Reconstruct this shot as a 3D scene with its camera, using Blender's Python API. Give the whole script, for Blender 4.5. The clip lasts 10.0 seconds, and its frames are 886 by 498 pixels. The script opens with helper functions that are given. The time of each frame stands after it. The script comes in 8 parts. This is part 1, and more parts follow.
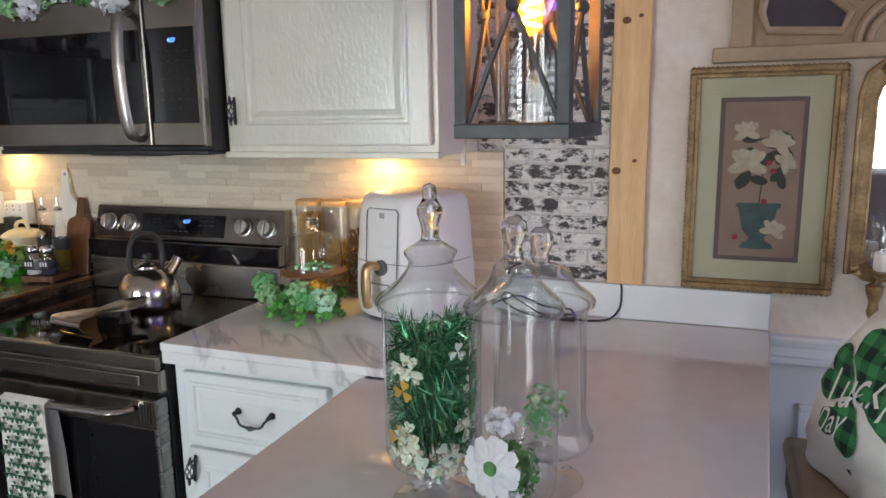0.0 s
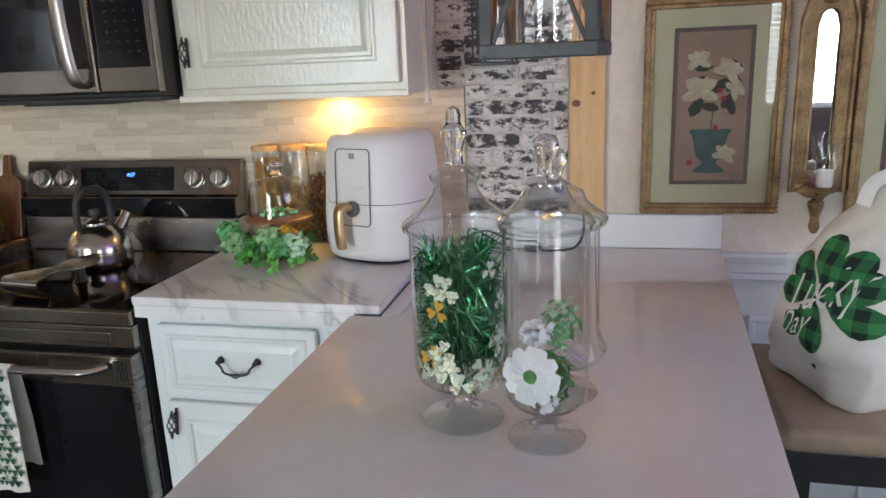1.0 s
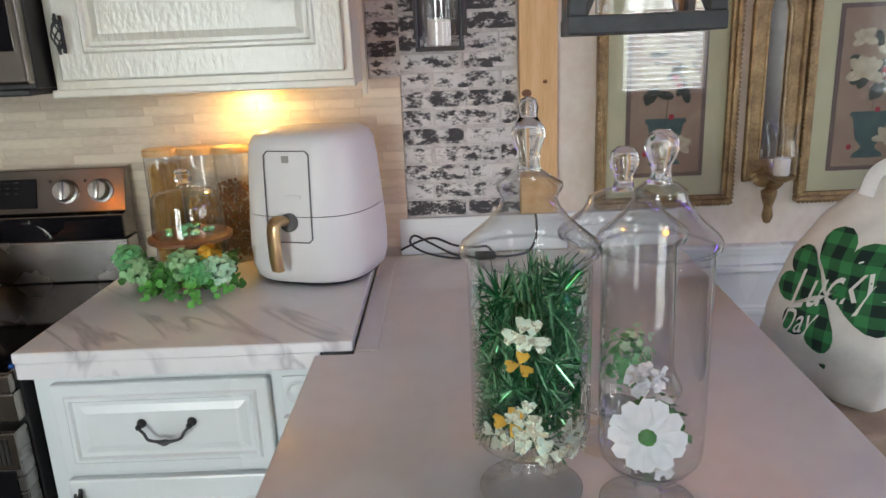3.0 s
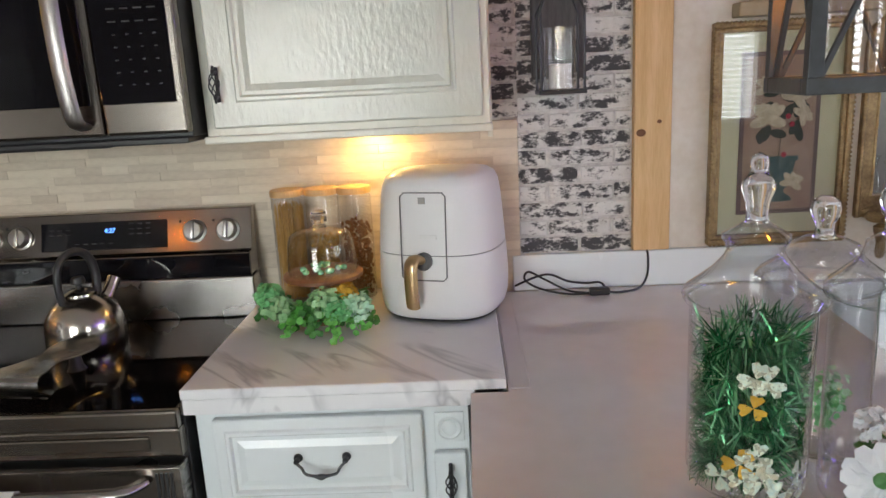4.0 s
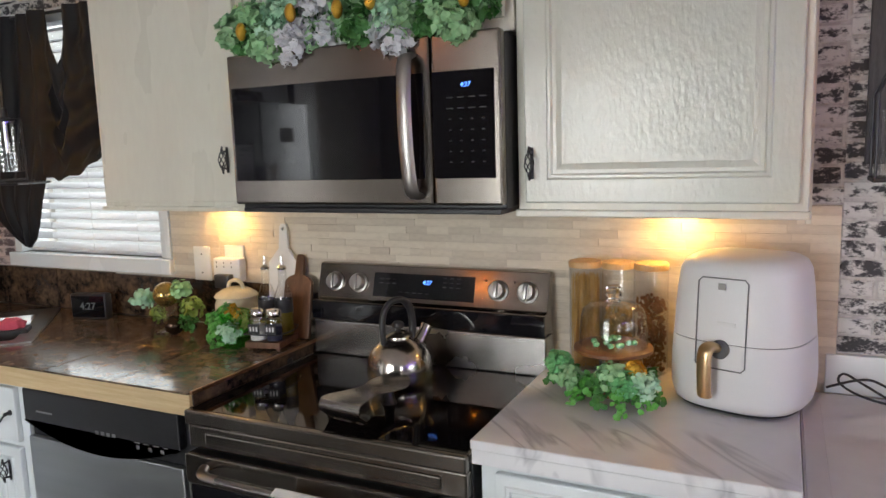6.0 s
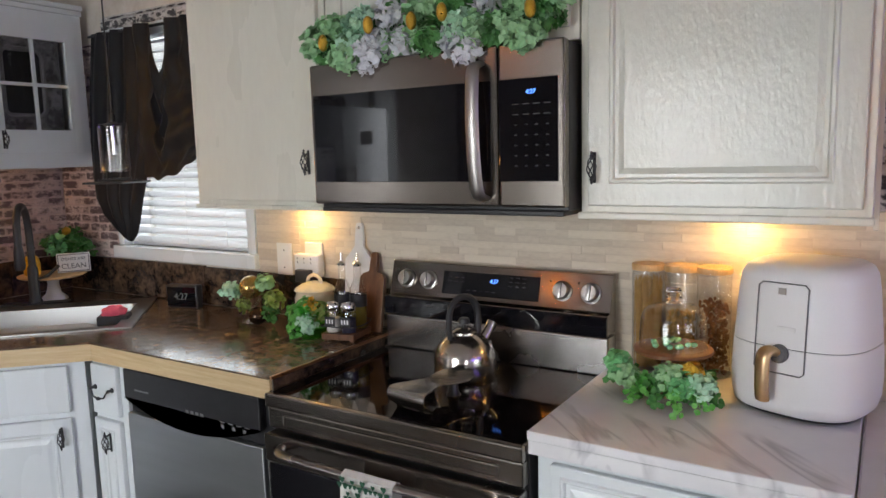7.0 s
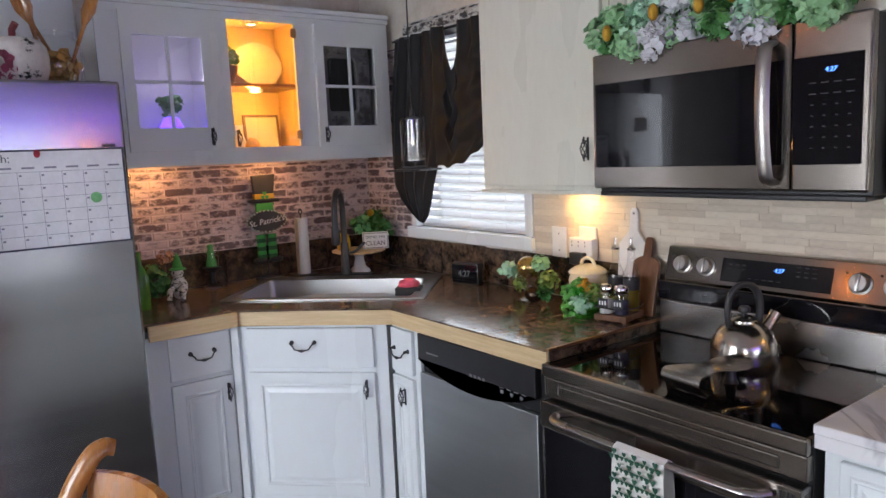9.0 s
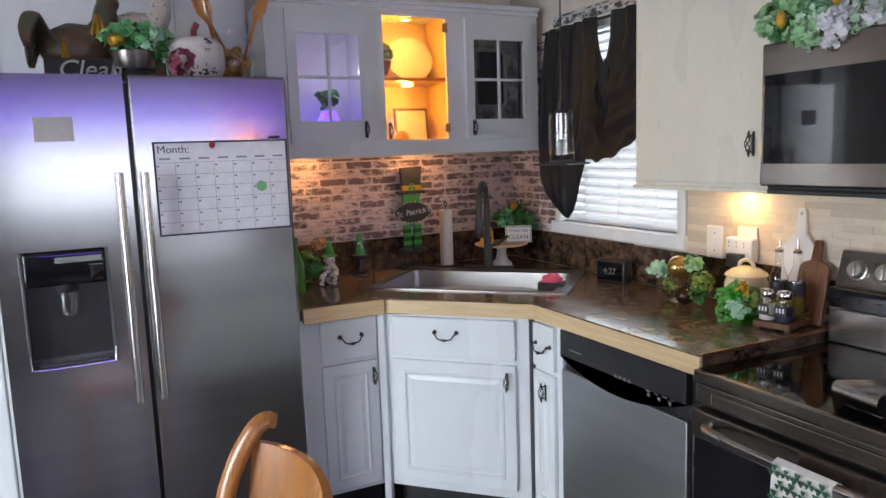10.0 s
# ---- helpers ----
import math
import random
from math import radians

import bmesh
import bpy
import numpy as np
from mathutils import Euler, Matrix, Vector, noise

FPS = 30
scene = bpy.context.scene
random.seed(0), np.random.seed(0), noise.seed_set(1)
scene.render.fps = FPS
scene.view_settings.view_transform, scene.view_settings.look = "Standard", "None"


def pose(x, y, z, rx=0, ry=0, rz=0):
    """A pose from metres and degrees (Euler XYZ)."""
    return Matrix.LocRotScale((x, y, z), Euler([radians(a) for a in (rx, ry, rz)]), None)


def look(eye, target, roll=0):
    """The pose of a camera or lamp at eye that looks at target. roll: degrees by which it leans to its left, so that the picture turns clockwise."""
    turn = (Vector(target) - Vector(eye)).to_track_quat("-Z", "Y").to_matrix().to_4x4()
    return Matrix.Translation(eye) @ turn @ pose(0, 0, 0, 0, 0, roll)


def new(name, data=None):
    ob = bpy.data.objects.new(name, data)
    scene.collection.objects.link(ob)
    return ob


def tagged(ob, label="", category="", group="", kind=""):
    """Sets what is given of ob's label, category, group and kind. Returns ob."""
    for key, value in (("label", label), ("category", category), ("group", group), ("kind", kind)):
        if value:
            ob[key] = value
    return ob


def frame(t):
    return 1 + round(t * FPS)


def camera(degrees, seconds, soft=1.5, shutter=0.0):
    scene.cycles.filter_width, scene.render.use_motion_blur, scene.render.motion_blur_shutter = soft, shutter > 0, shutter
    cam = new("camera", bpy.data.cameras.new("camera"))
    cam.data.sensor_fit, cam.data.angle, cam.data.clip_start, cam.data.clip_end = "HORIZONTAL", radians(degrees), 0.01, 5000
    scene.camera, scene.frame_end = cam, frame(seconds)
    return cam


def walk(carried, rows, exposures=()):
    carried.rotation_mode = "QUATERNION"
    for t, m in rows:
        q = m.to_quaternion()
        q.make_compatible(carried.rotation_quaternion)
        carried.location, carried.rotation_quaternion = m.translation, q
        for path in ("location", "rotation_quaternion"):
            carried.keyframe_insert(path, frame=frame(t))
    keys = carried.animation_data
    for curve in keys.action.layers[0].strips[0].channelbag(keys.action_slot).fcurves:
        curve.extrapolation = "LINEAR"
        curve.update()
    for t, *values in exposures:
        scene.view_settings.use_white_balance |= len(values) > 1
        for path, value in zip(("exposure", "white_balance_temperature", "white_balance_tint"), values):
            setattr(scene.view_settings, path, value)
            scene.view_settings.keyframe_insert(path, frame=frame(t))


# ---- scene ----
cam = camera(63.7, 10.0)
PATH = [
    (0, (1.213, -1.932, 1.429), (0.528, -0.088, 1.066), -0.8),
    (0.5, (1.135, -1.976, 1.409), (0.58, -0.105, 0.973), -1.8),
    (1, (1.069, -2.004, 1.396), (0.629, -0.117, 0.9), -2.3),
    (1.5, (1.028, -1.927, 1.386), (0.687, -0.03, 0.852), -1.9),
    (2, (0.983, -1.825, 1.382), (0.722, 0.085, 0.848), -1.7),
    (2.2, (0.968, -1.81, 1.382), (0.752, 0.105, 0.847), -1.7),
    (3.3, (0.685, -1.799, 1.401), (0.724, 0.131, 0.875), -2.5),
    (3.5, (0.632, -1.814, 1.41), (0.679, 0.119, 0.9), -2.5),
    (4, (0.548, -1.836, 1.436), (0.476, 0.11, 0.979), -3.0),
    (4.5, (0.505, -1.851, 1.458), (0.233, 0.092, 1.069), -2.9),
    (5, (0.523, -1.849, 1.472), (0.032, 0.062, 1.144), -2.7),
    (5.5, (0.542, -1.858, 1.488), (-0.133, 0.001, 1.19), -2.5),
    (5.7, (0.549, -1.87, 1.487), (-0.211, -0.042, 1.201), -2.2),
    (7, (0.63, -1.946, 1.491), (-0.423, -0.266, 1.23), -1.5),
    (7.5, (0.671, -1.978, 1.492), (-0.503, -0.38, 1.228), -2.1),
    (8, (0.681, -2.004, 1.493), (-0.627, -0.516, 1.225), -2.5),
    (8.5, (0.678, -2.036, 1.489), (-0.772, -0.685, 1.223), -2.5),
    (9, (0.671, -2.054, 1.486), (-0.915, -0.865, 1.22), -2.5),
    (9.5, (0.654, -2.061, 1.497), (-1.04, -1.033, 1.222), -2.5),
    (10, (0.647, -2.082, 1.487), (-1.135, -1.216, 1.218), -2.0),
]
walk(cam, [(t, look(eye, target, roll)) for t, eye, target, roll in PATH], [(0.0, 0.29, 6700, 5), (2.0, 0.31, 6750, 3), (4.0, 0.27, 7050, 5), (7.0, 0.18, 6850, 10), (8.5, 0.24, 6500, 12), (9.2, 0.36, 6450, 13), (10.0, 0.43, 6500, 11)])

# ---- world and large lights ----
world = bpy.data.worlds.new("sky")
scene.world = world
world.use_nodes = True
wn = world.node_tree.nodes
sky = wn.new("ShaderNodeTexSky")
sky.sky_type, sky.sun_disc = "NISHITA", False
sky.sun_elevation, sky.sun_rotation = radians(40), radians(150)
wn["Background"].inputs["Strength"].default_value = 0.12
world.node_tree.links.new(sky.outputs["Color"], wn["Background"].inputs["Color"])


def lamp(name, kind, place, energy, colour, size=0.1, size_y=None, turn=None):
    data = bpy.data.lights.new(name, kind)
    data.energy, data.color = energy, colour
    if kind == "AREA":
        data.shape, data.size, data.size_y = "RECTANGLE", size, size_y or size
    else:
        data.shadow_soft_size = size
    ob = new(name, data)
    ob.matrix_world = pose(*place, *(turn or (0, 0, 0)))
    return ob


DAY = (0.84, 0.92, 1.0)
AMBER = (1.0, 0.56, 0.15)
# daylight that falls in through the window over the sink and the two windows behind the camera
lamp("daylight_sink", "AREA", (-1.86, 0.13, 1.58), 7, DAY, 0.78, 0.86, (-90, 0, 0))
lamp("daylight_dining", "AREA", (2.70, -4.58, 1.5), 20, DAY, 0.72, 1.10, (90, 0, 0))
lamp("daylight_den", "AREA", (-0.75, -4.58, 1.2), 84, DAY, 1.3, 1.7, (90, 0, 0))
# added fill from the east, for the fridge and the peninsula
lamp("daylight_side", "AREA", (3.58, -1.7, 1.37), 20, DAY, 2.3, 0.65, (90, 0, 90))
# warm lamps under the wall cabinets, in the glass cabinet and in the pendant
lamp("puck_glow_a", "POINT", (0.33, -0.075, 1.305), 0.50, AMBER, 0.02)
lamp("puck_glow_b", "POINT", (-1.13, -0.075, 1.315), 0.60, AMBER, 0.02)
lamp("cabinet_glow_a", "POINT", (-2.52, -0.73, 2.02), 2.0, (1.0, 0.45, 0.04), 0.02)
lamp("cabinet_glow_b", "POINT", (-2.52, -0.73, 1.79), 2.6, (1.0, 0.47, 0.05), 0.02)
lamp("puck_glow_c", "POINT", (-2.57, -1.18, 1.448), 1.0, (1.0, 0.46, 0.15), 0.025)
lamp("puck_glow_d", "POINT", (-2.57, -0.62, 1.448), 0.85, (1.0, 0.46, 0.15), 0.025)
lamp("ceiling_bulb_glow", "POINT", (-1.45, -2.95, 2.185), 1.2, (1.0, 0.40, 0.07), 0.022)
lamp("cabinet_glow_violet", "POINT", (-2.50, -1.05, 1.86), 0.34, (0.78, 0.70, 1.0), 0.02)

# ---- building helpers ----
WORLD = {}   # things whose parts are given in world coordinates


def part(name, bm, material, parent=None, label="", smooth=False):
    """Links a bmesh as one mesh object under a thing or a part."""
    me = bpy.data.meshes.new(name)
    bm.normal_update()
    bm.to_mesh(me)
    bm.free()
    for p in me.polygons:
        p.use_smooth = smooth
    if smooth:
        me.set_sharp_from_angle(angle=radians(38))
    me.materials.append(material)
    ob = new(name, me)
    ob.parent = parent
    if parent in WORLD:
        ob.matrix_parent_inverse = WORLD[parent].inverted()
    if label:
        ob["label"] = label
    return ob


def thing(name, place=(0, 0, 0), label="", category="", group="", kind="", rz=0, local=False):
    """An Empty at the base of a thing. Its parts are given in the world, or, if local, from its own base."""
    ob = new(name)
    if not local:
        WORLD[ob] = pose(*place, 0, 0, rz)
    ob.empty_display_size = 0.05
    ob.matrix_world = pose(*place, 0, 0, rz)
    return tagged(ob, label, category, group, kind)


def solid(name, bm, material, label, category="", kind="", smooth=False):
    return tagged(part(name, bm, material, None, "", smooth), label, category, "", kind)


def box(x0, x1, y0, y1, z0, z1, bevel=0.0, bm=None, seg=2):
    """A box, with its edges rounded."""
    b = bmesh.new()
    vs = [b.verts.new((x, y, z)) for x in (x0, x1) for y in (y0, y1) for z in (z0, z1)]
    for f in ((0, 1, 3, 2), (4, 6, 7, 5), (0, 4, 5, 1), (2, 3, 7, 6), (0, 2, 6, 4), (1, 5, 7, 3)):
        b.faces.new([vs[i] for i in f])
    bmesh.ops.recalc_face_normals(b, faces=b.faces)
    if bevel:
        bmesh.ops.bevel(b, geom=list(b.edges), offset=bevel, segments=seg, profile=0.5, affect="EDGES")
    return merge(bm, b)


def merge(bm, other, m=None):
    """Adds other to bm (or gives it back alone), moved by m."""
    if m is not None:
        bmesh.ops.transform(other, matrix=m, verts=other.verts)
    if bm is None:
        return other
    me = bpy.data.meshes.new("tmp")
    other.to_mesh(me)
    other.free()
    bm.from_mesh(me)
    bpy.data.meshes.remove(me)
    return bm


def prism(points, z0, z1, bevel=0.0, bm=None):
    """An upright prism over a polygon in x and y."""
    b = bmesh.new()
    low = [b.verts.new((x, y, z0)) for x, y in points]
    top = [b.verts.new((x, y, z1)) for x, y in points]
    n = len(points)
    b.faces.new(low[::-1])
    b.faces.new(top)
    for i in range(n):
        b.faces.new((low[i], low[(i + 1) % n], top[(i + 1) % n], top[i]))
    bmesh.ops.recalc_face_normals(b, faces=b.faces)
    if bevel:
        bmesh.ops.bevel(b, geom=list(b.edges), offset=bevel, segments=2, profile=0.5, affect="EDGES")
    return merge(bm, b)


def lathe(profile, seg=32, bm=None, m=None):
    """Turns (radius, height) pairs round the z axis."""
    b = bmesh.new()
    rings = []
    for r, z in profile:
        if r < 1e-5:
            rings.append([b.verts.new((0, 0, z))])
        else:
            rings.append([b.verts.new((r * math.cos(2 * math.pi * i / seg), r * math.sin(2 * math.pi * i / seg), z)) for i in range(seg)])
    for a, c in zip(rings, rings[1:]):
        for i in range(seg):
            j = (i + 1) % seg
            if len(a) == 1 and len(c) == 1:
                continue
            if len(a) == 1:
                b.faces.new((a[0], c[i], c[j]))
            elif len(c) == 1:
                b.faces.new((a[i], a[j], c[0]))
            else:
                b.faces.new((a[i], a[j], c[j], c[i]))
    bmesh.ops.recalc_face_normals(b, faces=b.faces)
    return merge(bm, b, m)


def rod(r, z0, z1, seg=16, bevel=0.0):
    e = bevel or min(r, z1 - z0) * 0.08
    return [(0, z0), (r - e, z0), (r, z0 + e), (r, z1 - e), (r - e, z1), (0, z1)]


def smooth_line(points, steps=6):
    """A Catmull-Rom line through the points."""
    p = [Vector(q) for q in points]
    p = [2 * p[0] - p[1]] + p + [2 * p[-1] - p[-2]]
    out = []
    for i in range(1, len(p) - 2):
        for k in range(steps):
            t = k / steps
            a, b, c, d = p[i - 1:i + 3]
            out.append(0.5 * (2 * b + (c - a) * t + (2 * a - 5 * b + 4 * c - d) * t * t + (3 * b - a - 3 * c + d) * t ** 3))
    return out + [p[-2]]


def tube(points, r, seg=8, bm=None, flat=1.0, radii=None):
    """A round bar along a line; flat squeezes it across."""
    b = bmesh.new()
    pts = [Vector(p) for p in points]
    rings = []
    side = None
    for i, p in enumerate(pts):
        d = (pts[min(i + 1, len(pts) - 1)] - pts[max(i - 1, 0)]).normalized()
        if side is None:
            side = d.orthogonal().normalized() if abs(d.z) > 0.9 else d.cross(Vector((0, 0, 1))).normalized()
        side = (side - d * side.dot(d)).normalized()
        up = side.cross(d)
        rr = radii[i] if radii else r
        rings.append([b.verts.new(p + rr * (math.cos(2 * math.pi * k / seg) * side + flat * math.sin(2 * math.pi * k / seg) * up)) for k in range(seg)])
    for a, c in zip(rings, rings[1:]):
        for k in range(seg):
            b.faces.new((a[k], a[(k + 1) % seg], c[(k + 1) % seg], c[k]))
    b.faces.new(rings[0][::-1])
    b.faces.new(rings[-1])
    bmesh.ops.recalc_face_normals(b, faces=b.faces)
    return merge(bm, b)


def ball(r, centre=(0, 0, 0), scale=(1, 1, 1), bm=None, sub=2, rough=0.0, seed=0):
    b = bmesh.new()
    bmesh.ops.create_icosphere(b, subdivisions=sub, radius=r)
    if rough:
        for v in b.verts:
            v.co *= 1 + rough * noise.noise(v.co * (2.2 / r) + Vector((seed * 3.1, 0, 0)))
    return merge(bm, b, Matrix.Translation(centre) @ Matrix.Diagonal((*scale, 1)))


def bar(a, b, w, h, bm=None):
    """A straight square bar from a to b."""
    a, b = Vector(a), Vector(b)
    d = b - a
    m = Matrix.Translation(a) @ d.to_track_quat("Z", "Y").to_matrix().to_4x4()
    return merge(bm, box(-w / 2, w / 2, -h / 2, h / 2, 0, d.length, min(w, h) * 0.12, seg=1), m)


def lettering(name, words, size, m, material, parent=None, depth=0.0006, shear=0.0, align="CENTER"):
    """Words in the built-in font, as a mesh, in the plane of m."""
    cu = bpy.data.curves.new(name, "FONT")
    cu.body, cu.size, cu.extrude, cu.shear, cu.align_x, cu.align_y = words, size, depth, shear, align, "CENTER"
    cu.resolution_u = 3
    tmp = new("tmp", cu)
    dg = bpy.context.evaluated_depsgraph_get()
    dg.update()
    me = bpy.data.meshes.new_from_object(tmp.evaluated_get(dg))
    bpy.data.objects.remove(tmp)
    bpy.data.curves.remove(cu)
    me.name = name
    me.materials.clear()
    me.materials.append(material)
    ob = new(name, me)
    ob.parent = parent
    if parent in WORLD:
        ob.matrix_parent_inverse = WORLD[parent].inverted()
    ob.matrix_basis = m
    return ob


def leaf_at(bm, place, size, normal, shape="round", cup=0.25, spin=None):
    """One small cupped leaf."""
    spin = random.uniform(0, 6.28) if spin is None else spin
    m = Matrix.Translation(place) @ Vector(normal).to_track_quat("Z", "Y").to_matrix().to_4x4() @ Matrix.Rotation(spin, 4, "Z")
    if shape == "round":
        ring = [(0.0, 0.0), (0.42, 0.22), (0.5, 0.6), (0.0, 1.0), (-0.5, 0.6), (-0.42, 0.22)]
    elif shape == "heart":
        ring = [(0.0, 0.0), (0.36, 0.45), (0.5, 0.8), (0.25, 1.0), (0.0, 0.85), (-0.25, 1.0), (-0.5, 0.8), (-0.36, 0.45)]
    elif shape == "blade":
        ring = [(0.0, 0.0), (0.07, 0.4), (0.0, 1.0), (-0.07, 0.4)]
    else:
        ring = [(0.0, 0.0), (0.3, 0.3), (0.48, 0.35), (0.34, 0.62), (0.4, 0.9), (0.0, 1.0), (-0.4, 0.9), (-0.34, 0.62), (-0.48, 0.35), (-0.3, 0.3)]
    mid = bm.verts.new(m @ Vector((0, 0.5 * size, 0)))
    vs = [bm.verts.new(m @ Vector((x * size, y * size, cup * size * (abs(x) + abs(y - 0.5)) ** 1.5))) for x, y in ring]
    for i in range(len(vs)):
        bm.faces.new((mid, vs[i], vs[(i + 1) % len(vs)]))


def foliage(n, spread, size, shape="round", lift=0.3, seed=1, bm=None, centre=(0, 0, 0), shell=0.35):
    """A loose clump of leaves inside an ellipsoid."""
    rng = random.Random(seed)
    state = random.getstate()
    random.seed(seed)
    bm = bm or bmesh.new()
    c = Vector(centre)
    for _ in range(n):
        d = Vector((rng.gauss(0, 1), rng.gauss(0, 1), rng.gauss(0, 1))).normalized()
        k = shell + (1 - shell) * rng.random() ** 0.6
        p = c + Vector((d.x * spread[0] * k, d.y * spread[1] * k, d.z * spread[2] * k))
        nrm = (d + Vector((rng.uniform(-.6, .6), rng.uniform(-.6, .6), rng.uniform(-.4, .6) + lift))).normalized()
        leaf_at(bm, p, size * rng.uniform(0.65, 1.25), nrm, shape)
    random.setstate(state)
    return bm


def plate_with_hole(outer, inner, z0, z1):
    """A flat plate with one hole through it."""
    bm = bmesh.new()
    loops = [[bm.verts.new((x, y, z1)) for x, y in ring] for ring in (outer, inner)]
    edges = [bm.edges.new((ring[i], ring[(i + 1) % len(ring)])) for ring in loops for i in range(len(ring))]
    bmesh.ops.triangle_fill(bm, use_beauty=True, use_dissolve=False, edges=edges)
    top = list(bm.faces)
    low = bmesh.ops.duplicate(bm, geom=list(bm.verts) + list(bm.edges) + top)
    vmap = low["vert_map"]
    for ring in loops:
        for v in ring:
            vmap[v].co.z = z0
    for ring in loops:
        for i in range(len(ring)):
            a, b = ring[i], ring[(i + 1) % len(ring)]
            bm.faces.new((a, b, vmap[b], vmap[a]))
    bmesh.ops.recalc_face_normals(bm, faces=bm.faces)
    return bm

# ---- materials ----
def mat(name, colour, rough=0.5, metal=0.0, other=None, grain=(20.0, 90.0), mix=0.5, bump=0.0, bump_scale=120.0, stretch=(1, 1, 1),
        vary_rough=0.08, per_object=0.0, coat=0.0, emit=None, strength=0.0, sheen=0.0):
    """A surface whose colour drifts at two scales between colour and other, with fine relief."""
    ma = bpy.data.materials.new(name)
    ma.use_nodes = True
    nt = ma.node_tree
    n, l = nt.nodes, nt.links
    bs = n["Principled BSDF"]
    bs.inputs["Metallic"].default_value = metal
    bs.inputs["Coat Weight"].default_value = coat
    bs.inputs["Coat Roughness"].default_value = 0.08
    co = n.new("ShaderNodeTexCoord")
    mp = n.new("ShaderNodeMapping")
    mp.inputs["Scale"].default_value = stretch
    l.new(co.outputs["Object"], mp.inputs["Vector"])

    def noise_at(scale, detail=4.0):
        t = n.new("ShaderNodeTexNoise")
        t.inputs["Scale"].default_value, t.inputs["Detail"].default_value = scale, detail
        l.new(mp.outputs["Vector"], t.inputs["Vector"])
        return t.outputs["Fac"]

    big, small = noise_at(grain[0]), noise_at(grain[1])
    add = n.new("ShaderNodeMath")
    add.operation = "MULTIPLY_ADD"
    l.new(small, add.inputs[0])
    add.inputs[1].default_value = 0.6
    l.new(big, add.inputs[2])
    ramp = n.new("ShaderNodeMapRange")
    ramp.inputs[1].default_value, ramp.inputs[2].default_value = 0.55, 1.05
    l.new(add.outputs[0], ramp.inputs[0])
    fac = ramp.outputs[0]
    if per_object:
        info = n.new("ShaderNodeObjectInfo")
        pm = n.new("ShaderNodeMath")
        pm.operation = "MULTIPLY_ADD"
        l.new(info.outputs["Random"], pm.inputs[0])
        pm.inputs[1].default_value = per_object
        l.new(fac, pm.inputs[2])
        ps = n.new("ShaderNodeMath")
        ps.operation, ps.use_clamp = "SUBTRACT", True
        l.new(pm.outputs[0], ps.inputs[0])
        ps.inputs[1].default_value = per_object * 0.5
        fac = ps.outputs[0]
    cm = n.new("ShaderNodeMix")
    cm.data_type = "RGBA"
    cm.inputs[6].default_value = (*colour, 1)
    cm.inputs[7].default_value = (*(other or [c * 0.88 for c in colour]), 1)
    if mix < 1:
        mm = n.new("ShaderNodeMath")
        mm.operation = "MULTIPLY"
        l.new(fac, mm.inputs[0])
        mm.inputs[1].default_value = mix * 2 if mix <= 0.5 else mix
        mm.use_clamp = True
        fac = mm.outputs[0]
    l.new(fac, cm.inputs[0])
    l.new(cm.outputs[2], bs.inputs["Base Color"])
    rr = n.new("ShaderNodeMapRange")
    rr.inputs[3].default_value, rr.inputs[4].default_value = max(0.02, rough - vary_rough), min(1, rough + vary_rough)
    l.new(big, rr.inputs[0])
    l.new(rr.outputs[0], bs.inputs["Roughness"])
    if bump:
        bp = n.new("ShaderNodeBump")
        bp.inputs["Strength"].default_value, bp.inputs["Distance"].default_value = bump, 0.002
        l.new(noise_at(bump_scale, 3.0), bp.inputs["Height"])
        l.new(bp.outputs[0], bs.inputs["Normal"])
    if emit:
        bs.inputs["Emission Color"].default_value = (*emit, 1)
        bs.inputs["Emission Strength"].default_value = strength
    if sheen:
        bs.inputs["Sheen Weight"].default_value = sheen
    return ma


def thin_glass(name, tint=(0.965, 0.97, 0.97), rough=0.01, gloss=1.0, front=0.085):
    """Clear glass with real edges: it lets light by and mirrors at a slant."""
    ma = bpy.data.materials.new(name)
    ma.use_nodes = True
    nt = ma.node_tree
    n, l = nt.nodes, nt.links
    n.remove(n["Principled BSDF"])
    tr, gl, fr, mx = n.new("ShaderNodeBsdfTransparent"), n.new("ShaderNodeBsdfGlossy"), n.new("ShaderNodeLayerWeight"), n.new("ShaderNodeMixShader")
    tr.inputs[0].default_value = (*tint, 1)
    gl.inputs["Roughness"].default_value = rough
    fr.inputs["Blend"].default_value = 0.5
    pw, ma_ = n.new("ShaderNodeMath"), n.new("ShaderNodeMath")
    pw.operation, ma_.operation = "POWER", "MULTIPLY_ADD"
    pw.inputs[1].default_value = 3.6
    l.new(fr.outputs["Facing"], pw.inputs[0])
    l.new(pw.outputs[0], ma_.inputs[0])
    ma_.inputs[1].default_value, ma_.inputs[2].default_value = 1.0 * gloss, front * gloss
    l.new(ma_.outputs[0], mx.inputs[0])
    l.new(tr.outputs[0], mx.inputs[1])
    l.new(gl.outputs[0], mx.inputs[2])
    l.new(mx.outputs[0], n["Material Output"].inputs["Surface"])
    return ma


def solid_glass(name, tint=(1, 1, 1)):
    ma = bpy.data.materials.new(name)
    ma.use_nodes = True
    bs = ma.node_tree.nodes["Principled BSDF"]
    bs.inputs["Base Color"].default_value = (*tint, 1)
    bs.inputs["Transmission Weight"].default_value = 1
    bs.inputs["Roughness"].default_value = 0.01
    bs.inputs["IOR"].default_value = 1.45
    return ma


def glow(name, colour, strength):
    return mat(name, (0.02, 0.02, 0.02), 0.4, emit=colour, strength=strength)


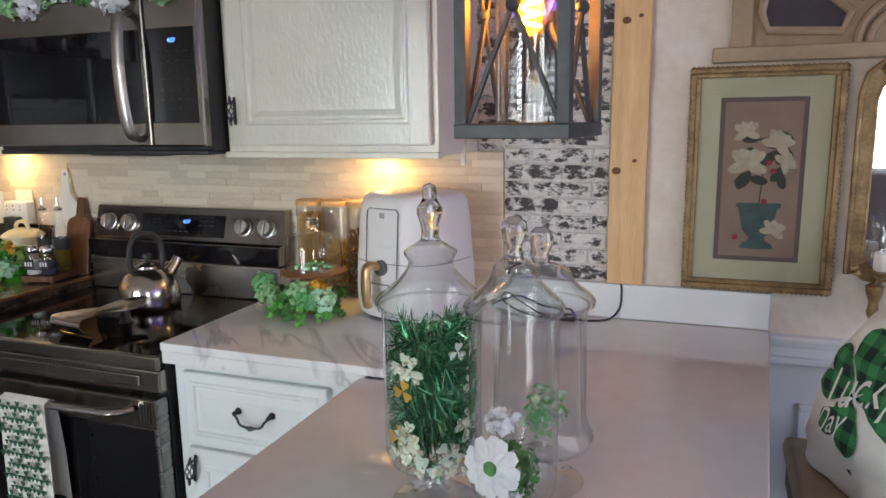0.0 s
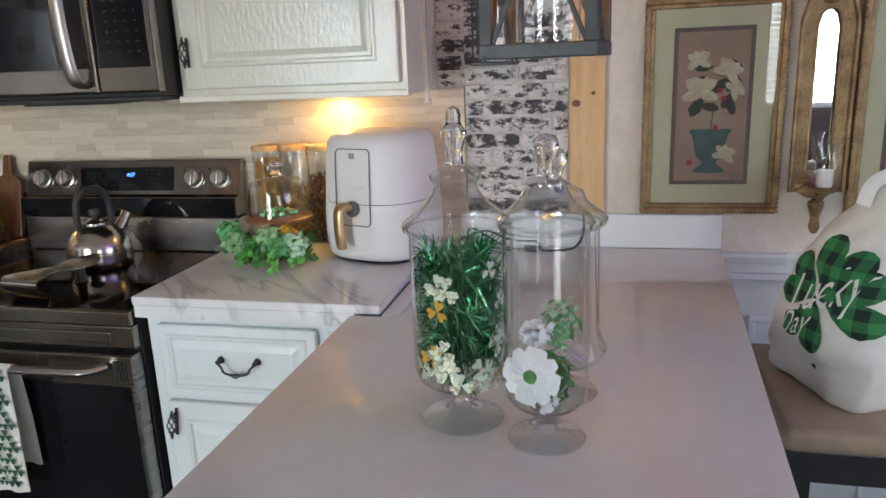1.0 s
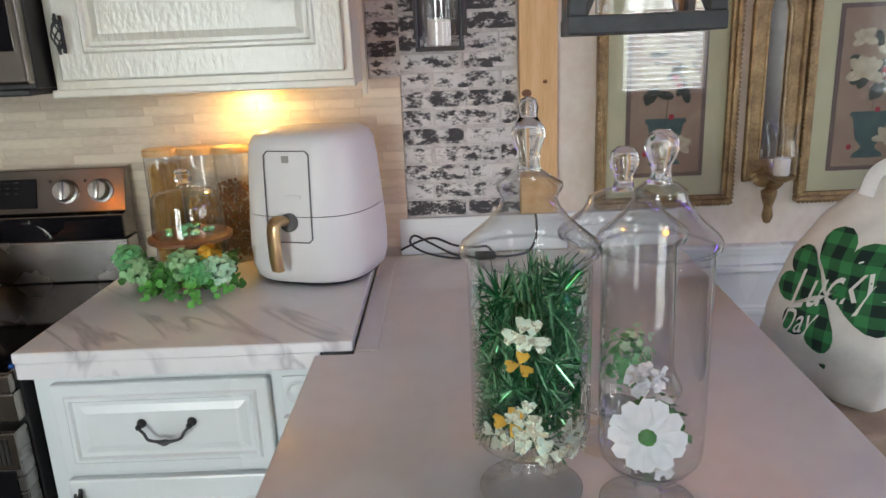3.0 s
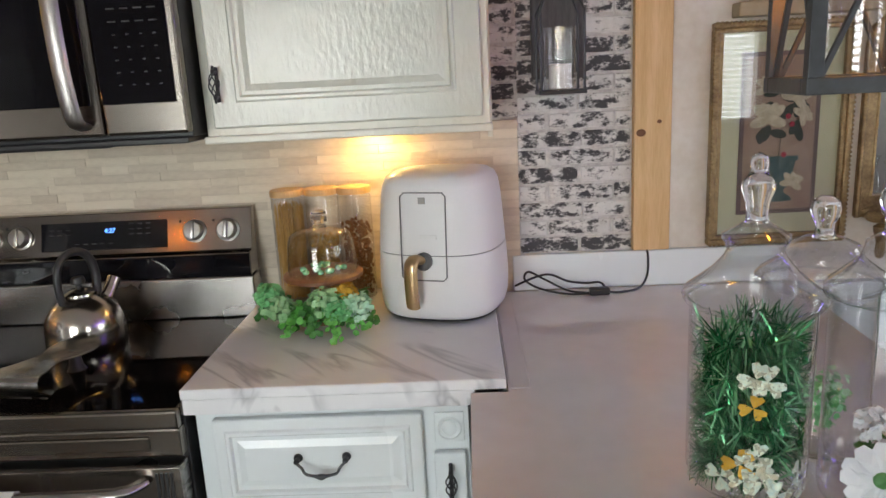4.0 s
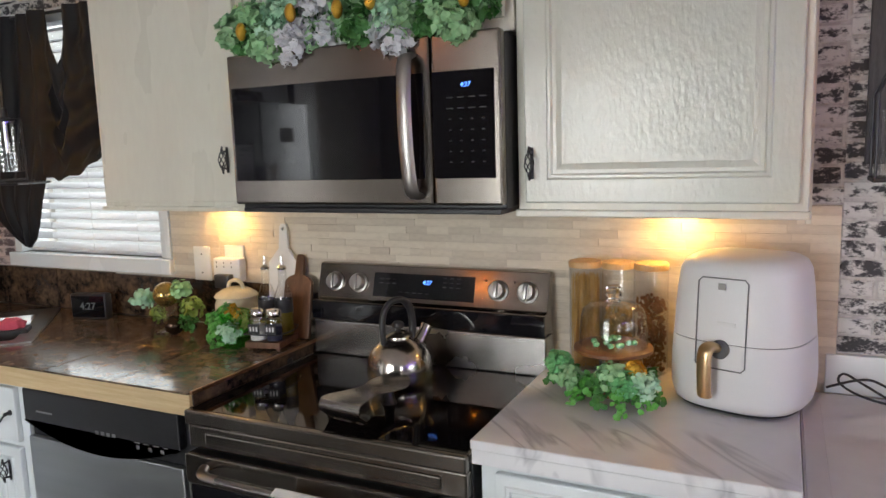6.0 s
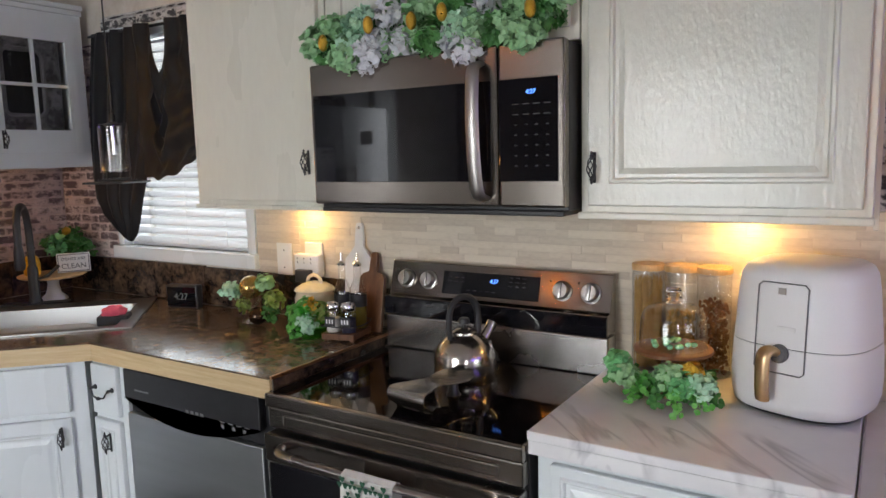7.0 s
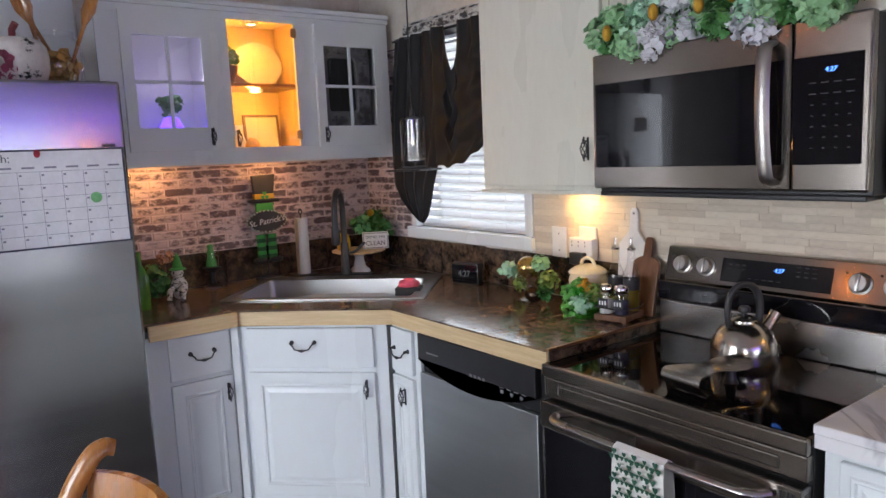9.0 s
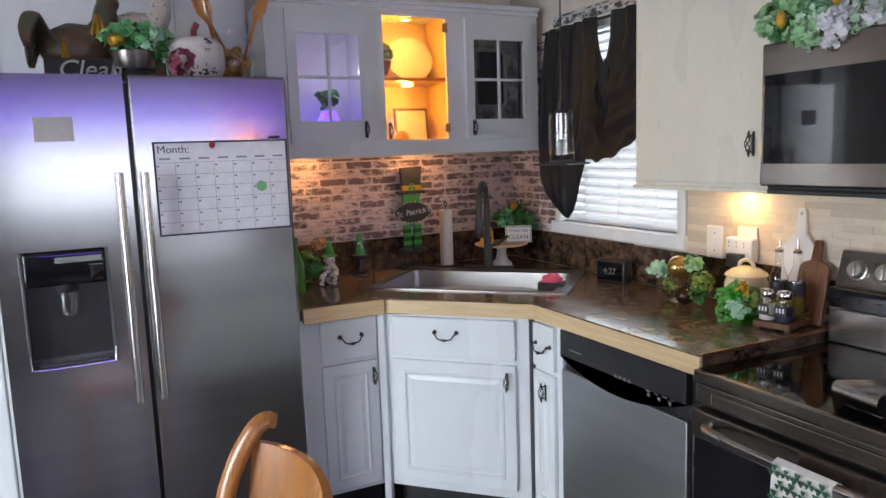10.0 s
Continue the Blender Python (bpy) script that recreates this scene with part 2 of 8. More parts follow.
def veined(name):
    """White marble with soft grey veins running aslant."""
    ma = mat(name, (0.80, 0.79, 0.80), 0.07, other=(0.70, 0.69, 0.71), grain=(3, 14), vary_rough=0.03)
    nt = ma.node_tree
    n, l = nt.nodes, nt.links
    bs = n["Principled BSDF"]
    base = bs.inputs["Base Color"].links[0].from_socket
    co, mp = n.new("ShaderNodeTexCoord"), n.new("ShaderNodeMapping")
    turn = n.new("ShaderNodeMapping")
    turn.inputs["Rotation"].default_value = (0.3, 0.2, radians(48))
    l.new(co.outputs["Object"], turn.inputs["Vector"])
    mp.inputs["Scale"].default_value = (1.0, 8.0, 3.0)
    l.new(turn.outputs["Vector"], mp.inputs["Vector"])
    t = n.new("ShaderNodeTexNoise")
    t.inputs["Scale"].default_value, t.inputs["Detail"].default_value, t.inputs["Distortion"].default_value = 1.5, 3.0, 0.6
    l.new(mp.outputs["Vector"], t.inputs["Vector"])
    a = n.new("ShaderNodeMath")
    a.operation = "SUBTRACT"
    a.inputs[1].default_value = 0.5
    l.new(t.outputs["Fac"], a.inputs[0])
    b = n.new("ShaderNodeMath")
    b.operation = "ABSOLUTE"
    l.new(a.outputs[0], b.inputs[0])
    r = n.new("ShaderNodeMapRange")
    r.inputs[1].default_value, r.inputs[2].default_value, r.inputs[3].default_value, r.inputs[4].default_value = 0.0, 0.06, 0.42, 0.0
    l.new(b.outputs[0], r.inputs[0])
    t2 = n.new("ShaderNodeTexNoise")
    t2.inputs["Scale"].default_value = 4.5
    l.new(co.outputs["Object"], t2.inputs["Vector"])
    r2 = n.new("ShaderNodeMapRange")
    r2.inputs[1].default_value, r2.inputs[2].default_value = 0.47, 0.6
    l.new(t2.outputs["Fac"], r2.inputs[0])
    mu = n.new("ShaderNodeMath")
    mu.operation = "MULTIPLY"
    l.new(r.outputs[0], mu.inputs[0])
    l.new(r2.outputs[0], mu.inputs[1])
    cm = n.new("ShaderNodeMix")
    cm.data_type = "RGBA"
    l.new(mu.outputs[0], cm.inputs[0])
    l.new(base, cm.inputs[6])
    cm.inputs[7].default_value = (0.12, 0.12, 0.16, 1)
    l.new(cm.outputs[2], bs.inputs["Base Color"])
    return ma


def blotched(name, light, dark, scale, low, high, rough=0.6, per_object=0.0, bump=0.4):
    """Two colours in sharp worn patches, shifted from piece to piece."""
    ma = mat(name, light, rough, other=[c * 0.8 for c in light], grain=(12, 70), bump=bump, bump_scale=140)
    nt = ma.node_tree
    n, l = nt.nodes, nt.links
    bs = n["Principled BSDF"]
    base = bs.inputs["Base Color"].links[0].from_socket
    co, info, add = n.new("ShaderNodeTexCoord"), n.new("ShaderNodeObjectInfo"), n.new("ShaderNodeVectorMath")
    sc = n.new("ShaderNodeMath")
    sc.operation = "MULTIPLY"
    sc.inputs[1].default_value = 37.0
    l.new(info.outputs["Random"], sc.inputs[0])
    l.new(co.outputs["Object"], add.inputs[0])
    l.new(sc.outputs[0], add.inputs[1])
    t = n.new("ShaderNodeTexNoise")
    t.inputs["Scale"].default_value, t.inputs["Detail"].default_value, t.inputs["Roughness"].default_value = scale, 7.0, 0.72
    l.new(add.outputs[0], t.inputs["Vector"])
    sh = n.new("ShaderNodeMath")
    sh.operation = "MULTIPLY_ADD"
    l.new(info.outputs["Random"], sh.inputs[0])
    sh.inputs[1].default_value = per_object
    l.new(t.outputs["Fac"], sh.inputs[2])
    r = n.new("ShaderNodeMapRange")
    r.inputs[1].default_value, r.inputs[2].default_value = low, high
    l.new(sh.outputs[0], r.inputs[0])
    cm = n.new("ShaderNodeMix")
    cm.data_type = "RGBA"
    l.new(r.outputs[0], cm.inputs[0])
    l.new(base, cm.inputs[6])
    cm.inputs[7].default_value = (*dark, 1)
    l.new(cm.outputs[2], bs.inputs["Base Color"])
    return ma


# the blue tint of this white carries the cool daylight
WHITE = mat("cool_lit_white_paint", (0.76, 0.80, 0.82), 0.26, other=(0.74, 0.775, 0.79), grain=(4, 40), bump=0.08, bump_scale=55, stretch=(1, 1, 0.3), vary_rough=0.06)
# same white with the wall cabinets' warm light mixed into the next two
WARMWHITE = mat("warm_lit_white_paint", (0.75, 0.73, 0.63), 0.28, other=(0.70, 0.67, 0.58), grain=(6, 60), bump=0.2, bump_scale=55, stretch=(1, 1, 0.3))
DOORW = mat("warm_lit_brushed_white", (0.68, 0.68, 0.60), 0.15, other=(0.64, 0.64, 0.56), grain=(5, 40), bump=0.75, bump_scale=100, stretch=(1, 1, 0.45), vary_rough=0.06)
PLASTER = mat("mottled_plaster", (0.72, 0.67, 0.61), 0.7, other=(0.60, 0.53, 0.45), grain=(9, 45), bump=0.25, bump_scale=60)
CEIL = mat("ceiling_paint", (0.74, 0.72, 0.70), 0.8, bump=0.2)
FLOORM = mat("dark_plank", (0.045, 0.038, 0.035), 0.4, other=(0.028, 0.024, 0.022), stretch=(1, 8, 1))
PINE = mat("knotty_pine", (0.72, 0.48, 0.25), 0.45, other=(0.58, 0.35, 0.15), grain=(9, 60), stretch=(6, 6, 0.5), bump=0.1)
PINEH = mat("raw_pine", (0.74, 0.57, 0.34), 0.5, other=(0.60, 0.42, 0.22), grain=(9, 60), stretch=(0.6, 0.6, 12), bump=0.15)
KNOT = mat("pine_knot", (0.16, 0.06, 0.02), 0.5)
STEEL = mat("brushed_steel", (0.29, 0.255, 0.225), 0.21, 1.0, other=(0.26, 0.23, 0.205), grain=(2, 200), stretch=(0.3, 0.3, 14), vary_rough=0.04)
STEELV = mat("brushed_steel_upright", (0.34, 0.335, 0.345), 0.18, 1.0, other=(0.41, 0.41, 0.42), grain=(1.2, 260), stretch=(0.3, 0.3, 14), vary_rough=0.04)
DARKSTEEL = mat("dark_steel", (0.26, 0.245, 0.235), 0.28, 1.0, grain=(4, 160), stretch=(0.3, 0.3, 12), vary_rough=0.04)
CHROME = mat("polished_metal", (0.72, 0.71, 0.70), 0.12, 1.0, grain=(4, 80))
BLACKGLASS = mat("black_glass", (0.006, 0.006, 0.008), 0.04, grain=(4, 20), vary_rough=0.02)
BLACK = mat("black_plastic", (0.015, 0.015, 0.017), 0.38, other=(0.025, 0.025, 0.028))
IRON = mat("dark_iron", (0.035, 0.035, 0.04), 0.45, 0.6, other=(0.06, 0.06, 0.065), bump=0.2)
GREYIRON = mat("grey_painted_iron", (0.075, 0.08, 0.085), 0.5, 0.3, other=(0.05, 0.052, 0.055), bump=0.15)
WHITEP = mat("white_plastic", (0.80, 0.79, 0.78), 0.32, other=(0.75, 0.74, 0.73))
SATINW = mat("satin_white_shell", (0.80, 0.79, 0.79), 0.42, other=(0.77, 0.76, 0.76), grain=(4, 300))
GOLD = mat("brushed_gold", (0.66, 0.46, 0.26), 0.3, 1.0, grain=(6, 90))
GILT = mat("aged_gilt", (0.36, 0.25, 0.12), 0.42, 0.55, other=(0.16, 0.10, 0.05), grain=(25, 140), bump=0.8, bump_scale=160)
MARBLE = veined("veined_marble")
PENTOP = mat("grey_white_laminate", (0.70, 0.67, 0.66), 0.04, other=(0.64, 0.60, 0.585), grain=(4, 24), bump=0.10, bump_scale=34, vary_rough=0.03)
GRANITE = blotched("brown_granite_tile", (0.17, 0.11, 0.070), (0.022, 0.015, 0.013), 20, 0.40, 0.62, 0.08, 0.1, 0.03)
# same granite made paler: window glare on the worktop put into the colour
GRANITEGLARE = blotched("brown_granite_with_glare", (0.30, 0.205, 0.135), (0.050, 0.035, 0.028), 26, 0.38, 0.64, 0.13, 0.1, 0.03)
GROUT = mat("dark_grout", (0.10, 0.08, 0.07), 0.7)
STONE = mat("split_stone", (0.72, 0.63, 0.51), 0.55, other=(0.52, 0.43, 0.34), grain=(9, 90), mix=0.8, bump=0.7, bump_scale=70, stretch=(0.5, 1, 2), per_object=1.1)
STONEBASE = mat("stone_mortar", (0.70, 0.61, 0.50), 0.8, bump=0.4)


def whitewashed(name, light, dark, scale, low, high, axes, spread, worn=0.5):
    """Bricks under worn whitewash: dark patches in the middle of each brick, pale ragged edges."""
    ma = blotched(name, light, dark, scale, low, high, 0.75, spread)
    nt = ma.node_tree
    n, l = nt.nodes, nt.links
    noise_in = [k for k in n if k.type == "TEX_NOISE" and abs(k.inputs["Roughness"].default_value - 0.72) < 0.01][0]
    mp = n.new("ShaderNodeMapping")
    mp.inputs["Scale"].default_value = (1, 1, 1.7)
    l.new(noise_in.inputs["Vector"].links[0].from_socket, mp.inputs["Vector"])
    l.new(mp.outputs["Vector"], noise_in.inputs["Vector"])
    noise_in.inputs["Detail"].default_value = 5.0
    gate = [k for k in n if k.type == "MAP_RANGE" and abs(k.inputs[1].default_value - low) < 1e-4][0]
    co, sep = n.new("ShaderNodeTexCoord"), n.new("ShaderNodeSeparateXYZ")
    l.new(co.outputs["Generated"], sep.inputs[0])
    edge = gate.inputs[0].links[0].from_socket
    for axis, power in zip(axes, (9.0, 5.0)):
        a, b, c, d = (n.new("ShaderNodeMath") for _ in range(4))
        a.operation, b.operation, c.operation, d.operation = "MULTIPLY_ADD", "ABSOLUTE", "POWER", "MULTIPLY_ADD"
        l.new(sep.outputs[axis], a.inputs[0])
        a.inputs[1].default_value, a.inputs[2].default_value = 2.0, -1.0
        l.new(a.outputs[0], b.inputs[0])
        l.new(b.outputs[0], c.inputs[0])
        c.inputs[1].default_value = power
        l.new(c.outputs[0], d.inputs[0])
        d.inputs[1].default_value = -worn * 0.5
        l.new(edge, d.inputs[2])
        edge = d.outputs[0]
    l.new(edge, gate.inputs[0])
    return ma


BRICKW = whitewashed("whitewashed_brick", (0.70, 0.68, 0.66), (0.050, 0.048, 0.053), 26, 0.50, 0.60, (0, 2), 0.12, 0.16)
BRICKR = whitewashed("worn_rose_brick", (0.76, 0.64, 0.62), (0.14, 0.105, 0.115), 20, 0.48, 0.64, (1, 2), 0.18, 0.26)
BRICKRX = whitewashed("worn_rose_brick_return", (0.76, 0.64, 0.62), (0.14, 0.105, 0.115), 20, 0.48, 0.64, (0, 2), 0.18, 0.26)
MORTAR = mat("pale_mortar", (0.68, 0.66, 0.64), 0.85, other=(0.40, 0.38, 0.37), grain=(30, 110), bump=0.6)
MORTARR = mat("rose_mortar", (0.74, 0.64, 0.62), 0.85, other=(0.58, 0.49, 0.48), grain=(30, 110), bump=0.6)
WALNUT = mat("walnut", (0.20, 0.09, 0.045), 0.42, other=(0.10, 0.045, 0.022), grain=(12, 70), stretch=(5, 5, 0.6))
MAPLE = mat("pale_maple", (0.74, 0.52, 0.22), 0.4, other=(0.62, 0.40, 0.15), grain=(8, 60), stretch=(4, 4, 0.7))
HONEY = mat("honey_oak", (0.42, 0.18, 0.05), 0.28, other=(0.27, 0.10, 0.025), grain=(12, 80), stretch=(4, 4, 0.7), coat=0.3)
TANCLOTH = mat("tan_leather", (0.40, 0.30, 0.22), 0.5, other=(0.34, 0.25, 0.18), bump=0.3)
CANVAS = mat("white_canvas", (0.78, 0.76, 0.72), 0.8, other=(0.70, 0.68, 0.64), bump=0.3, bump_scale=400)
BLACKCLOTH = mat("black_satin", (0.010, 0.010, 0.012), 0.55, other=(0.013, 0.013, 0.015), bump=0.5, bump_scale=45, sheen=0.05)
BLACKCLOTH.node_tree.nodes["Principled BSDF"].inputs["Specular IOR Level"].default_value = 0.22
LEAF = mat("green_leaf", (0.035, 0.16, 0.035), 0.5, other=(0.08, 0.26, 0.06), grain=(30, 120), mix=0.9)
MINT = mat("mint_petal", (0.11, 0.42, 0.15), 0.6, other=(0.26, 0.58, 0.28), grain=(20, 90), mix=0.9)
PALEMINT = mat("pale_mint_petal", (0.34, 0.64, 0.42), 0.6, other=(0.52, 0.74, 0.56), grain=(20, 90))
WHITEPETAL = mat("white_petal", (0.76, 0.76, 0.78), 0.65, other=(0.62, 0.64, 0.68), grain=(20, 90))
SOFTMINT = mat("soft_mint_petal", (0.26, 0.52, 0.25), 0.6, other=(0.40, 0.62, 0.36), grain=(20, 90), mix=0.9)
OLIVE = mat("yellow_green_leaf", (0.16, 0.26, 0.045), 0.5, other=(0.28, 0.36, 0.09), grain=(30, 120), mix=0.9)
LIME = mat("bright_green_leaf", (0.07, 0.34, 0.05), 0.45, other=(0.16, 0.46, 0.10), grain=(30, 120), mix=0.9)
GREENFOIL = mat("green_tinsel", (0.008, 0.20, 0.065), 0.20, 0.65, other=(0.025, 0.42, 0.14), grain=(60, 200), mix=0.9)
# a few strands go pale: the foil's sparkle put into the colour
_nt = GREENFOIL.node_tree
_gi, _gp, _gm = _nt.nodes.new("ShaderNodeNewGeometry"), _nt.nodes.new("ShaderNodeMath"), _nt.nodes.new("ShaderNodeMix")
_gp.operation, _gp.inputs[1].default_value, _gm.data_type = "POWER", 3.0, "RGBA"
_nt.links.new(_gi.outputs["Random Per Island"], _gp.inputs[0])
_nt.links.new(_gp.outputs[0], _gm.inputs[0])
_gm.inputs[6].default_value, _gm.inputs[7].default_value = (0.006, 0.16, 0.05, 1), (0.40, 0.90, 0.50, 1)
_nt.links.new(_gm.outputs[2], _nt.nodes["Principled BSDF"].inputs["Base Color"])
GOLDFOIL = mat("gold_glitter", (0.72, 0.42, 0.06), 0.3, 0.9, grain=(90, 300), bump=1.0, bump_scale=400)
SILVERFOIL = mat("pale_glitter", (0.76, 0.69, 0.46), 0.28, 0.6, other=(0.50, 0.70, 0.68), grain=(120, 400), mix=0.9, bump=1.0, bump_scale=500)
GLASS = thin_glass("clear_glass")
LIDGLASS = thin_glass("lid_glass", (0.92, 0.935, 0.935), 0.03, 1.7, 0.05)
JARGLASS = thin_glass("jar_glass", (0.96, 0.97, 0.97), 0.02, 1.4, 0.03)
PANE = thin_glass("window_pane", gloss=0.8)
DENSE = solid_glass("solid_glass")
BLUE = glow("blue_digits", (0.08, 0.26, 1.0), 3.2)
DIMTEXT = mat("grey_print", (0.12, 0.12, 0.125), 0.5)
INK = mat("dark_ink", (0.03, 0.03, 0.07), 0.6)
WAX = mat("white_wax", (0.80, 0.78, 0.75), 0.4)
RED = mat("red_petal", (0.35, 0.02, 0.04), 0.5)
PINK = mat("pink_sponge", (0.70, 0.10, 0.16), 0.8, bump=0.6)
YELLOW = mat("yellow_soap", (0.75, 0.42, 0.03), 0.3)
SLAT = mat("white_blind_slat", (0.82, 0.82, 0.83), 0.45, grain=(3, 40))
_nt = SLAT.node_tree
_tl, _mx = _nt.nodes.new("ShaderNodeBsdfTranslucent"), _nt.nodes.new("ShaderNodeMixShader")
_tl.inputs[0].default_value, _mx.inputs[0].default_value = (0.8, 0.8, 0.82, 1), 0.28
_nt.links.new(_nt.nodes["Principled BSDF"].outputs[0], _mx.inputs[1])
_nt.links.new(_tl.outputs[0], _mx.inputs[2])
_nt.links.new(_mx.outputs[0], _nt.nodes["Material Output"].inputs["Surface"])
DAYGLOW = glow("bright_outdoors", (0.90, 0.96, 1.0), 0.75)
# glow of the added east window
SIDEFILL = glow("side_fill_glow", (0.93, 0.97, 1.0), 0.9)
REARGLOW = glow("bright_window", (0.93, 0.97, 1.0), 3.5)
CREAM = mat("cream_glaze", (0.76, 0.68, 0.50), 0.2, other=(0.66, 0.58, 0.42))
PASTA = mat("dry_pasta", (0.62, 0.36, 0.08), 0.6, other=(0.40, 0.20, 0.04), grain=(60, 150), mix=0.9, bump=0.8)

# ---- the room ----
WX, EX, SY, TOP = -2.72, 3.50, -4.50, 2.34   # west wall, east wall, south wall, ceiling


def wall_with_holes(name, along, at, a0, a1, z0, z1, holes, thick, material, label):
    """A wall along x or y with openings right through it."""
    cuts_a = sorted({a0, a1, *[h[0] for h in holes], *[h[1] for h in holes]})
    cuts_z = sorted({z0, z1, *[h[2] for h in holes], *[h[3] for h in holes]})
    bm = bmesh.new()
    for p, q in zip(cuts_a, cuts_a[1:]):
        for r, s in zip(cuts_z, cuts_z[1:]):
            if any(h[0] <= p and q <= h[1] and h[2] <= r and s <= h[3] for h in holes):
                continue
            if along == "x":
                box(p, q, min(at, at + thick), max(at, at + thick), r, s, bm=bm)
            else:
                box(min(at, at + thick), max(at, at + thick), p, q, r, s, bm=bm)
    return solid(name, bm, material, label, "wall", "structure")


solid("floor", box(WX, EX, SY, 0, -0.1, 0), FLOORM, "dark brown wood plank floor", "floor", "structure")
solid("ceiling", box(WX - .15, EX + .15, SY - .15, .15, TOP, TOP + 0.1), CEIL, "shadowed pale painted ceiling", "ceiling", "structure")
WIN = (-2.26, -1.46, 1.13, 2.02)
wall_with_holes("wall_north", "x", 0.0, WX - .15, EX + .15, 0, TOP, [WIN], 0.15, PLASTER, "mottled cream wallpapered wall behind the stove")
wall_with_holes("wall_west", "y", WX, SY, 0, 0, TOP, [], -0.15, PLASTER, "cream wall behind the fridge and sink corner")
# both walls are unseen; dark colour stands for the dim room in reflections
wall_with_holes("wall_south", "x", SY, WX - .15, EX + .15, 0, TOP, [(-1.45, -0.05, 0.3, 2.1), (2.3, 3.1, 0.95, 2.1)], -0.15, mat("dim_room_tone", (0.27, 0.235, 0.205), 0.7, other=(0.23, 0.20, 0.175), grain=(4, 40)), "unseen wall toned dark for a dim room, with two bright windows")
wall_with_holes("wall_east", "y", EX, SY, 0, 0, TOP, [(-2.9, -0.5, 1.0, 1.75)], 0.15, mat("dark_wall_tone", (0.24, 0.215, 0.20), 0.6), "unseen wall toned dark for steel reflections, with an added window")

# trim on the north wall
solid("post_pine", box(0.973, 1.066, -0.026, 0, 0.984, TOP, 0.003), PINE, "knotty pine board upright on the wall", "trim", "structure")
post = bpy.data.objects["post_pine"]
for kx, kz, kr in ((0.990, 1.286, 0.012), (1.035, 1.312, 0.006), (1.005, 1.662, 0.011), (1.040, 1.672, 0.006), (1.02, 1.93, 0.010)):
    part("knot", lathe([(0, 0), (kr, 0), (kr * 0.6, 0.0012), (0, 0.0014)], 12, m=pose(kx, -0.0262, kz, 90, 0, 0) @ Matrix.Diagonal((1, 0.8, 1, 1))), KNOT, post)
solid("upstand_white", box(0.662, 1.378, -0.020, 0, 0.887, 0.982, 0.003), WHITE, "white painted upstand behind the peninsula", "trim", "structure")
rail = bmesh.new()
for a, b, y in ((0.805, 0.822, -0.030), (0.822, 0.850, -0.014), (0.850, 0.866, -0.026), (0.866, 0.878, -0.036)):
    box(1.381, EX, y, 0, a, b, 0.003, rail)
solid("chair_rail", rail, WHITE, "white moulded chair rail along the dining wall", "trim", "structure")
wains = box(1.381, EX, -0.008, 0, 0, 0.805)
for k in range(5):
    x = 1.46 + k * 0.42
    for b in ((x, x + .34, .68, .70), (x, x + .34, .12, .14), (x, x + .02, .14, .68), (x + .32, x + .34, .14, .68)):
        box(b[0], b[1], -0.020, -0.006, b[2], b[3], 0.004, wains)
solid("wainscot", wains, WHITE, "white panelled wainscot under the chair rail", "trim", "structure")

# window over the sink, with its casing, blind and bright yard outside
win = thing("window_1", (-1.86, 0, 1.1), "white framed kitchen window with a half-open blind", "window", "", "structure")
fr = bmesh.new()
for b in ((-2.29, -2.25, 1.13, 2.05), (-1.47, -1.425, 1.13, 2.05), (-2.29, -1.425, 2.01, 2.06)):
    box(b[0], b[1], -0.022, 0.10, b[2], b[3], 0.003, fr)
part("window_frame", fr, WHITE, win)
part("window_sill", box(-2.31, -1.415, -0.040, 0.10, 1.075, 1.13, 0.004), WHITE, win)
part("meeting_rail", box(-2.25, -1.47, 0.06, 0.09, 1.55, 1.59, 0.003), WHITE, win)
g = part("pane", box(-2.25, -1.47, 0.085, 0.089, 1.13, 2.01), PANE, win)
g.visible_shadow = False
for i in range(22):
    z = 1.155 + i * 0.040
    part("slat", merge(None, box(-2.245, -1.475, -0.022, 0.022, -0.0012, 0.0012, 0.001, seg=1), pose(0, 0.035, z, 30, 0, 0)), SLAT, win)
part("bottom_rail", box(-2.245, -1.475, 0.018, 0.052, 1.131, 1.146, 0.003), SLAT, win)
for x in (-2.1, -1.86, -1.62):
    part("ladder_cord", tube([(x, 0.012, 1.14), (x, 0.012, 2.0)], 0.0012, 5), SLAT, win)
tagged(part("backdrop_yard", box(-5.0, 1.0, 1.6, 1.62, -0.5, 4.0), DAYGLOW), "bright overcast yard beyond the kitchen window", "backdrop", "", "structure")


def rear_window(name, cx, cy, w, z0, z1, rz, label, light):
    """A far window with a white blind, seen in reflections."""
    t = thing(name, (cx, cy, z0), label, "window", "", "structure", rz, local=True)
    f = bmesh.new()
    for b in ((-w / 2, -w / 2 + .05, 0, z1 - z0), (w / 2 - .05, w / 2, 0, z1 - z0), (-w / 2, w / 2, 0, .05), (-w / 2, w / 2, z1 - z0 - .05, z1 - z0)):
        box(b[0], b[1], -0.02, 0.12, b[2], b[3], 0.003, f)
    part("window_frame", f, WHITE, t)
    for i in range(int((z1 - z0 - .1) / 0.045)):
        part("slat", merge(None, box(-w / 2 + .05, w / 2 - .05, -0.022, 0.022, -0.001, 0.001), pose(0, 0.04, 0.08 + i * 0.045, 24, 0, 0)), SLAT, t)
    p = part("pane", box(-w / 2 + .05, w / 2 - .05, 0.125, 0.129, 0.05, z1 - z0 - .05), light, t)
    p.visible_shadow = False


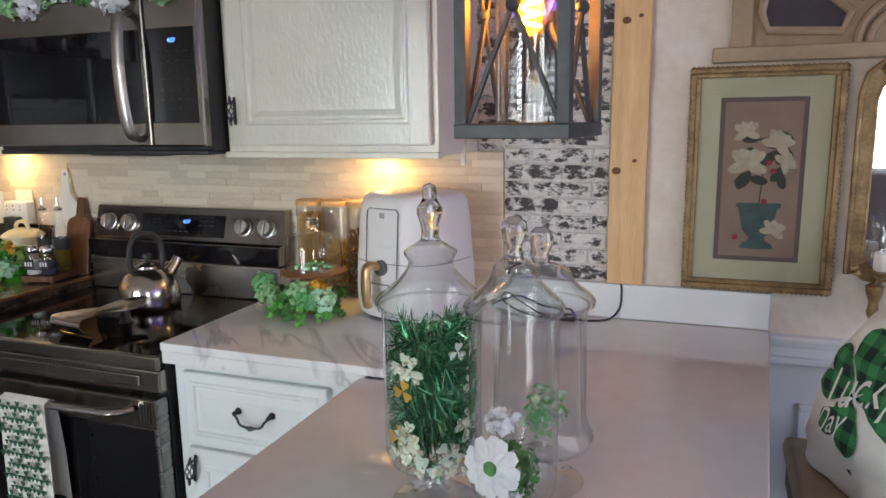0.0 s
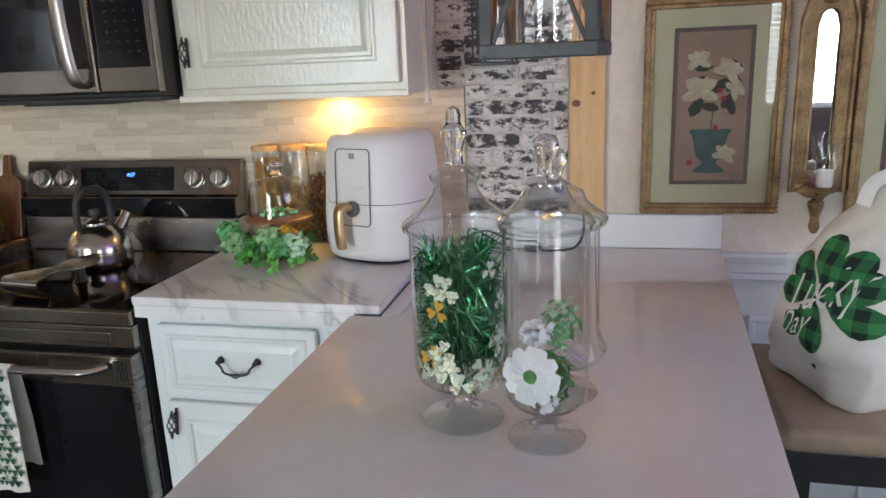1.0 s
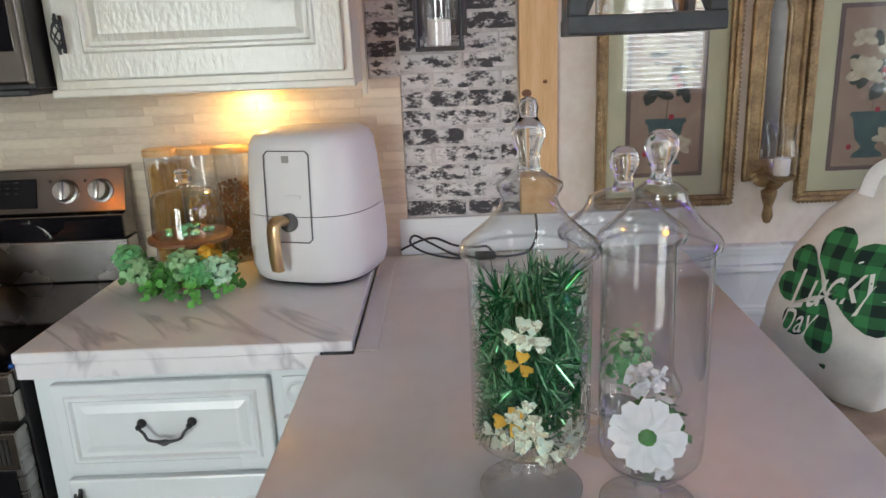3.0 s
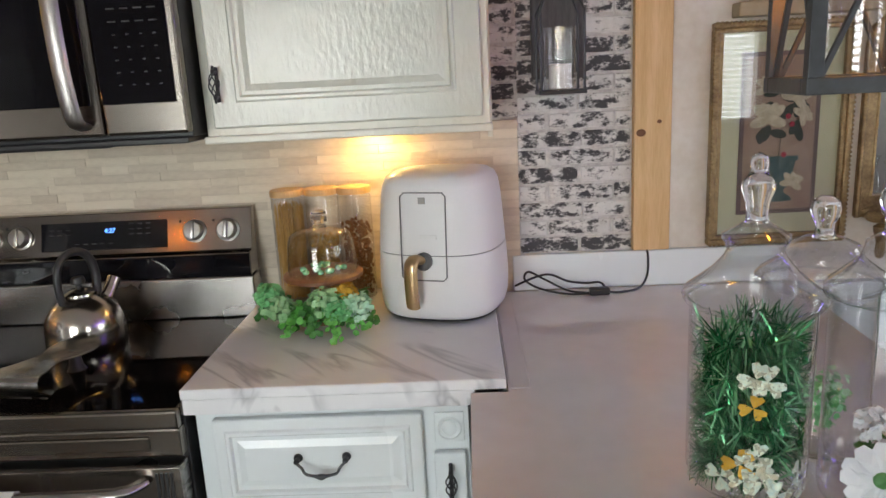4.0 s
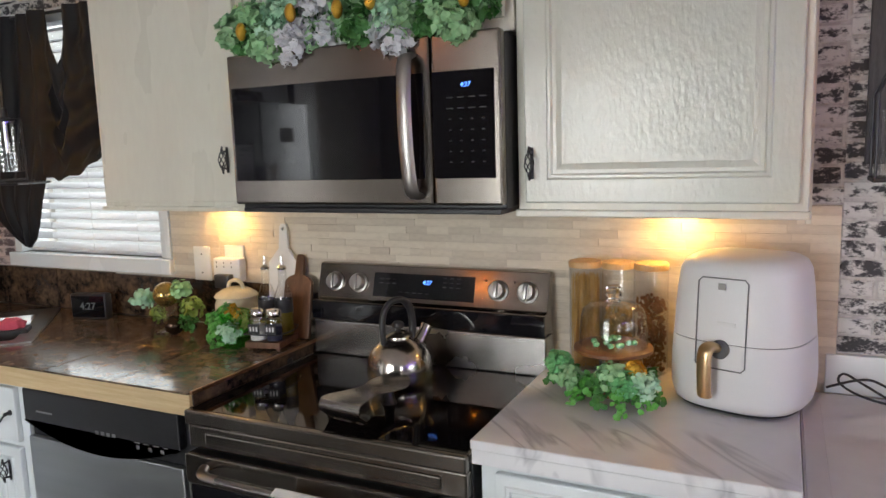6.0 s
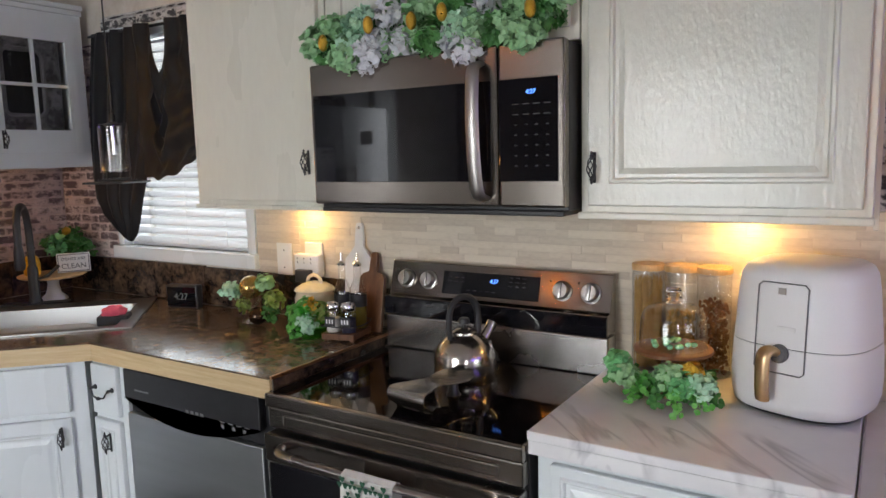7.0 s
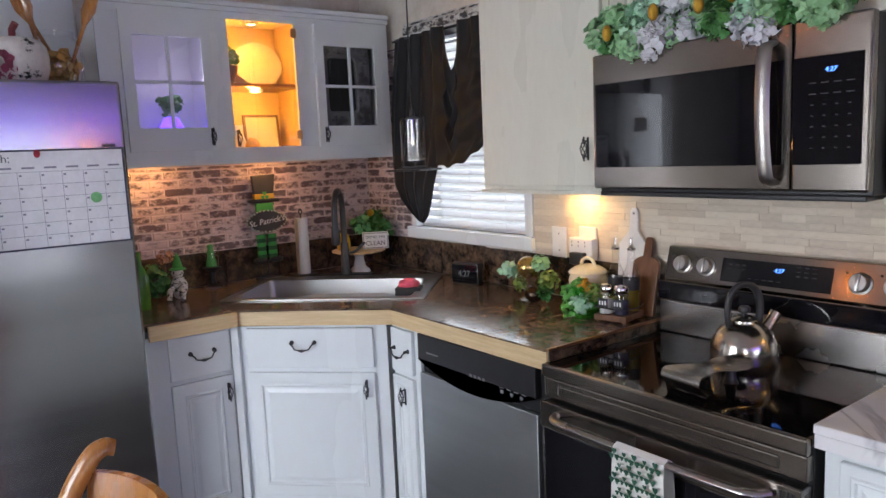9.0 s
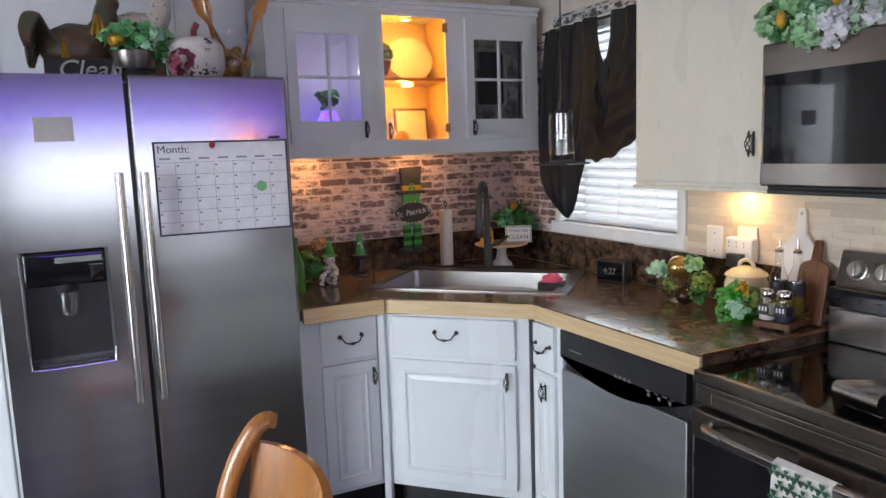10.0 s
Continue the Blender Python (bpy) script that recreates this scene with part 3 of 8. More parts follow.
rear_window("window_2", 2.70, SY, 0.8, 0.95, 2.1, 180, "bright dining room window with white blinds", REARGLOW)
rear_window("window_3", -0.75, SY, 1.4, 0.3, 2.1, 180, "bright living room window with white blinds", REARGLOW)
# unseen window, added for the bright band in the fridge doors
rear_window("window_4", EX, -1.7, 2.4, 1.0, 1.75, -90, "unseen window added to brighten the fridge steel, with white blinds", SIDEFILL)


# ---- cabinets ----
TIP = Matrix(((1, 0, 0, 0), (0, 0, -1, 0), (0, 1, 0, 0), (0, 0, 0, 1)))   # stands a flat plan upright, facing -y
def cage_pull(parent, x, z, y, tilt=0):
    """A birdcage handle of twisted iron wires, upright."""
    bm = bmesh.new()
    box(-0.004, 0.004, -0.004, 0.0, -0.036, 0.036, 0.002, bm)
    for zz in (-0.026, 0.026):
        tube([(0, -0.002, zz), (0, -0.020, zz * 0.8)], 0.003, 6, bm)
    for k in range(5):
        a = k * 6.283 / 5
        pts = []
        for i in range(9):
            u = i / 8
            r = 0.0095 * math.sin(math.pi * u) ** 0.7 + 0.0015
            pts.append((r * math.cos(a + u * 2.6), -0.022 + r * math.sin(a + u * 2.6), -0.024 + 0.048 * u))
        tube(pts, 0.0016, 5, bm)
    for s in (-1, 1):
        ball(0.005, (0, -0.022, s * 0.027), (1, 1, 1.2), bm, 1)
        ball(0.0035, (0, -0.021, s * 0.034), (1, 1, 1.5), bm, 1)
    ob = part("handle", bm, IRON, parent, "dark iron birdcage handle", True)
    ob.location = (x, y, z)
    ob.rotation_euler.y = tilt
    return ob


def bail_pull(parent, x, z, y):
    """A drooping iron drawer pull."""
    bm = bmesh.new()
    for s in (-1, 1):
        lathe([(0, 0), (0.009, 0), (0.008, 0.004), (0.005, 0.006), (0.005, 0.014), (0, 0.016)], 12, bm, pose(s * 0.046, 0, 0.008, 90, 0, 0))
        ball(0.0065, (s * 0.046, -0.016, 0.008), (1, 1, 1), bm, 1)
    line = smooth_line([(-0.046, -0.017, 0.006), (-0.036, -0.020, -0.003), (-0.029, -0.022, -0.014), (-0.012, -0.023, -0.018), (0, -0.023, -0.020),
                        (0.012, -0.023, -0.018), (0.029, -0.022, -0.014), (0.036, -0.020, -0.003), (0.046, -0.017, 0.006)], 5)
    n = len(line)
    tube(line, 0.003, 8, bm, radii=[0.0028 + 0.0035 * math.exp(-((i / (n - 1) - 0.5) / 0.09) ** 2) for i in range(n)])
    ob = part("handle", bm, IRON, parent, "dark iron bail pull", True)
    ob.location = (x, y, z)
    return ob


def panel_front(name, parent, x0, x1, z0, z1, y, material=None, margin=0.055, raised=True, label=""):
    """A door or drawer front with a routed border and a raised field, on the plane y."""
    w, h = x1 - x0, z1 - z0
    bm = box(0, w, -0.019, 0, 0, h, 0.004)
    if raised:
        face = max((f for f in bm.faces if f.normal.y < -0.9), key=lambda f: f.calc_area())
        for thick, deep in ((margin - 0.004, 0.0), (0.004, 0.004), (0.006, 0.0), (0.004, -0.006), (0.008, 0.0), (0.014, 0.004)):
            bmesh.ops.inset_region(bm, faces=[face], thickness=thick, depth=deep, use_even_offset=True)
    ob = part(name, bm, material or WHITE, parent, label)
    ob.location = (x0, y, z0)
    return ob


def cabinet(name, place, rz, w, depth, z0, z1, label, group=""):
    """An empty carcass with a face frame; its front is the local plane y = 0."""
    t = thing(name, place, label, "cabinet", group, "", rz, local=True)
    part("body", box(0, w, 0.0, depth, z0, z1, 0.002), WARMWHITE, t)
    return t


# wall cabinets on the north wall
c = cabinet("wall_cabinet", (0.004, -0.315, 1.335), 0, 0.602, 0.313, 0.0, 0.79, "white painted wall cabinet with raised panel door", "wall cabinets")
part("bottom_lip", box(-0.004, 0.606, -0.014, 0.02, -0.004, 0.012, 0.003), WARMWHITE, c)
d = panel_front("door", c, 0.022, 0.586, 0.028, 0.75, 0, DOORW, 0.052)
cage_pull(d, 0.018, 0.090, -0.019)
part("hinge_strip", box(0.601, 0.612, 0.16, 0.175, -0.03, 0.79, 0.001), WARMWHITE, c)
c = cabinet("wall_cabinet", (-0.772, -0.315, 1.752), 0, 0.772, 0.313, 0.0, 0.373, "white painted wall cabinet over the microwave", "wall cabinets")
for a, b in ((0.02, 0.382), (0.39, 0.752)):
    panel_front("door", c, a, b, 0.03, 0.35, 0, DOORW, 0.045)
c = cabinet("wall_cabinet", (-1.372, -0.315, 1.338), 0, 0.596, 0.313, 0.0, 0.787, "white wall cabinet beside the window, warm light in its colour", "wall cabinets")
part("bottom_lip", box(-0.004, 0.596, -0.012, 0.02, -0.004, 0.010, 0.003), WARMWHITE, c)
d = panel_front("door", c, 0.030, 0.575, 0.024, 0.75, 0, WARMWHITE, 0.05, raised=False)
cage_pull(d, 0.497, 0.118, -0.019)
solid("soffit", box(-1.372, 0.606, -0.30, 0, 2.126, TOP - 0.002, 0.004), WHITE, "white boxed soffit above the wall cabinets", "trim", "structure")

# glass-fronted wall cabinet run on the west wall (front plane x = -2.40, local x runs north)
FW = -2.40
gc = thing("glass_cabinet", (FW, -1.39, 1.48), "white wall cabinet with divided glass doors and amber light inside", "cabinet", "", "", 90, local=True)
L = 1.345
part("back_panel", box(0, L, 0.308, 0.318, 0, 0.66), WHITEP, gc)
part("top_panel", box(0.001, L - .001, 0.0195, 0.308, 0.645, 0.6595), WHITEP, gc)
part("bottom_panel", box(0.001, L - .001, 0.0195, 0.308, 0.0008, 0.022), WHITEP, gc)
for x in (0.0, 0.46, 0.885, L - 0.018):
    part("partition", box(x, x + 0.018, 0.018, 0.308, 0.022, 0.645), WHITEP, gc)
ln = box(0.4785, 0.8845, 0.304, 0.3075, 0.0225, 0.6445)
box(0.4785, 0.4815, 0.02, 0.304, 0.0225, 0.6445, 0, ln)
box(0.8815, 0.8845, 0.02, 0.304, 0.0225, 0.6445, 0, ln)
part("bay_lining", ln, MAPLE, gc, "pale maple lining of the middle bay")
part("shelf", box(0.482, 0.881, 0.03, 0.308, 0.338, 0.352, 0.002), HONEY, gc)
part("shelf", box(0.018, 0.460, 0.05, 0.308, 0.150, 0.160, 0.002), WHITEP, gc)
ff = bmesh.new()
for b in ((0, L, 0, 0.070), (0, L, 0.618, 0.66), (0, 0.10, 0.07, 0.618), (0.435, 0.527, 0.07, 0.618), (0.840, 0.945, 0.07, 0.618), (1.290, L, 0.07, 0.618)):
    box(b[0], b[1], 0, 0.018, b[2], b[3], 0.0015, ff)
part("face_frame", ff, WHITE, gc)
cr = box(-0.004, L, -0.016, 0.02, 0.648, 0.668, 0.004)
box(-0.004, L, -0.030, 0.02, 0.668, 0.690, 0.006, cr)
part("crown_moulding", cr, WHITE, gc)


def glazed_door(x0, x1, pull_x):
    w, h = x1 - x0, 0.56
    f = merge(None, plate_with_hole([(0, 0), (w, 0), (w, h), (0, h)], [(0.042, 0.095), (w - 0.042, 0.095), (w - 0.042, h - 0.095), (0.042, h - 0.095)], 0, 0.019), TIP)
    d = part("door", f, WHITE, gc)
    d.location = (x0, 0, 0.063)
    part("muntin", box(w / 2 - .007, w / 2 + .007, -0.016, -0.004, 0.093, h - .093, 0.002), WHITE, d)
    part("muntin", box(0.04, w - .04, -0.0155, -0.0045, h / 2 - .007, h / 2 + .007, 0.002), WHITE, d)
    p = part("pane", box(0.04, w - .04, -0.009, -0.006, 0.093, h - .093), PANE, d)
    p.visible_shadow = False
    cage_pull(d, pull_x, 0.055, -0.019)


glazed_door(0.085, 0.445, 0.335)
glazed_door(0.935, 1.297, 0.030)
cd = part("door", box(0.527, 0.842, -0.006, -0.002, 0.082, 0.612), PANE, gc, "frameless clear glass door")
cd.visible_shadow = False
cage_pull(cd, 0.538, 0.110, -0.006)
for z in (0.12, 0.575):
    part("hinge", box(0.818, 0.846, -0.012, -0.002, z - .02, z + .02, 0.002), GOLD, cd)

# dark granite worktop with the sink set across the corner
DIAG = [(WX, 0), (-0.768, 0), (-0.768, -0.600), (-1.591, -0.600), (-2.039, -1.058), (-2.039, -1.40), (WX, -1.40)]
SC, SW, SD = Vector((-2.160, -0.540)), 0.84, 0.56


def across(u, v):
    """A point of the sink's own plan: u along its front, v away from the room."""
    s = math.sqrt(0.5)
    return (SC.x + s * u - s * v, SC.y + s * u + s * v)


hole = [across(u, v) for u, v in ((-.40, -.26), (.40, -.26), (.40, .255), (-.40, .255))]
wt = thing("worktop", (-1.7, -0.4, 0.885), "glossy dark brown granite tile worktop round the corner", "worktop")
part("slab", plate_with_hole(DIAG, hole, 0.880, 0.900), GROUT, wt)
part("corner_tile", plate_with_hole([(WX + .02, -0.02), (-1.600, -0.02), (-1.600, -0.6215), (-2.060, -1.0790), (-2.060, -1.40), (WX + .02, -1.40)], hole, 0.9005, 0.9065), GRANITEGLARE, wt)
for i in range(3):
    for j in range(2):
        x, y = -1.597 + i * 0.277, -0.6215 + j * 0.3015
        part("tile", box(x, x + 0.2745, y, y + 0.2990, 0.9005, 0.9065, 0.0012, seg=1), GRANITEGLARE, wt)
edge = thing("worktop_edging", (-1.7, -0.7, 0.843), "raw pine edging under the dark worktop", "edging")
part("board", box(-1.594, -0.768, -0.618, -0.600, 0.843, 0.9000, 0.002), PINEH, edge)
part("board", prism([(-1.594, -0.618), (-1.594, -0.600), (-2.041, -1.058), (-2.041, -1.0715), (-2.052, -1.0715)], 0.843, 0.9000, 0.0015), PINEH, edge)
part("board", box(-2.0385, -2.0215, -1.395, -1.0600, 0.843, 0.9000, 0.002), PINEH, edge)
part("metal_strip", box(-0.770, -0.762, -0.615, -0.03, 0.900, 0.909, 0.001), mat("copper_strip", (0.40, 0.20, 0.11), 0.3, 0.9), edge)
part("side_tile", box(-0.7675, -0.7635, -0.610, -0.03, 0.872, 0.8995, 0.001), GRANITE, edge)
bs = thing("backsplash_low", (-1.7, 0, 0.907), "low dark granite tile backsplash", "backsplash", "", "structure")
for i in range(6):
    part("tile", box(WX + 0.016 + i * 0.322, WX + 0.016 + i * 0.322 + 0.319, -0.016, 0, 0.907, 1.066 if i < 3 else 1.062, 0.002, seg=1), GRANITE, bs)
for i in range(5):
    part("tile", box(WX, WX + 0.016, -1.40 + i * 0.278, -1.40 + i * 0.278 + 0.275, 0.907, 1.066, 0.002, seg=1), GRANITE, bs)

SINKSTEEL = mat("brushed_sink_steel", (0.36, 0.355, 0.35), 0.34, 1.0, other=(0.36, 0.35, 0.34), grain=(3, 180), stretch=(0.4, 8, 1))
sink = thing("sink", (SC.x, SC.y, 0.907), "stainless steel drop-in corner sink", "sink", "", "", 45, local=True)
part("rim", plate_with_hole([(-.425, -.285), (.445, -.285), (.445, .28), (-.425, .28)], [(-.385, -.245), (.385, -.245), (.385, .17), (-.385, .17)], 0.0, 0.006), SINKSTEEL, sink)
bowl = bmesh.new()
ring = [(-.385, -.245), (.385, -.245), (.385, .17), (-.385, .17)]
a = [bowl.verts.new((x, y, 0.005)) for x, y in ring]
b = [bowl.verts.new((x * 0.95, (y + .0375) * 0.93 - .0375, -0.17)) for x, y in ring]
for i in range(4):
    bowl.faces.new((a[i], a[(i + 1) % 4], b[(i + 1) % 4], b[i]))
bowl.faces.new(b)
bmesh.ops.bevel(bowl, geom=[e for e in bowl.edges if not e.is_boundary], offset=0.03, segments=4, profile=0.5, affect="EDGES")
bmesh.ops.recalc_face_normals(bowl, faces=bowl.faces)
bmesh.ops.reverse_faces(bowl, faces=bowl.faces)
bmesh.ops.solidify(bowl, geom=list(bowl.faces), thickness=0.002)
part("basin", bowl, SINKSTEEL, sink, smooth=True)
part("drain", lathe([(0, 0), (0.05, 0), (0.045, 0.004), (0.02, 0.002), (0, 0.002)], 20, m=pose(0, -.03, -0.168)), CHROME, sink, smooth=True)

# base cabinets: west, corner sink unit, narrow unit, and the one beside the stove
c = thing("base_cabinet", (-2.085, -1.40, 0), "white painted base cabinet beside the fridge", "cabinet", "base cabinets", "", 90, local=True)
part("body", box(0, 0.335, 0.0, 0.60, 0.09, 0.845, 0.002), WHITE, c)
part("plinth", box(0, 0.335, 0.06, 0.60, 0, 0.09), BLACK, c)
d = panel_front("drawer", c, 0.080, 0.318, 0.662, 0.832, 0, WHITE, 0.02, False)
bail_pull(d, 0.125, 0.090, -0.019)
d = panel_front("door", c, 0.080, 0.318, 0.11, 0.645, 0, WHITE, 0.045, True)
cage_pull(d, 0.215, 0.470, -0.019)
c = thing("base_cabinet", (-2.072, -1.050, 0), "white painted corner base cabinet under the sink", "cabinet", "base cabinets", "", 45, local=True)
part("body", prism([(0.0, 0.0), (0.615, 0.0), (0.68, 0.40), (0.3, 0.75), (-0.05, 0.40)], 0.09, 0.845), WHITE, c)
part("plinth", box(0.03, 0.60, 0.06, 0.30, 0, 0.09), BLACK, c)
part("corner_post", box(-0.018, 0.014, -0.020, 0.01, 0.0, 0.842, 0.003), WHITE, c)
d = panel_front("drawer", c, 0.045, 0.562, 0.668, 0.828, 0, WHITE, 0.02, False)
bail_pull(d, 0.235, 0.095, -0.019)
d = panel_front("door", c, 0.045, 0.562, 0.13, 0.648, 0, WHITE, 0.045, True)
cage_pull(d, 0.485, 0.455, -0.019)
c = thing("base_cabinet", (-1.625, -0.595, 0), "narrow white base cabinet beside the dishwasher", "cabinet", "base cabinets", "", 0, local=True)
part("body", box(0, 0.182, 0.0, 0.58, 0.09, 0.845, 0.002), WHITE, c)
part("plinth", box(0, 0.182, 0.06, 0.58, 0, 0.09), BLACK, c)
d = panel_front("drawer", c, 0.012, 0.150, 0.662, 0.832, 0, WHITE, 0.02, False)
bail_pull(d, 0.070, 0.085, -0.019)
d = panel_front("door", c, 0.012, 0.150, 0.11, 0.645, 0, WHITE, 0.03, True)
cage_pull(d, 0.085, 0.465, -0.019)
c = thing("base_cabinet", (0.014, -0.600, 0), "white painted base cabinet under the marble counter", "cabinet", "base cabinets", "", 0, local=True)
part("body", box(0, 0.52, 0.0, 0.595, 0.09, 0.857, 0.002), WHITE, c)
part("plinth", box(0, 0.52, 0.06, 0.595, 0, 0.09), BLACK, c)
d = panel_front("drawer", c, 0.036, 0.432, 0.655, 0.838, 0, WHITE, 0.022, True)
bail_pull(d, 0.205, 0.095, -0.022)
d = panel_front("door", c, 0.036, 0.432, 0.10, 0.642, 0, WHITE, 0.045, True)
cage_pull(d, 0.018, 0.490, -0.019, 0.12)
ro = lathe([(0, 0), (0.022, 0), (0.024, 0.004), (0.020, 0.007), (0.015, 0.004), (0.009, 0.008), (0, 0.009)], 24, m=pose(0.483, -0.006, 0.802, 90, 0, 0))
box(0.455, 0.511, -0.006, 0.0, 0.772, 0.832, 0.002, ro)
part("rosette", ro, WHITE, c, "carved white corner rosette", True)
d = panel_front("door", c, 0.452, 0.512, 0.10, 0.755, 0, WHITE, 0.012, False)
cage_pull(d, 0.030, 0.60, -0.019)

# counters to the right of the stove
mc = thing("marble_counter", (0.30, -0.32, 0.857), "white marble counter with grey veins and a thick front apron", "worktop")
part("top", box(0.004, 0.606, -0.634, -0.012, 0.888, 0.9085, 0.003), MARBLE, mc)
part("apron", box(0.006, 0.548, -0.632, -0.612, 0.857, 0.888, 0.002), MARBLE, mc)
pe = thing("peninsula", (0.95, -0.85, 0), "glossy pale grey peninsula counter with a white base", "counter")
part("top", prism([(0.608, -0.021), (1.380, -0.021), (1.268, -1.66), (0.533, -1.66), (0.540, -0.640), (0.608, -0.640)], 0.858, 0.8865, 0.002), PENTOP, pe)
part("base", box(0.560, 1.02, -1.62, -0.64, 0, 0.857, 0.003), WHITE, pe)
part("base_back", box(0.612, 1.02, -0.638, -0.02, 0, 0.857, 0.003), WHITE, pe)
part("joint_strip", box(0.612, 0.650, -0.632, -0.10, 0.8870, 0.8895, 0.001), PENTOP, pe)

# ---- stove ----
KEYTEXT = mat("faint_key_print", (0.022, 0.022, 0.024), 0.5)
SATIN = mat("satin_steel", (0.50, 0.47, 0.45), 0.26, 1.0, grain=(4, 120))
st = thing("stove", (-0.38, -0.35, 0), "stainless steel electric stove with black glass top", "stove")
part("body", box(-0.757, -0.001, -0.612, -0.03, 0.06, 0.856, 0.003), BLACK, st)
COOKGLASS = mat("black_cooktop_glass", (0.006, 0.005, 0.005), 0.05, grain=(4, 20), vary_rough=0.02)
COOKGLASS.node_tree.nodes["Principled BSDF"].inputs["Specular IOR Level"].default_value = 0.3
part("cooktop", box(-0.750, -0.008, -0.628, -0.062, 0.857, 0.8725, 0.002), COOKGLASS, st, "black glass cooktop")
trim = box(-0.760, 0.001, -0.648, -0.629, 0.838, 0.8745, 0.005)
box(-0.760, -0.751, -0.629, -0.06, 0.857, 0.8745, 0.001, trim)
box(-0.0075, 0.001, -0.629, -0.06, 0.857, 0.8745, 0.001, trim)
part("top_trim", trim, STEEL, st)
cp = box(-0.757, -0.001, -0.640, -0.613, 0.778, 0.836, 0.005)
box(-0.700, -0.060, -0.645, -0.636, 0.792, 0.822, 0.004, cp)
part("front_panel", cp, STEEL, st)
od = part("oven_door", box(-0.755, -0.003, -0.655, -0.613, 0.19, 0.768, 0.006), DARKSTEEL, st)
part("glass", box(-0.742, -0.016, -0.6585, -0.654, 0.215, 0.690, 0.001), BLACKGLASS, od, "black oven door glass")
part("top_strip", box(-0.755, -0.003, -0.6595, -0.655, 0.694, 0.767, 0.002), STEEL, od)
for k in range(4):
    part("vent_slot", box(-0.050 + k * 0.009, -0.0455 + k * 0.009, -0.6615, -0.6590, 0.705, 0.757), BLACK, od)
hb = bmesh.new()
tube(smooth_line([(-0.690, -0.662, 0.742), (-0.665, -0.695, 0.742), (-0.60, -0.704, 0.742), (-0.36, -0.708, 0.742), (-0.16, -0.704, 0.742), (-0.095, -0.695, 0.742), (-0.070, -0.662, 0.742)], 6), 0.013, 12, hb, 0.75)
part("handle", hb, SATIN, od, "", True)
part("drawer", box(-0.755, -0.003, -0.650, -0.613, 0.065, 0.180, 0.005), STEEL, st)
# upright console
KNOBSTEEL = mat("satin_knob_steel", (0.50, 0.48, 0.46), 0.34, 1.0, grain=(6, 120))
prof = [(-0.030, 0.985), (-0.100, 0.985), (-0.100, 1.042), (-0.078, 1.046), (-0.048, 1.150), (-0.030, 1.152)]
con = merge(None, prism([(y, z) for y, z in prof], -0.752, -0.004, 0.002), Matrix(((0, 0, 1, 0), (1, 0, 0, 0), (0, 1, 0, 0), (0, 0, 0, 1))))
part("console", con, mat("console_steel", (0.30, 0.265, 0.235), 0.13, 1.0, other=(0.27, 0.24, 0.21), grain=(2, 200), stretch=(0.3, 0.3, 14), vary_rough=0.03), st)
part("recess", box(-0.752, -0.004, -0.108, -0.098, 0.985, 1.040, 0.001), BLACKGLASS, st)
part("lower_panel", box(-0.754, -0.002, -0.100, -0.03, 0.873, 0.980, 0.004), SATIN, st, "reflective stainless rear panel")
TILT = math.degrees(math.atan2(0.030, 0.104))


def on_console(x, up, out=0.0):
    """A pose on the slanted console: its z points out of it."""
    s = math.radians(TILT)
    y, z = -0.078 + up * math.sin(s) - out * math.cos(s), 1.046 + up * math.cos(s) + out * math.sin(s)
    return pose(x, y, z, 90 - TILT, 0, 0)


part("display", merge(None, box(-0.165, 0.165, -0.036, 0.036, 0, 0.002, 0.001), on_console(-0.387, 0.050)), BLACKGLASS, st, "black glass display")
lettering("digits", "4:27", 0.0165, on_console(-0.372, 0.062, 0.0025), BLUE, st, shear=0.15)
bars = bmesh.new()
for gx, gy, nx, ny in ((-0.105, 0.055, 3, 2), (-0.015, 0.030, 5, 1), (0.105, 0.052, 3, 3)):
    for i in range(nx):
        for j in range(ny):
            merge(bars, box(-0.006, 0.006, -0.0013, 0.0013, 0, 0.0004), on_console(-0.387 + gx + (i - nx / 2) * 0.022, gy + j * 0.013, 0.0022))
part("print", bars, KEYTEXT, st)["kind"] = "stuff"
for x in (-0.690, -0.605, -0.150, -0.064):
    kn = lathe([(0, 0), (0.030, 0), (0.030, 0.004), (0.025, 0.006), (0.0235, 0.020), (0.021, 0.023), (0, 0.023)], 28)
    box(-0.0055, 0.0055, -0.0225, 0.0225, 0.020, 0.030, 0.002, kn)
    part("knob", merge(None, kn, on_console(x, 0.052) @ pose(0, 0, 0, 0, 0, random.uniform(-6, 6))), KNOBSTEEL, st, "", True)
    part("mark", merge(None, box(-0.003, 0.003, -0.003, 0.003, 0, 0.0004), on_console(x - 0.038, 0.078, 0.0002)), BLACK, st)

# ---- microwave ----
mw = thing("microwave", (-0.384, -0.2, 1.345), "stainless steel over-range microwave with black glass door", "microwave")
part("body", box(-0.764, -0.004, -0.372, -0.02, 1.352, 1.744, 0.003), BLACK, mw)
part("grille", box(-0.755, -0.012, -0.385, -0.05, 1.340, 1.353, 0.003), BLACK, mw)
part("vent_plate", box(-0.50, -0.22, -0.30, -0.10, 1.332, 1.341, 0.003), BLACK, mw)
dm = part("door", box(-0.766, -0.174, -0.402, -0.373, 1.362, 1.748, 0.006), STEEL, mw)
part("glass", box(-0.754, -0.192, -0.4045, -0.401, 1.424, 1.664, 0.0012), BLACKGLASS, dm, "black door glass")
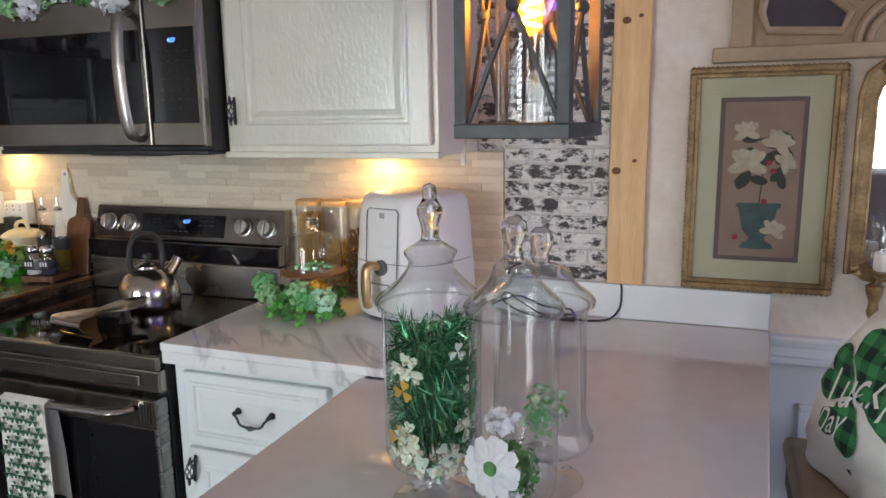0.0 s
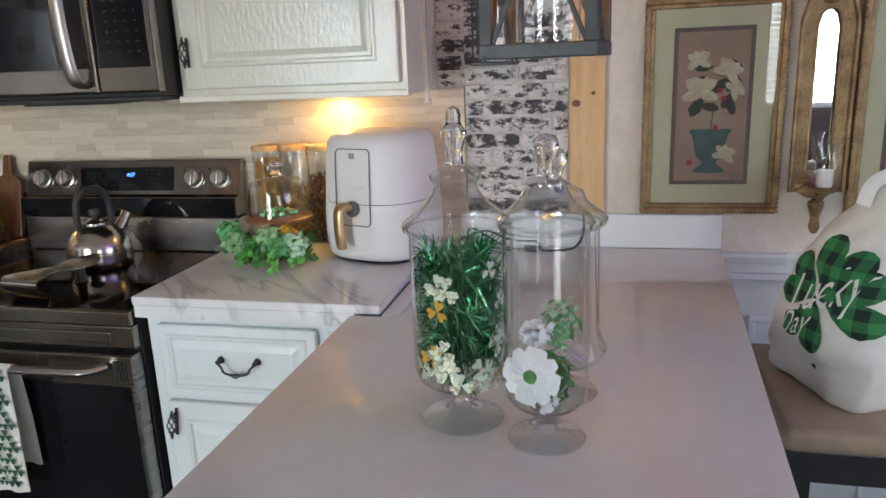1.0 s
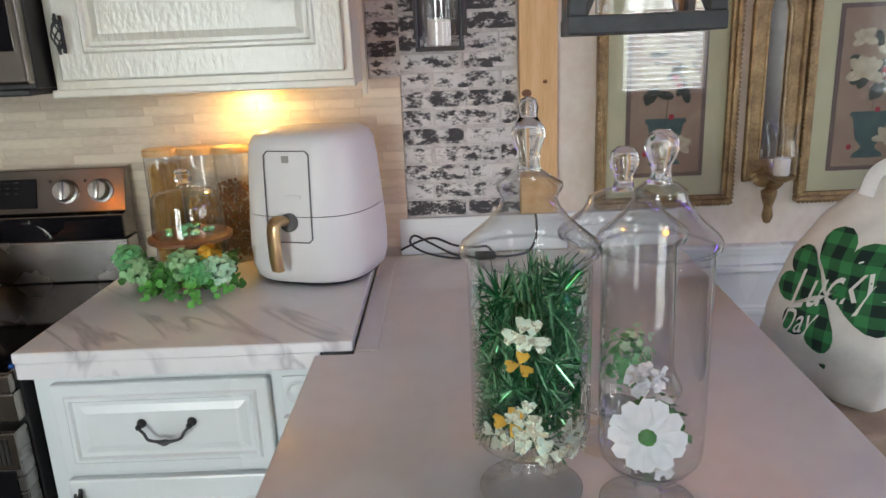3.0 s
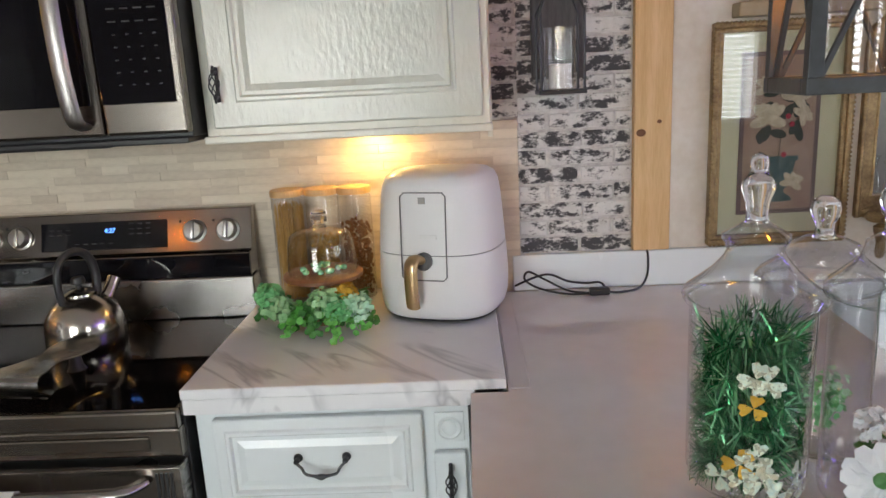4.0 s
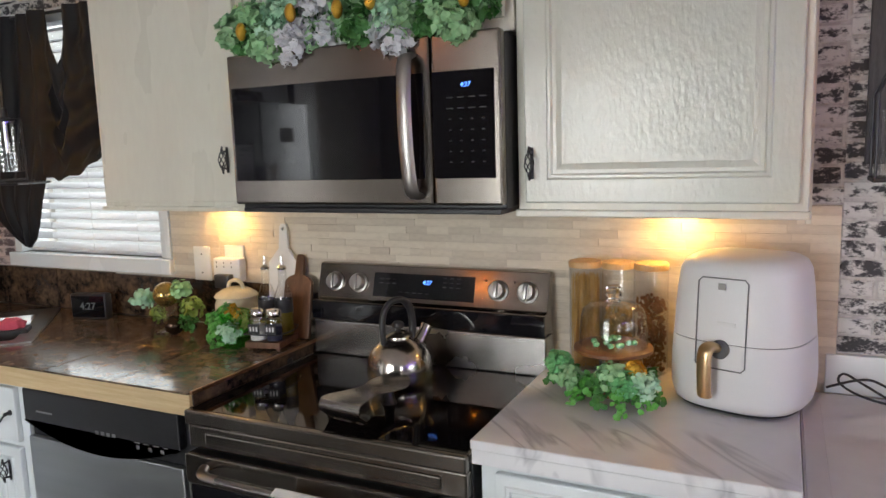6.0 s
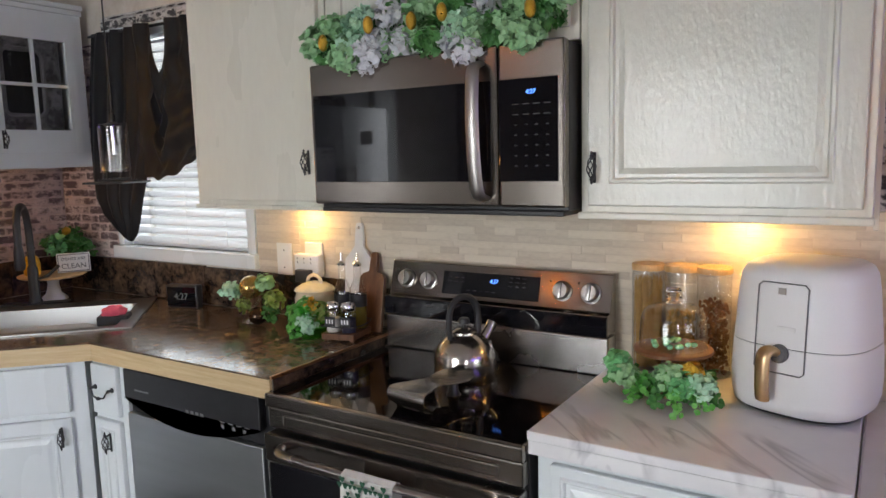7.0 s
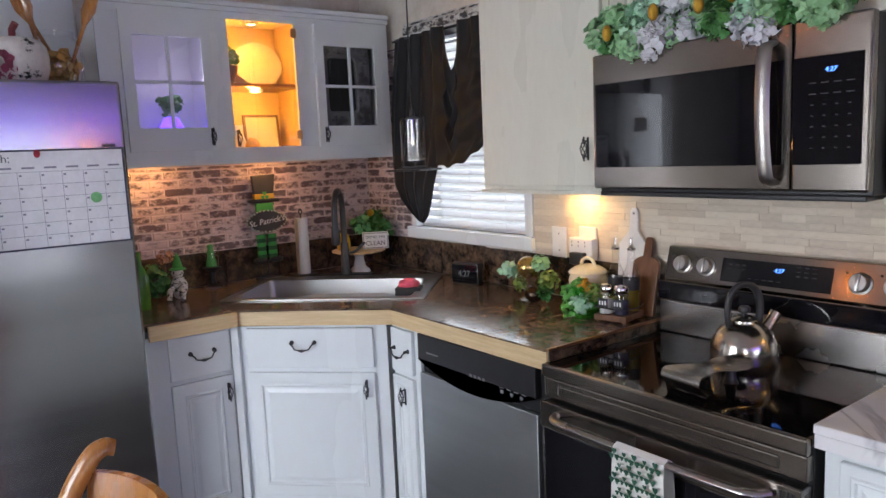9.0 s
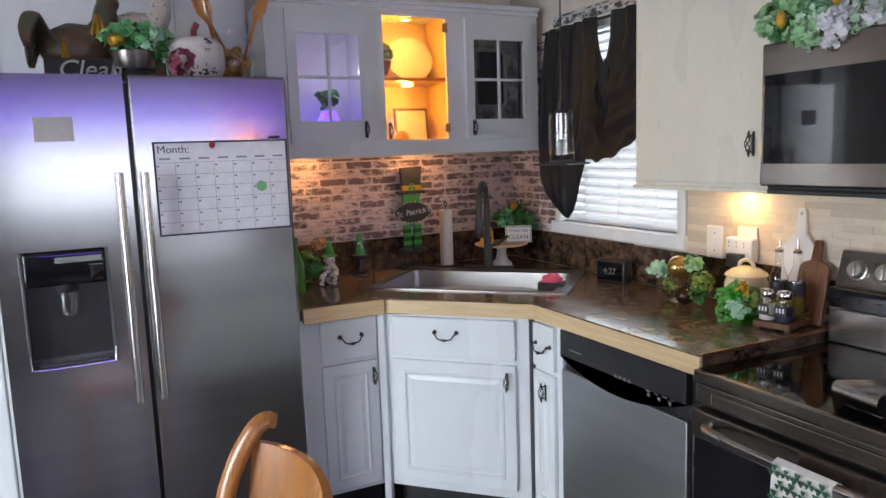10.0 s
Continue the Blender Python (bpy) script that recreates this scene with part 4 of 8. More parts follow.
hl = smooth_line([(-0.222, -0.405, 1.706), (-0.219, -0.438, 1.690), (-0.216, -0.452, 1.62), (-0.214, -0.456, 1.545), (-0.213, -0.452, 1.47), (-0.212, -0.438, 1.398), (-0.211, -0.405, 1.382)], 6)
part("handle", tube(hl, 0.0175, 14, flat=0.45), mat("dull_handle_steel", (0.40, 0.37, 0.35), 0.36, 1.0, grain=(4, 160)), dm, "", True)
pn = part("control_panel", box(-0.171, -0.002, -0.402, -0.373, 1.362, 1.748, 0.006), STEEL, mw)
part("glass", box(-0.169, -0.018, -0.4045, -0.401, 1.424, 1.664, 0.0012), BLACKGLASS, pn, "black control glass")
lettering("digits", "4:27", 0.0145, pose(-0.086, -0.4052, 1.632, 90, 0, 0), BLUE, pn, shear=0.15)
bars = bmesh.new()
for i in range(4):
    for j in range(7):
        w = 0.008 if j < 2 else 0.003
        box(-0.125 + i * 0.027 - w, -0.125 + i * 0.027 + w, -0.4052, -0.4046, 1.605 - j * 0.024 - .0012, 1.605 - j * 0.024 + .0012, bm=bars)
part("print", bars, KEYTEXT, pn)["kind"] = "stuff"

# ---- dishwasher ----
dw = thing("dishwasher", (-1.13, -0.3, 0), "stainless steel dishwasher with a black control strip", "dishwasher")
part("body", box(-1.440, -0.772, -0.585, -0.03, 0.02, 0.842, 0.002), BLACK, dw)
part("door", box(-1.436, -0.822, -0.606, -0.586, 0.12, 0.690, 0.004), mat("satin_door_steel", (0.50, 0.52, 0.53), 0.40, 1.0, other=(0.46, 0.48, 0.49), grain=(2, 220), stretch=(0.3, 0.3, 14)), dw, "brushed steel door")
cs = box(-1.436, -0.822, -0.612, -0.586, 0.742, 0.838, 0.004)
seg = 24
arc = bmesh.new()
lo, hi = [], []
for i in range(seg + 1):
    u = i / seg
    x = -1.436 + 0.614 * u
    lo.append((x, 0.742 - 0.060 * (1 - (2 * u - 1) ** 2) - 0.002))
    hi.append((x, 0.744))
fv = [arc.verts.new((x, -0.612, z)) for x, z in lo + hi[::-1]]
f = arc.faces.new(fv)
bmesh.ops.solidify(arc, geom=[f], thickness=-0.02)
merge(cs, arc)
part("control_strip", cs, BLACK, dw)
bars = bmesh.new()
for i in range(4):
    box(-1.135 + i * 0.022, -1.122 + i * 0.022, -0.6130, -0.6122, 0.742, 0.752, bm=bars)
    box(-0.985 + i * 0.034, -0.965 + i * 0.034, -0.6130, -0.6122, 0.740, 0.743, bm=bars)
for i in range(3):
    box(-0.980 + i * 0.045, -0.968 + i * 0.045, -0.6130, -0.6122, 0.724, 0.734, bm=bars)
box(-1.380, -1.310, -0.6130, -0.6122, 0.772, 0.777, bm=bars)
part("print", bars, mat("pale_print", (0.22, 0.22, 0.23), 0.5), dw)["kind"] = "stuff"
part("kick_plate", box(-1.436, -0.822, -0.570, -0.55, 0.01, 0.115), BLACK, dw)

# ---- fridge ----
FX, FY0, FY1, FZ = -1.95, -2.375, -1.426, 1.774
SPLIT = -1.957
rf = thing("fridge", (-2.32, -1.90, 0), "stainless steel side-by-side fridge with a water dispenser", "fridge")
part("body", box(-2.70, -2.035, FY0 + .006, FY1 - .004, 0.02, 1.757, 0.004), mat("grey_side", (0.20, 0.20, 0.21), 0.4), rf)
DISP = (-2.315, -2.055, 0.828, 1.215)
seal = box(-2.036, -1.99, FY0 + .02, FY1 - .02, 0.06, 1.75)
part("seal", seal, BLACK, rf)
frd = part("door", box(-2.030, FX, SPLIT + .006, FY1, 0.05, FZ, 0.010, seg=3), STEELV, rf)
fz = bmesh.new()
for b in ((FY0, DISP[0], 0.05, FZ), (DISP[1], SPLIT - .006, 0.05, FZ), (DISP[0], DISP[1], 0.05, DISP[2]), (DISP[0], DISP[1], DISP[3], FZ)):
    box(-2.030, FX, b[0], b[1], b[2], b[3], bm=fz)
fzd = part("door", fz, STEELV, rf)
SMOKE = mat("smoke_grey_plastic", (0.10, 0.105, 0.115), 0.16, other=(0.085, 0.09, 0.10), grain=(4, 40))
part("dispenser_back", box(-2.0295, -2.018, DISP[0], DISP[1], DISP[2], DISP[3]), SMOKE, fzd, "glossy smoke grey recess")
nich = bmesh.new()
for b in ((DISP[0], DISP[0] + .010, DISP[2], DISP[3]), (DISP[1] - .010, DISP[1], DISP[2], DISP[3])):
    box(-2.018, FX + .002, b[0], b[1], b[2], b[3], 0.003, nich)
for k in range(7):   # the recess sweeps forward into its floor
    a0, a1 = math.radians(k * 90 / 7), math.radians((k + 1) * 90 / 7)
    box(-2.018, -2.018 + 0.062 * (1 - math.cos(a1)) + 0.006, DISP[0] + .010, DISP[1] - .010, DISP[2] + 0.070 * (1 - math.sin(a1)), DISP[2] + 0.070 * (1 - math.sin(a0)) + 0.002, 0, nich)
part("dispenser_frame", nich, SMOKE, fzd)
lip = tube(smooth_line([(FX + .003, DISP[0] + .004, DISP[2] + .05), (FX + .003, DISP[0] + .006, DISP[2] + .012), (FX + .004, DISP[0] + .02, DISP[2] + .002), (FX + .004, (DISP[0] + DISP[1]) / 2, DISP[2]), (FX + .004, DISP[1] - .02, DISP[2] + .002), (FX + .003, DISP[1] - .006, DISP[2] + .012), (FX + .003, DISP[1] - .004, DISP[2] + .05)], 5), 0.0028, 8)
part("dispenser_lip", lip, CHROME, fzd, "bright lower lip", True)
part("dispenser_panel", box(-2.010, FX + .004, DISP[0] + .010, DISP[1] - .010, 1.100, DISP[3] - .002, 0.010, seg=3), BLACKGLASS, fzd, "black glass dispenser panel", True)
part("spout", lathe([(0, 0.0), (0.030, 0.0), (0.034, 0.008), (0.036, 0.028), (0, 0.028)], 24, m=pose(-1.983, -2.185, 1.075)), BLACK, fzd, "black spout collar", True)
part("paddle", lathe([(0.024, 0.0), (0.030, 0.004), (0.033, 0.020), (0.034, 0.078), (0.031, 0.078), (0.028, 0.012), (0.022, 0.006), (0.024, 0.0)], 28, m=pose(-1.983, -2.185, 0.996)), GLASS, fzd, "clear push paddle", True)
part("drip_tray", box(-2.012, FX + .001, DISP[0] + .03, DISP[1] - .03, DISP[2] + .010, DISP[2] + .016, 0.003), DARKSTEEL, fzd)
for y, d in ((-2.000, fzd), (-1.923, frd)):
    hd = tube([(FX + .050, y, 0.684), (FX + .050, y, 1.455)], 0.0125, 14)
    for z in (0.715, 1.425):
        tube([(FX - .002, y, z), (FX + .045, y, z)], 0.010, 10, hd)
    part("handle", hd, SATIN, d, "long round steel handle", True)
part("hinge_cover", box(-2.10, -1.99, FY1 - .10, FY1 - .02, 1.758, 1.779, 0.004), BLACK, rf)
solid("fridge_magnet", box(FX + .0005, FX + .004, -2.232, -2.120, 1.562, 1.640, 0.0008), mat("grey_card", (0.45, 0.44, 0.43), 0.6), "grey card stuck to the steel freezer door", "magnet")

# wall calendar on the fridge door
ca = thing("calendar", (FX, -1.66, 1.24), "white dry-erase month calendar on the fridge door", "calendar")
CY0, CY1, CZ0, CZ1 = -1.886, -1.441, 1.238, 1.550
part("board", box(FX + .001, FX + .0035, CY0, CY1, CZ0, CZ1), mat("white_board", (0.78, 0.79, 0.84), 0.3), ca)
bd = bmesh.new()
for b in ((CY0 - .004, CY1 + .004, CZ0 - .004, CZ0 + .002), (CY0 - .004, CY1 + .004, CZ1 - .002, CZ1 + .004), (CY0 - .004, CY0 + .002, CZ0, CZ1), (CY1 - .002, CY1 + .004, CZ0, CZ1)):
    box(FX + .001, FX + .0042, b[0], b[1], b[2], b[3], bm=bd)
part("border", bd, INK, ca)
ln = bmesh.new()
for i in range(1, 7):
    y = CY0 + (CY1 - CY0) * i / 7
    box(FX + .0036, FX + .0040, y - .0006, y + .0006, CZ0, CZ0 + .245, bm=ln)
for j in range(0, 7):
    z = CZ0 + 0.245 * j / 6
    box(FX + .0036, FX + .0040, CY0, CY1, z - .0006, z + .0006, bm=ln)
for i in range(7):
    y = CY0 + (CY1 - CY0) * (i + .5) / 7
    box(FX + .0036, FX + .0040, y - .018, y + .018, CZ0 + .255, CZ0 + .261, bm=ln)
    for j in range(6):
        box(FX + .0036, FX + .0040, y - .028, y - .020, CZ0 + .027 + j * .0408, CZ0 + .033 + j * .0408, bm=ln)
part("grid", ln, mat("grey_line", (0.25, 0.26, 0.34), 0.6), ca)
lettering("heading", "Month:", 0.036, pose(FX + .0038, CY0 + .008, CZ0 + .288, 90, 0, 90), INK, ca, align="LEFT")
part("marked_day", lathe([(0, 0), (0.018, 0), (0.018, 0.0006), (0, 0.0006)], 24, m=pose(FX + .0038, -1.536, 1.390, 0, 90, 0)), MINT, ca, "green round sticker")
part("pen_tray", box(FX + .001, FX + .014, -1.500, -1.462, 1.557, 1.566, 0.002), INK, ca)
part("red_magnet", ball(0.010, (FX + .008, -1.698, 1.540), (0.5, 1, 1.3), sub=2), RED, ca, "", True)

# ---- on the peninsula ----
def apothecary_jar(place, foot, bowl, lid, label, wide=1.0):
    """A footed glass jar with a lid: profiles are (radius, height) above the counter."""
    t = thing("apothecary_jar", place, label, "jar", "glass jars on the peninsula", "", local=True)
    foot, bowl = [[(r * wide, z) for r, z in line] for line in (foot, bowl)]
    lid = ([(r * wide, z) for r, z in lid[0]], lid[1])
    rim = [(bowl[-1][0] + 0.0016 * math.sin(k * 0.785), bowl[-1][1] + 0.0016 * (1 - math.cos(k * 0.785))) for k in range(1, 8)]
    brim = lid[0][1]
    part("foot", lathe(foot, 40), LIDGLASS, t, "", True)
    part("bowl", lathe(bowl + rim, 48), JARGLASS, t, "", True)
    part("lid", lathe([(brim[0] - .004, brim[1] - .003)] + lid[0][1:], 56), LIDGLASS, t, "", True)
    part("finial", lathe(lid[1], 32), DENSE, t, "solid glass knob", True).visible_shadow = False
    return t


apothecary_jar((0.868, -1.052, 0.8866),
                    [(0.060, 0.0012), (0.061, 0.0022), (0.045, 0.005), (0.022, 0.010), (0.013, 0.018), (0.016, 0.026), (0.013, 0.034), (0.019, 0.044), (0.020, 0.054), (0, 0.054)],
                    [(0, 0.055), (0.030, 0.056), (0.052, 0.060), (0.064, 0.070), (0.068, 0.085), (0.0685, 0.285), (0.070, 0.290)],
                    ([(0.066, 0.285), (0.0765, 0.291), (0.0775, 0.297), (0.074, 0.303), (0.060, 0.314), (0.044, 0.328), (0.033, 0.342), (0.030, 0.350), (0.032, 0.356), (0.036, 0.362), (0.036, 0.367), (0.024, 0.374), (0.014, 0.381)],
                     [(0, 0.378), (0.013, 0.380), (0.0115, 0.390), (0.0125, 0.402), (0.0175, 0.416), (0.0175, 0.424), (0.012, 0.432), (0.0095, 0.437), (0.0105, 0.446), (0.008, 0.454), (0, 0.458)]),
                    "footed clear glass apothecary jar filled with green tinsel")
apothecary_jar((0.995, -1.094, 0.8866),
                    [(0.047, 0.0012), (0.048, 0.0022), (0.034, 0.005), (0.014, 0.012), (0.012, 0.022), (0.015, 0.030), (0.018, 0.045), (0, 0.046)],
                    [(0, 0.047), (0.025, 0.049), (0.042, 0.056), (0.049, 0.068), (0.0505, 0.085), (0.0505, 0.298), (0.052, 0.302)],
                    ([(0.049, 0.298), (0.0555, 0.304), (0.0565, 0.310), (0.053, 0.317), (0.043, 0.327), (0.033, 0.338), (0.027, 0.348), (0.024, 0.356), (0.0235, 0.362), (0.014, 0.370)],
                     [(0, 0.368), (0.012, 0.369), (0.010, 0.380), (0.010, 0.388), (0.015, 0.396), (0.0172, 0.406), (0.015, 0.416), (0.008, 0.422), (0, 0.423)]),
                    "slim clear glass apothecary jar with a white daisy inside", 1.13)
apothecary_jar((0.996, -0.946, 0.8866),
                    [(0.049, 0.0012), (0.050, 0.0022), (0.034, 0.005), (0.014, 0.012), (0.012, 0.024), (0.016, 0.034), (0.018, 0.050), (0, 0.051)],
                    [(0, 0.052), (0.036, 0.055), (0.056, 0.066), (0.060, 0.078), (0.055, 0.092), (0.051, 0.110), (0.050, 0.270), (0.052, 0.275)],
                    ([(0.049, 0.271), (0.058, 0.277), (0.059, 0.283), (0.055, 0.290), (0.045, 0.300), (0.036, 0.310), (0.033, 0.318), (0.031, 0.326), (0.018, 0.334)],
                     [(0, 0.332), (0.014, 0.334), (0.011, 0.344), (0.011, 0.352), (0.016, 0.360), (0.018, 0.370), (0.0155, 0.381), (0.008, 0.387), (0, 0.388)]),
                    "clear glass apothecary jar with pale greenery inside", 1.34)


def shamrock(bm, m, r):
    """A flat three-leaf glitter shamrock."""
    for k in range(3):
        leaf_at(bm, m.translation, r, m.to_3x3() @ Vector((0.05 * k, 0.04, 1)), "heart", 0.06, k * 2.094 + m.to_euler().z)


rng = random.Random(5)
tin = bmesh.new()


def strand(bm, p, q, half):
    """One flat foil strand, kept inside the jar."""
    for v in (p, q):
        h = math.hypot(v.x, v.y)
        if h > 0.0650:
            v.x, v.y = v.x * 0.0650 / h, v.y * 0.0650 / h
        v.z = min(max(v.z, 0.062), 0.280)
    if (q - p).length < 0.005:
        return
    side = (q - p).cross(Vector((rng.gauss(0, 1), rng.gauss(0, 1), rng.gauss(0, 1)))).normalized() * half
    bm.faces.new([bm.verts.new(p - side), bm.verts.new(p + side), bm.verts.new(q + side * 0.5), bm.verts.new(q - side * 0.5)])


# the garland winds up the jar, its strands standing out from the cord all round
cord = [Vector((0.036 * math.cos(k * 0.30), 0.036 * math.sin(k * 0.30), 0.080 + 0.185 * k / 110)) for k in range(111)]
for k in range(110):
    along = (cord[k + 1] - cord[k]).normalized()
    for _ in range(20):
        d = Vector((rng.gauss(0, 1), rng.gauss(0, 1), rng.gauss(0, 1)))
        d = (d - along * d.dot(along) * 0.85).normalized()
        p = cord[k] + along * rng.uniform(-0.004, 0.004)
        strand(tin, p.copy(), p + d * rng.uniform(0.024, 0.044), 0.0014)
for _ in range(46):   # bursts of strands that press against the glass
    a, z = rng.uniform(0, 6.283), rng.uniform(0.085, 0.262)
    c_ = Vector((0.050 * math.cos(a), 0.050 * math.sin(a), z))
    for k in range(30):
        b_ = rng.uniform(0, 6.283)
        d = Vector((-math.sin(a) * math.cos(b_) + 0.45 * math.cos(a), math.cos(a) * math.cos(b_) + 0.45 * math.sin(a), math.sin(b_))).normalized()
        strand(tin, c_ + d * 0.003, c_ + d * rng.uniform(0.018, 0.036), 0.0011)
tg = part("tinsel", tin, GREENFOIL, None)
tg.location = (0.868, -1.052, 0.8866)
tagged(tg, "shiny green tinsel filling the glass jar", "tinsel", "", "stuff")
for k in range(30):
    a = math.radians(-95) + rng.uniform(-1.9, 1.9)
    z = 0.08 + (rng.random() ** 3.0) * 0.18
    m = Matrix.Translation((0.064 * math.cos(a), 0.064 * math.sin(a), z)) @ Vector((math.cos(a), math.sin(a), 0)).to_track_quat("Z", "Y").to_matrix().to_4x4() @ pose(0, 0, 0, 0, 0, rng.uniform(0, 360))
    bm = bmesh.new()
    shamrock(bm, m, rng.uniform(0.013, 0.021))
    ob = part("shamrock_confetti", bm, SILVERFOIL if k % 10 else GOLDFOIL)
    ob.location = (0.868, -1.052, 0.8866)
    tagged(ob, "glittering silver-gold shamrock inside the tinsel jar", "decoration", "shamrock confetti")


def daisy(place, facing, r, parent_label):
    t = thing("daisy", place, parent_label, "flower", "", "", local=True)
    t.matrix_world = Matrix.Translation(place) @ Vector(facing).to_track_quat("Z", "Y").to_matrix().to_4x4()
    for k in range(12):
        bm = bmesh.new()
        pts = [(0.12, 0.02), (0.16, 0.45), (0.25, 0.8), (0.14, 1.0), (-0.14, 1.0), (-0.25, 0.8), (-0.16, 0.45), (-0.12, 0.02)]
        mid = bm.verts.new((0, 0.5 * r, 0.002))
        vs = [bm.verts.new((x * r, y * r, -0.004 * y * y + 0.003 * abs(x))) for x, y in pts]
        for i in range(8):
            bm.faces.new((mid, vs[i], vs[(i + 1) % 8]))
        bmesh.ops.transform(bm, matrix=pose(0, 0, 0.0008 * (k % 2), 0, 0, k * 30 + 4 * (k % 3)), verts=bm.verts)
        part("petal", bm, WHITEPETAL, t)
    part("eye", ball(r * 0.24, (0, 0, 0.002), (1, 1, 0.45), sub=2, rough=0.2), LEAF, t, "green flower centre")
    return t


daisy((0.978, -1.140, 0.998), (-0.25, -1, 0.15), 0.040, "white silk daisy inside the slim jar")
solid("jar_greenery", foliage(150, (0.030, 0.028, 0.045), 0.012, "frill", 0.2, 8, None, (1.000, -1.100, 0.985)), LEAF, "dark green silk leaves inside the slim jar", "greenery")
solid("small_blossom", foliage(60, (0.018, 0.016, 0.014), 0.013, "frill", 0.4, 9, None, (0.982, -1.108, 1.050)), WHITEPETAL, "small white silk blossoms inside the slim jar", "flower")
solid("small_blossom", foliage(50, (0.030, 0.020, 0.010), 0.012, "frill", 0.4, 10, None, (0.990, -1.112, 0.956)), WHITEPETAL, "small white silk blossoms inside the slim jar", "flower")
solid("jar_greenery", foliage(110, (0.034, 0.030, 0.040), 0.012, "frill", 0.2, 11, None, (1.005, -0.950, 1.000)), MINT, "pale green silk leaves inside the rear jar", "greenery")
solid("small_blossom", foliage(26, (0.028, 0.024, 0.030), 0.012, "frill", 0.4, 12, None, (1.010, -0.955, 1.020)), PALEMINT, "cream silk blossoms inside the rear jar", "flower")

# pendant lantern over the peninsula
pl = thing("pendant_lantern", (0.991, -0.997, 1.402), "dark grey iron cage pendant with a glowing filament bulb", "pendant lamp", "", "", -6.4, local=True)
H0, HW, BH = 0.0, 0.076, 0.018
for z0, nm in ((0.0, "bottom_rail"), (0.300, "top_rail")):
    for s in (-1, 1):
        part(nm, box(-HW, HW, s * HW - (BH if s > 0 else 0), s * HW + (0 if s > 0 else BH), z0, z0 + BH, 0.0015), GREYIRON, pl)
        part(nm, box(s * HW - (BH if s > 0 else 0), s * HW + (0 if s > 0 else BH), -HW + BH, HW - BH, z0, z0 + BH, 0.0015), GREYIRON, pl)
for sx in (-1, 1):
    for sy in (-1, 1):
        cx, cy = sx * (HW - BH / 2), sy * (HW - BH / 2)
        part("post", box(cx - .008, cx + .008, cy - .008, cy + .008, BH, 0.300, 0.001), GREYIRON, pl)
for rot in range(4):
    m = pose(0, 0, 0, 0, 0, rot * 90)
    y = -HW + 0.009
    a, b, c, d = (m @ Vector(p) for p in ((-HW + .016, y, BH), (HW - .016, y, 0.300), (HW - .016, y + .004, BH), (-HW + .016, y + .004, 0.300)))
    part("brace", bar(a, b, 0.006, 0.006), GREYIRON, pl)
    part("brace", bar(c, d, 0.006, 0.006), GREYIRON, pl)
    part("boss", ball(0.009, m @ Vector((0, y, 0.159)), (1, 1, 1), sub=2), GREYIRON, pl, "", True)
part("roof", lathe([(0.105, 0.318), (0.100, 0.322), (0.03, 0.350), (0.012, 0.356), (0, 0.357)], 4, m=pose(0, 0, 0, 0, 0, 45)), GREYIRON, pl)
part("rod", tube([(0, 0, 0.35), (0, 0, TOP - 1.402)], 0.005, 10), GREYIRON, pl, "", True)
part("canopy", lathe([(0, -0.03), (0.05, -0.02), (0.055, 0.0), (0, 0.0)], 24, m=pose(0, 0, TOP - 1.402)), GREYIRON, pl, "", True)
gl = part("glass_shade", lathe([(0.0415, 0.022), (0.043, 0.022), (0.043, 0.250), (0.0415, 0.250)], 40), GLASS, pl, "clear glass cylinder", True)
part("socket", lathe([(0, 0.235), (0.016, 0.235), (0.016, 0.30), (0, 0.30)], 16), BLACK, pl, "", True)
bulb = part("bulb", lathe([(0, 0.128), (0.010, 0.130), (0.019, 0.142), (0.022, 0.160), (0.019, 0.185), (0.013, 0.205), (0.012, 0.235)], 24), thin_glass("bulb_glass", (1.0, 0.72, 0.35)), pl, "amber glass bulb", True)
fil = bmesh.new()
tube([(0.012 * math.cos(k * 0.7), 0.012 * math.sin(k * 0.7), 0.140 + 0.0017 * k) for k in range(46)], 0.0028, 6, fil)
part("filament", fil, glow("hot_filament", (1.0, 0.36, 0.045), 110), bulb)
lamp("pendant_glow", "POINT", (0.991, -0.997, 1.402 + 0.17), 2.6, (1.0, 0.48, 0.11), 0.02)

# black cable and its plug along the upstand
cb = thing("power_cord", (0.80, -0.06, 0.8866), "black power cord coiled on the counter behind the air fryer", "cable")
z = 0.8895
part("cable", tube(smooth_line([(0.665, -0.05, z + .02), (0.68, -0.06, z + .03), (0.72, -0.075, z + .05), (0.755, -0.07, z + .052), (0.80, -0.06, z + .030), (0.85, -0.05, z + .020), (0.882, -0.055, z + .022),
                                (0.895, -0.060, z + .004), (0.87, -0.07, z), (0.80, -0.075, z), (0.73, -0.06, z + .012), (0.69, -0.05, z + .035), (0.70, -0.045, z + .055), (0.74, -0.05, z + .035), (0.80, -0.06, z + .005), (0.852, -0.08, z + .002)], 6), 0.0030, 8), BLACK, cb, "", True)
part("plug", box(0.850, 0.902, -0.095, -0.070, 0.8870, 0.9060, 0.005, seg=3), BLACK, cb, "", True)
part("cable", tube(smooth_line([(0.900, -0.083, z + .004), (0.93, -0.075, z), (0.985, -0.05, z + .002), (1.010, -0.028, z + .03), (1.013, -0.022, z + .075), (1.010, -0.020, z + .096)], 6), 0.0030, 8), BLACK, cb, "", True)

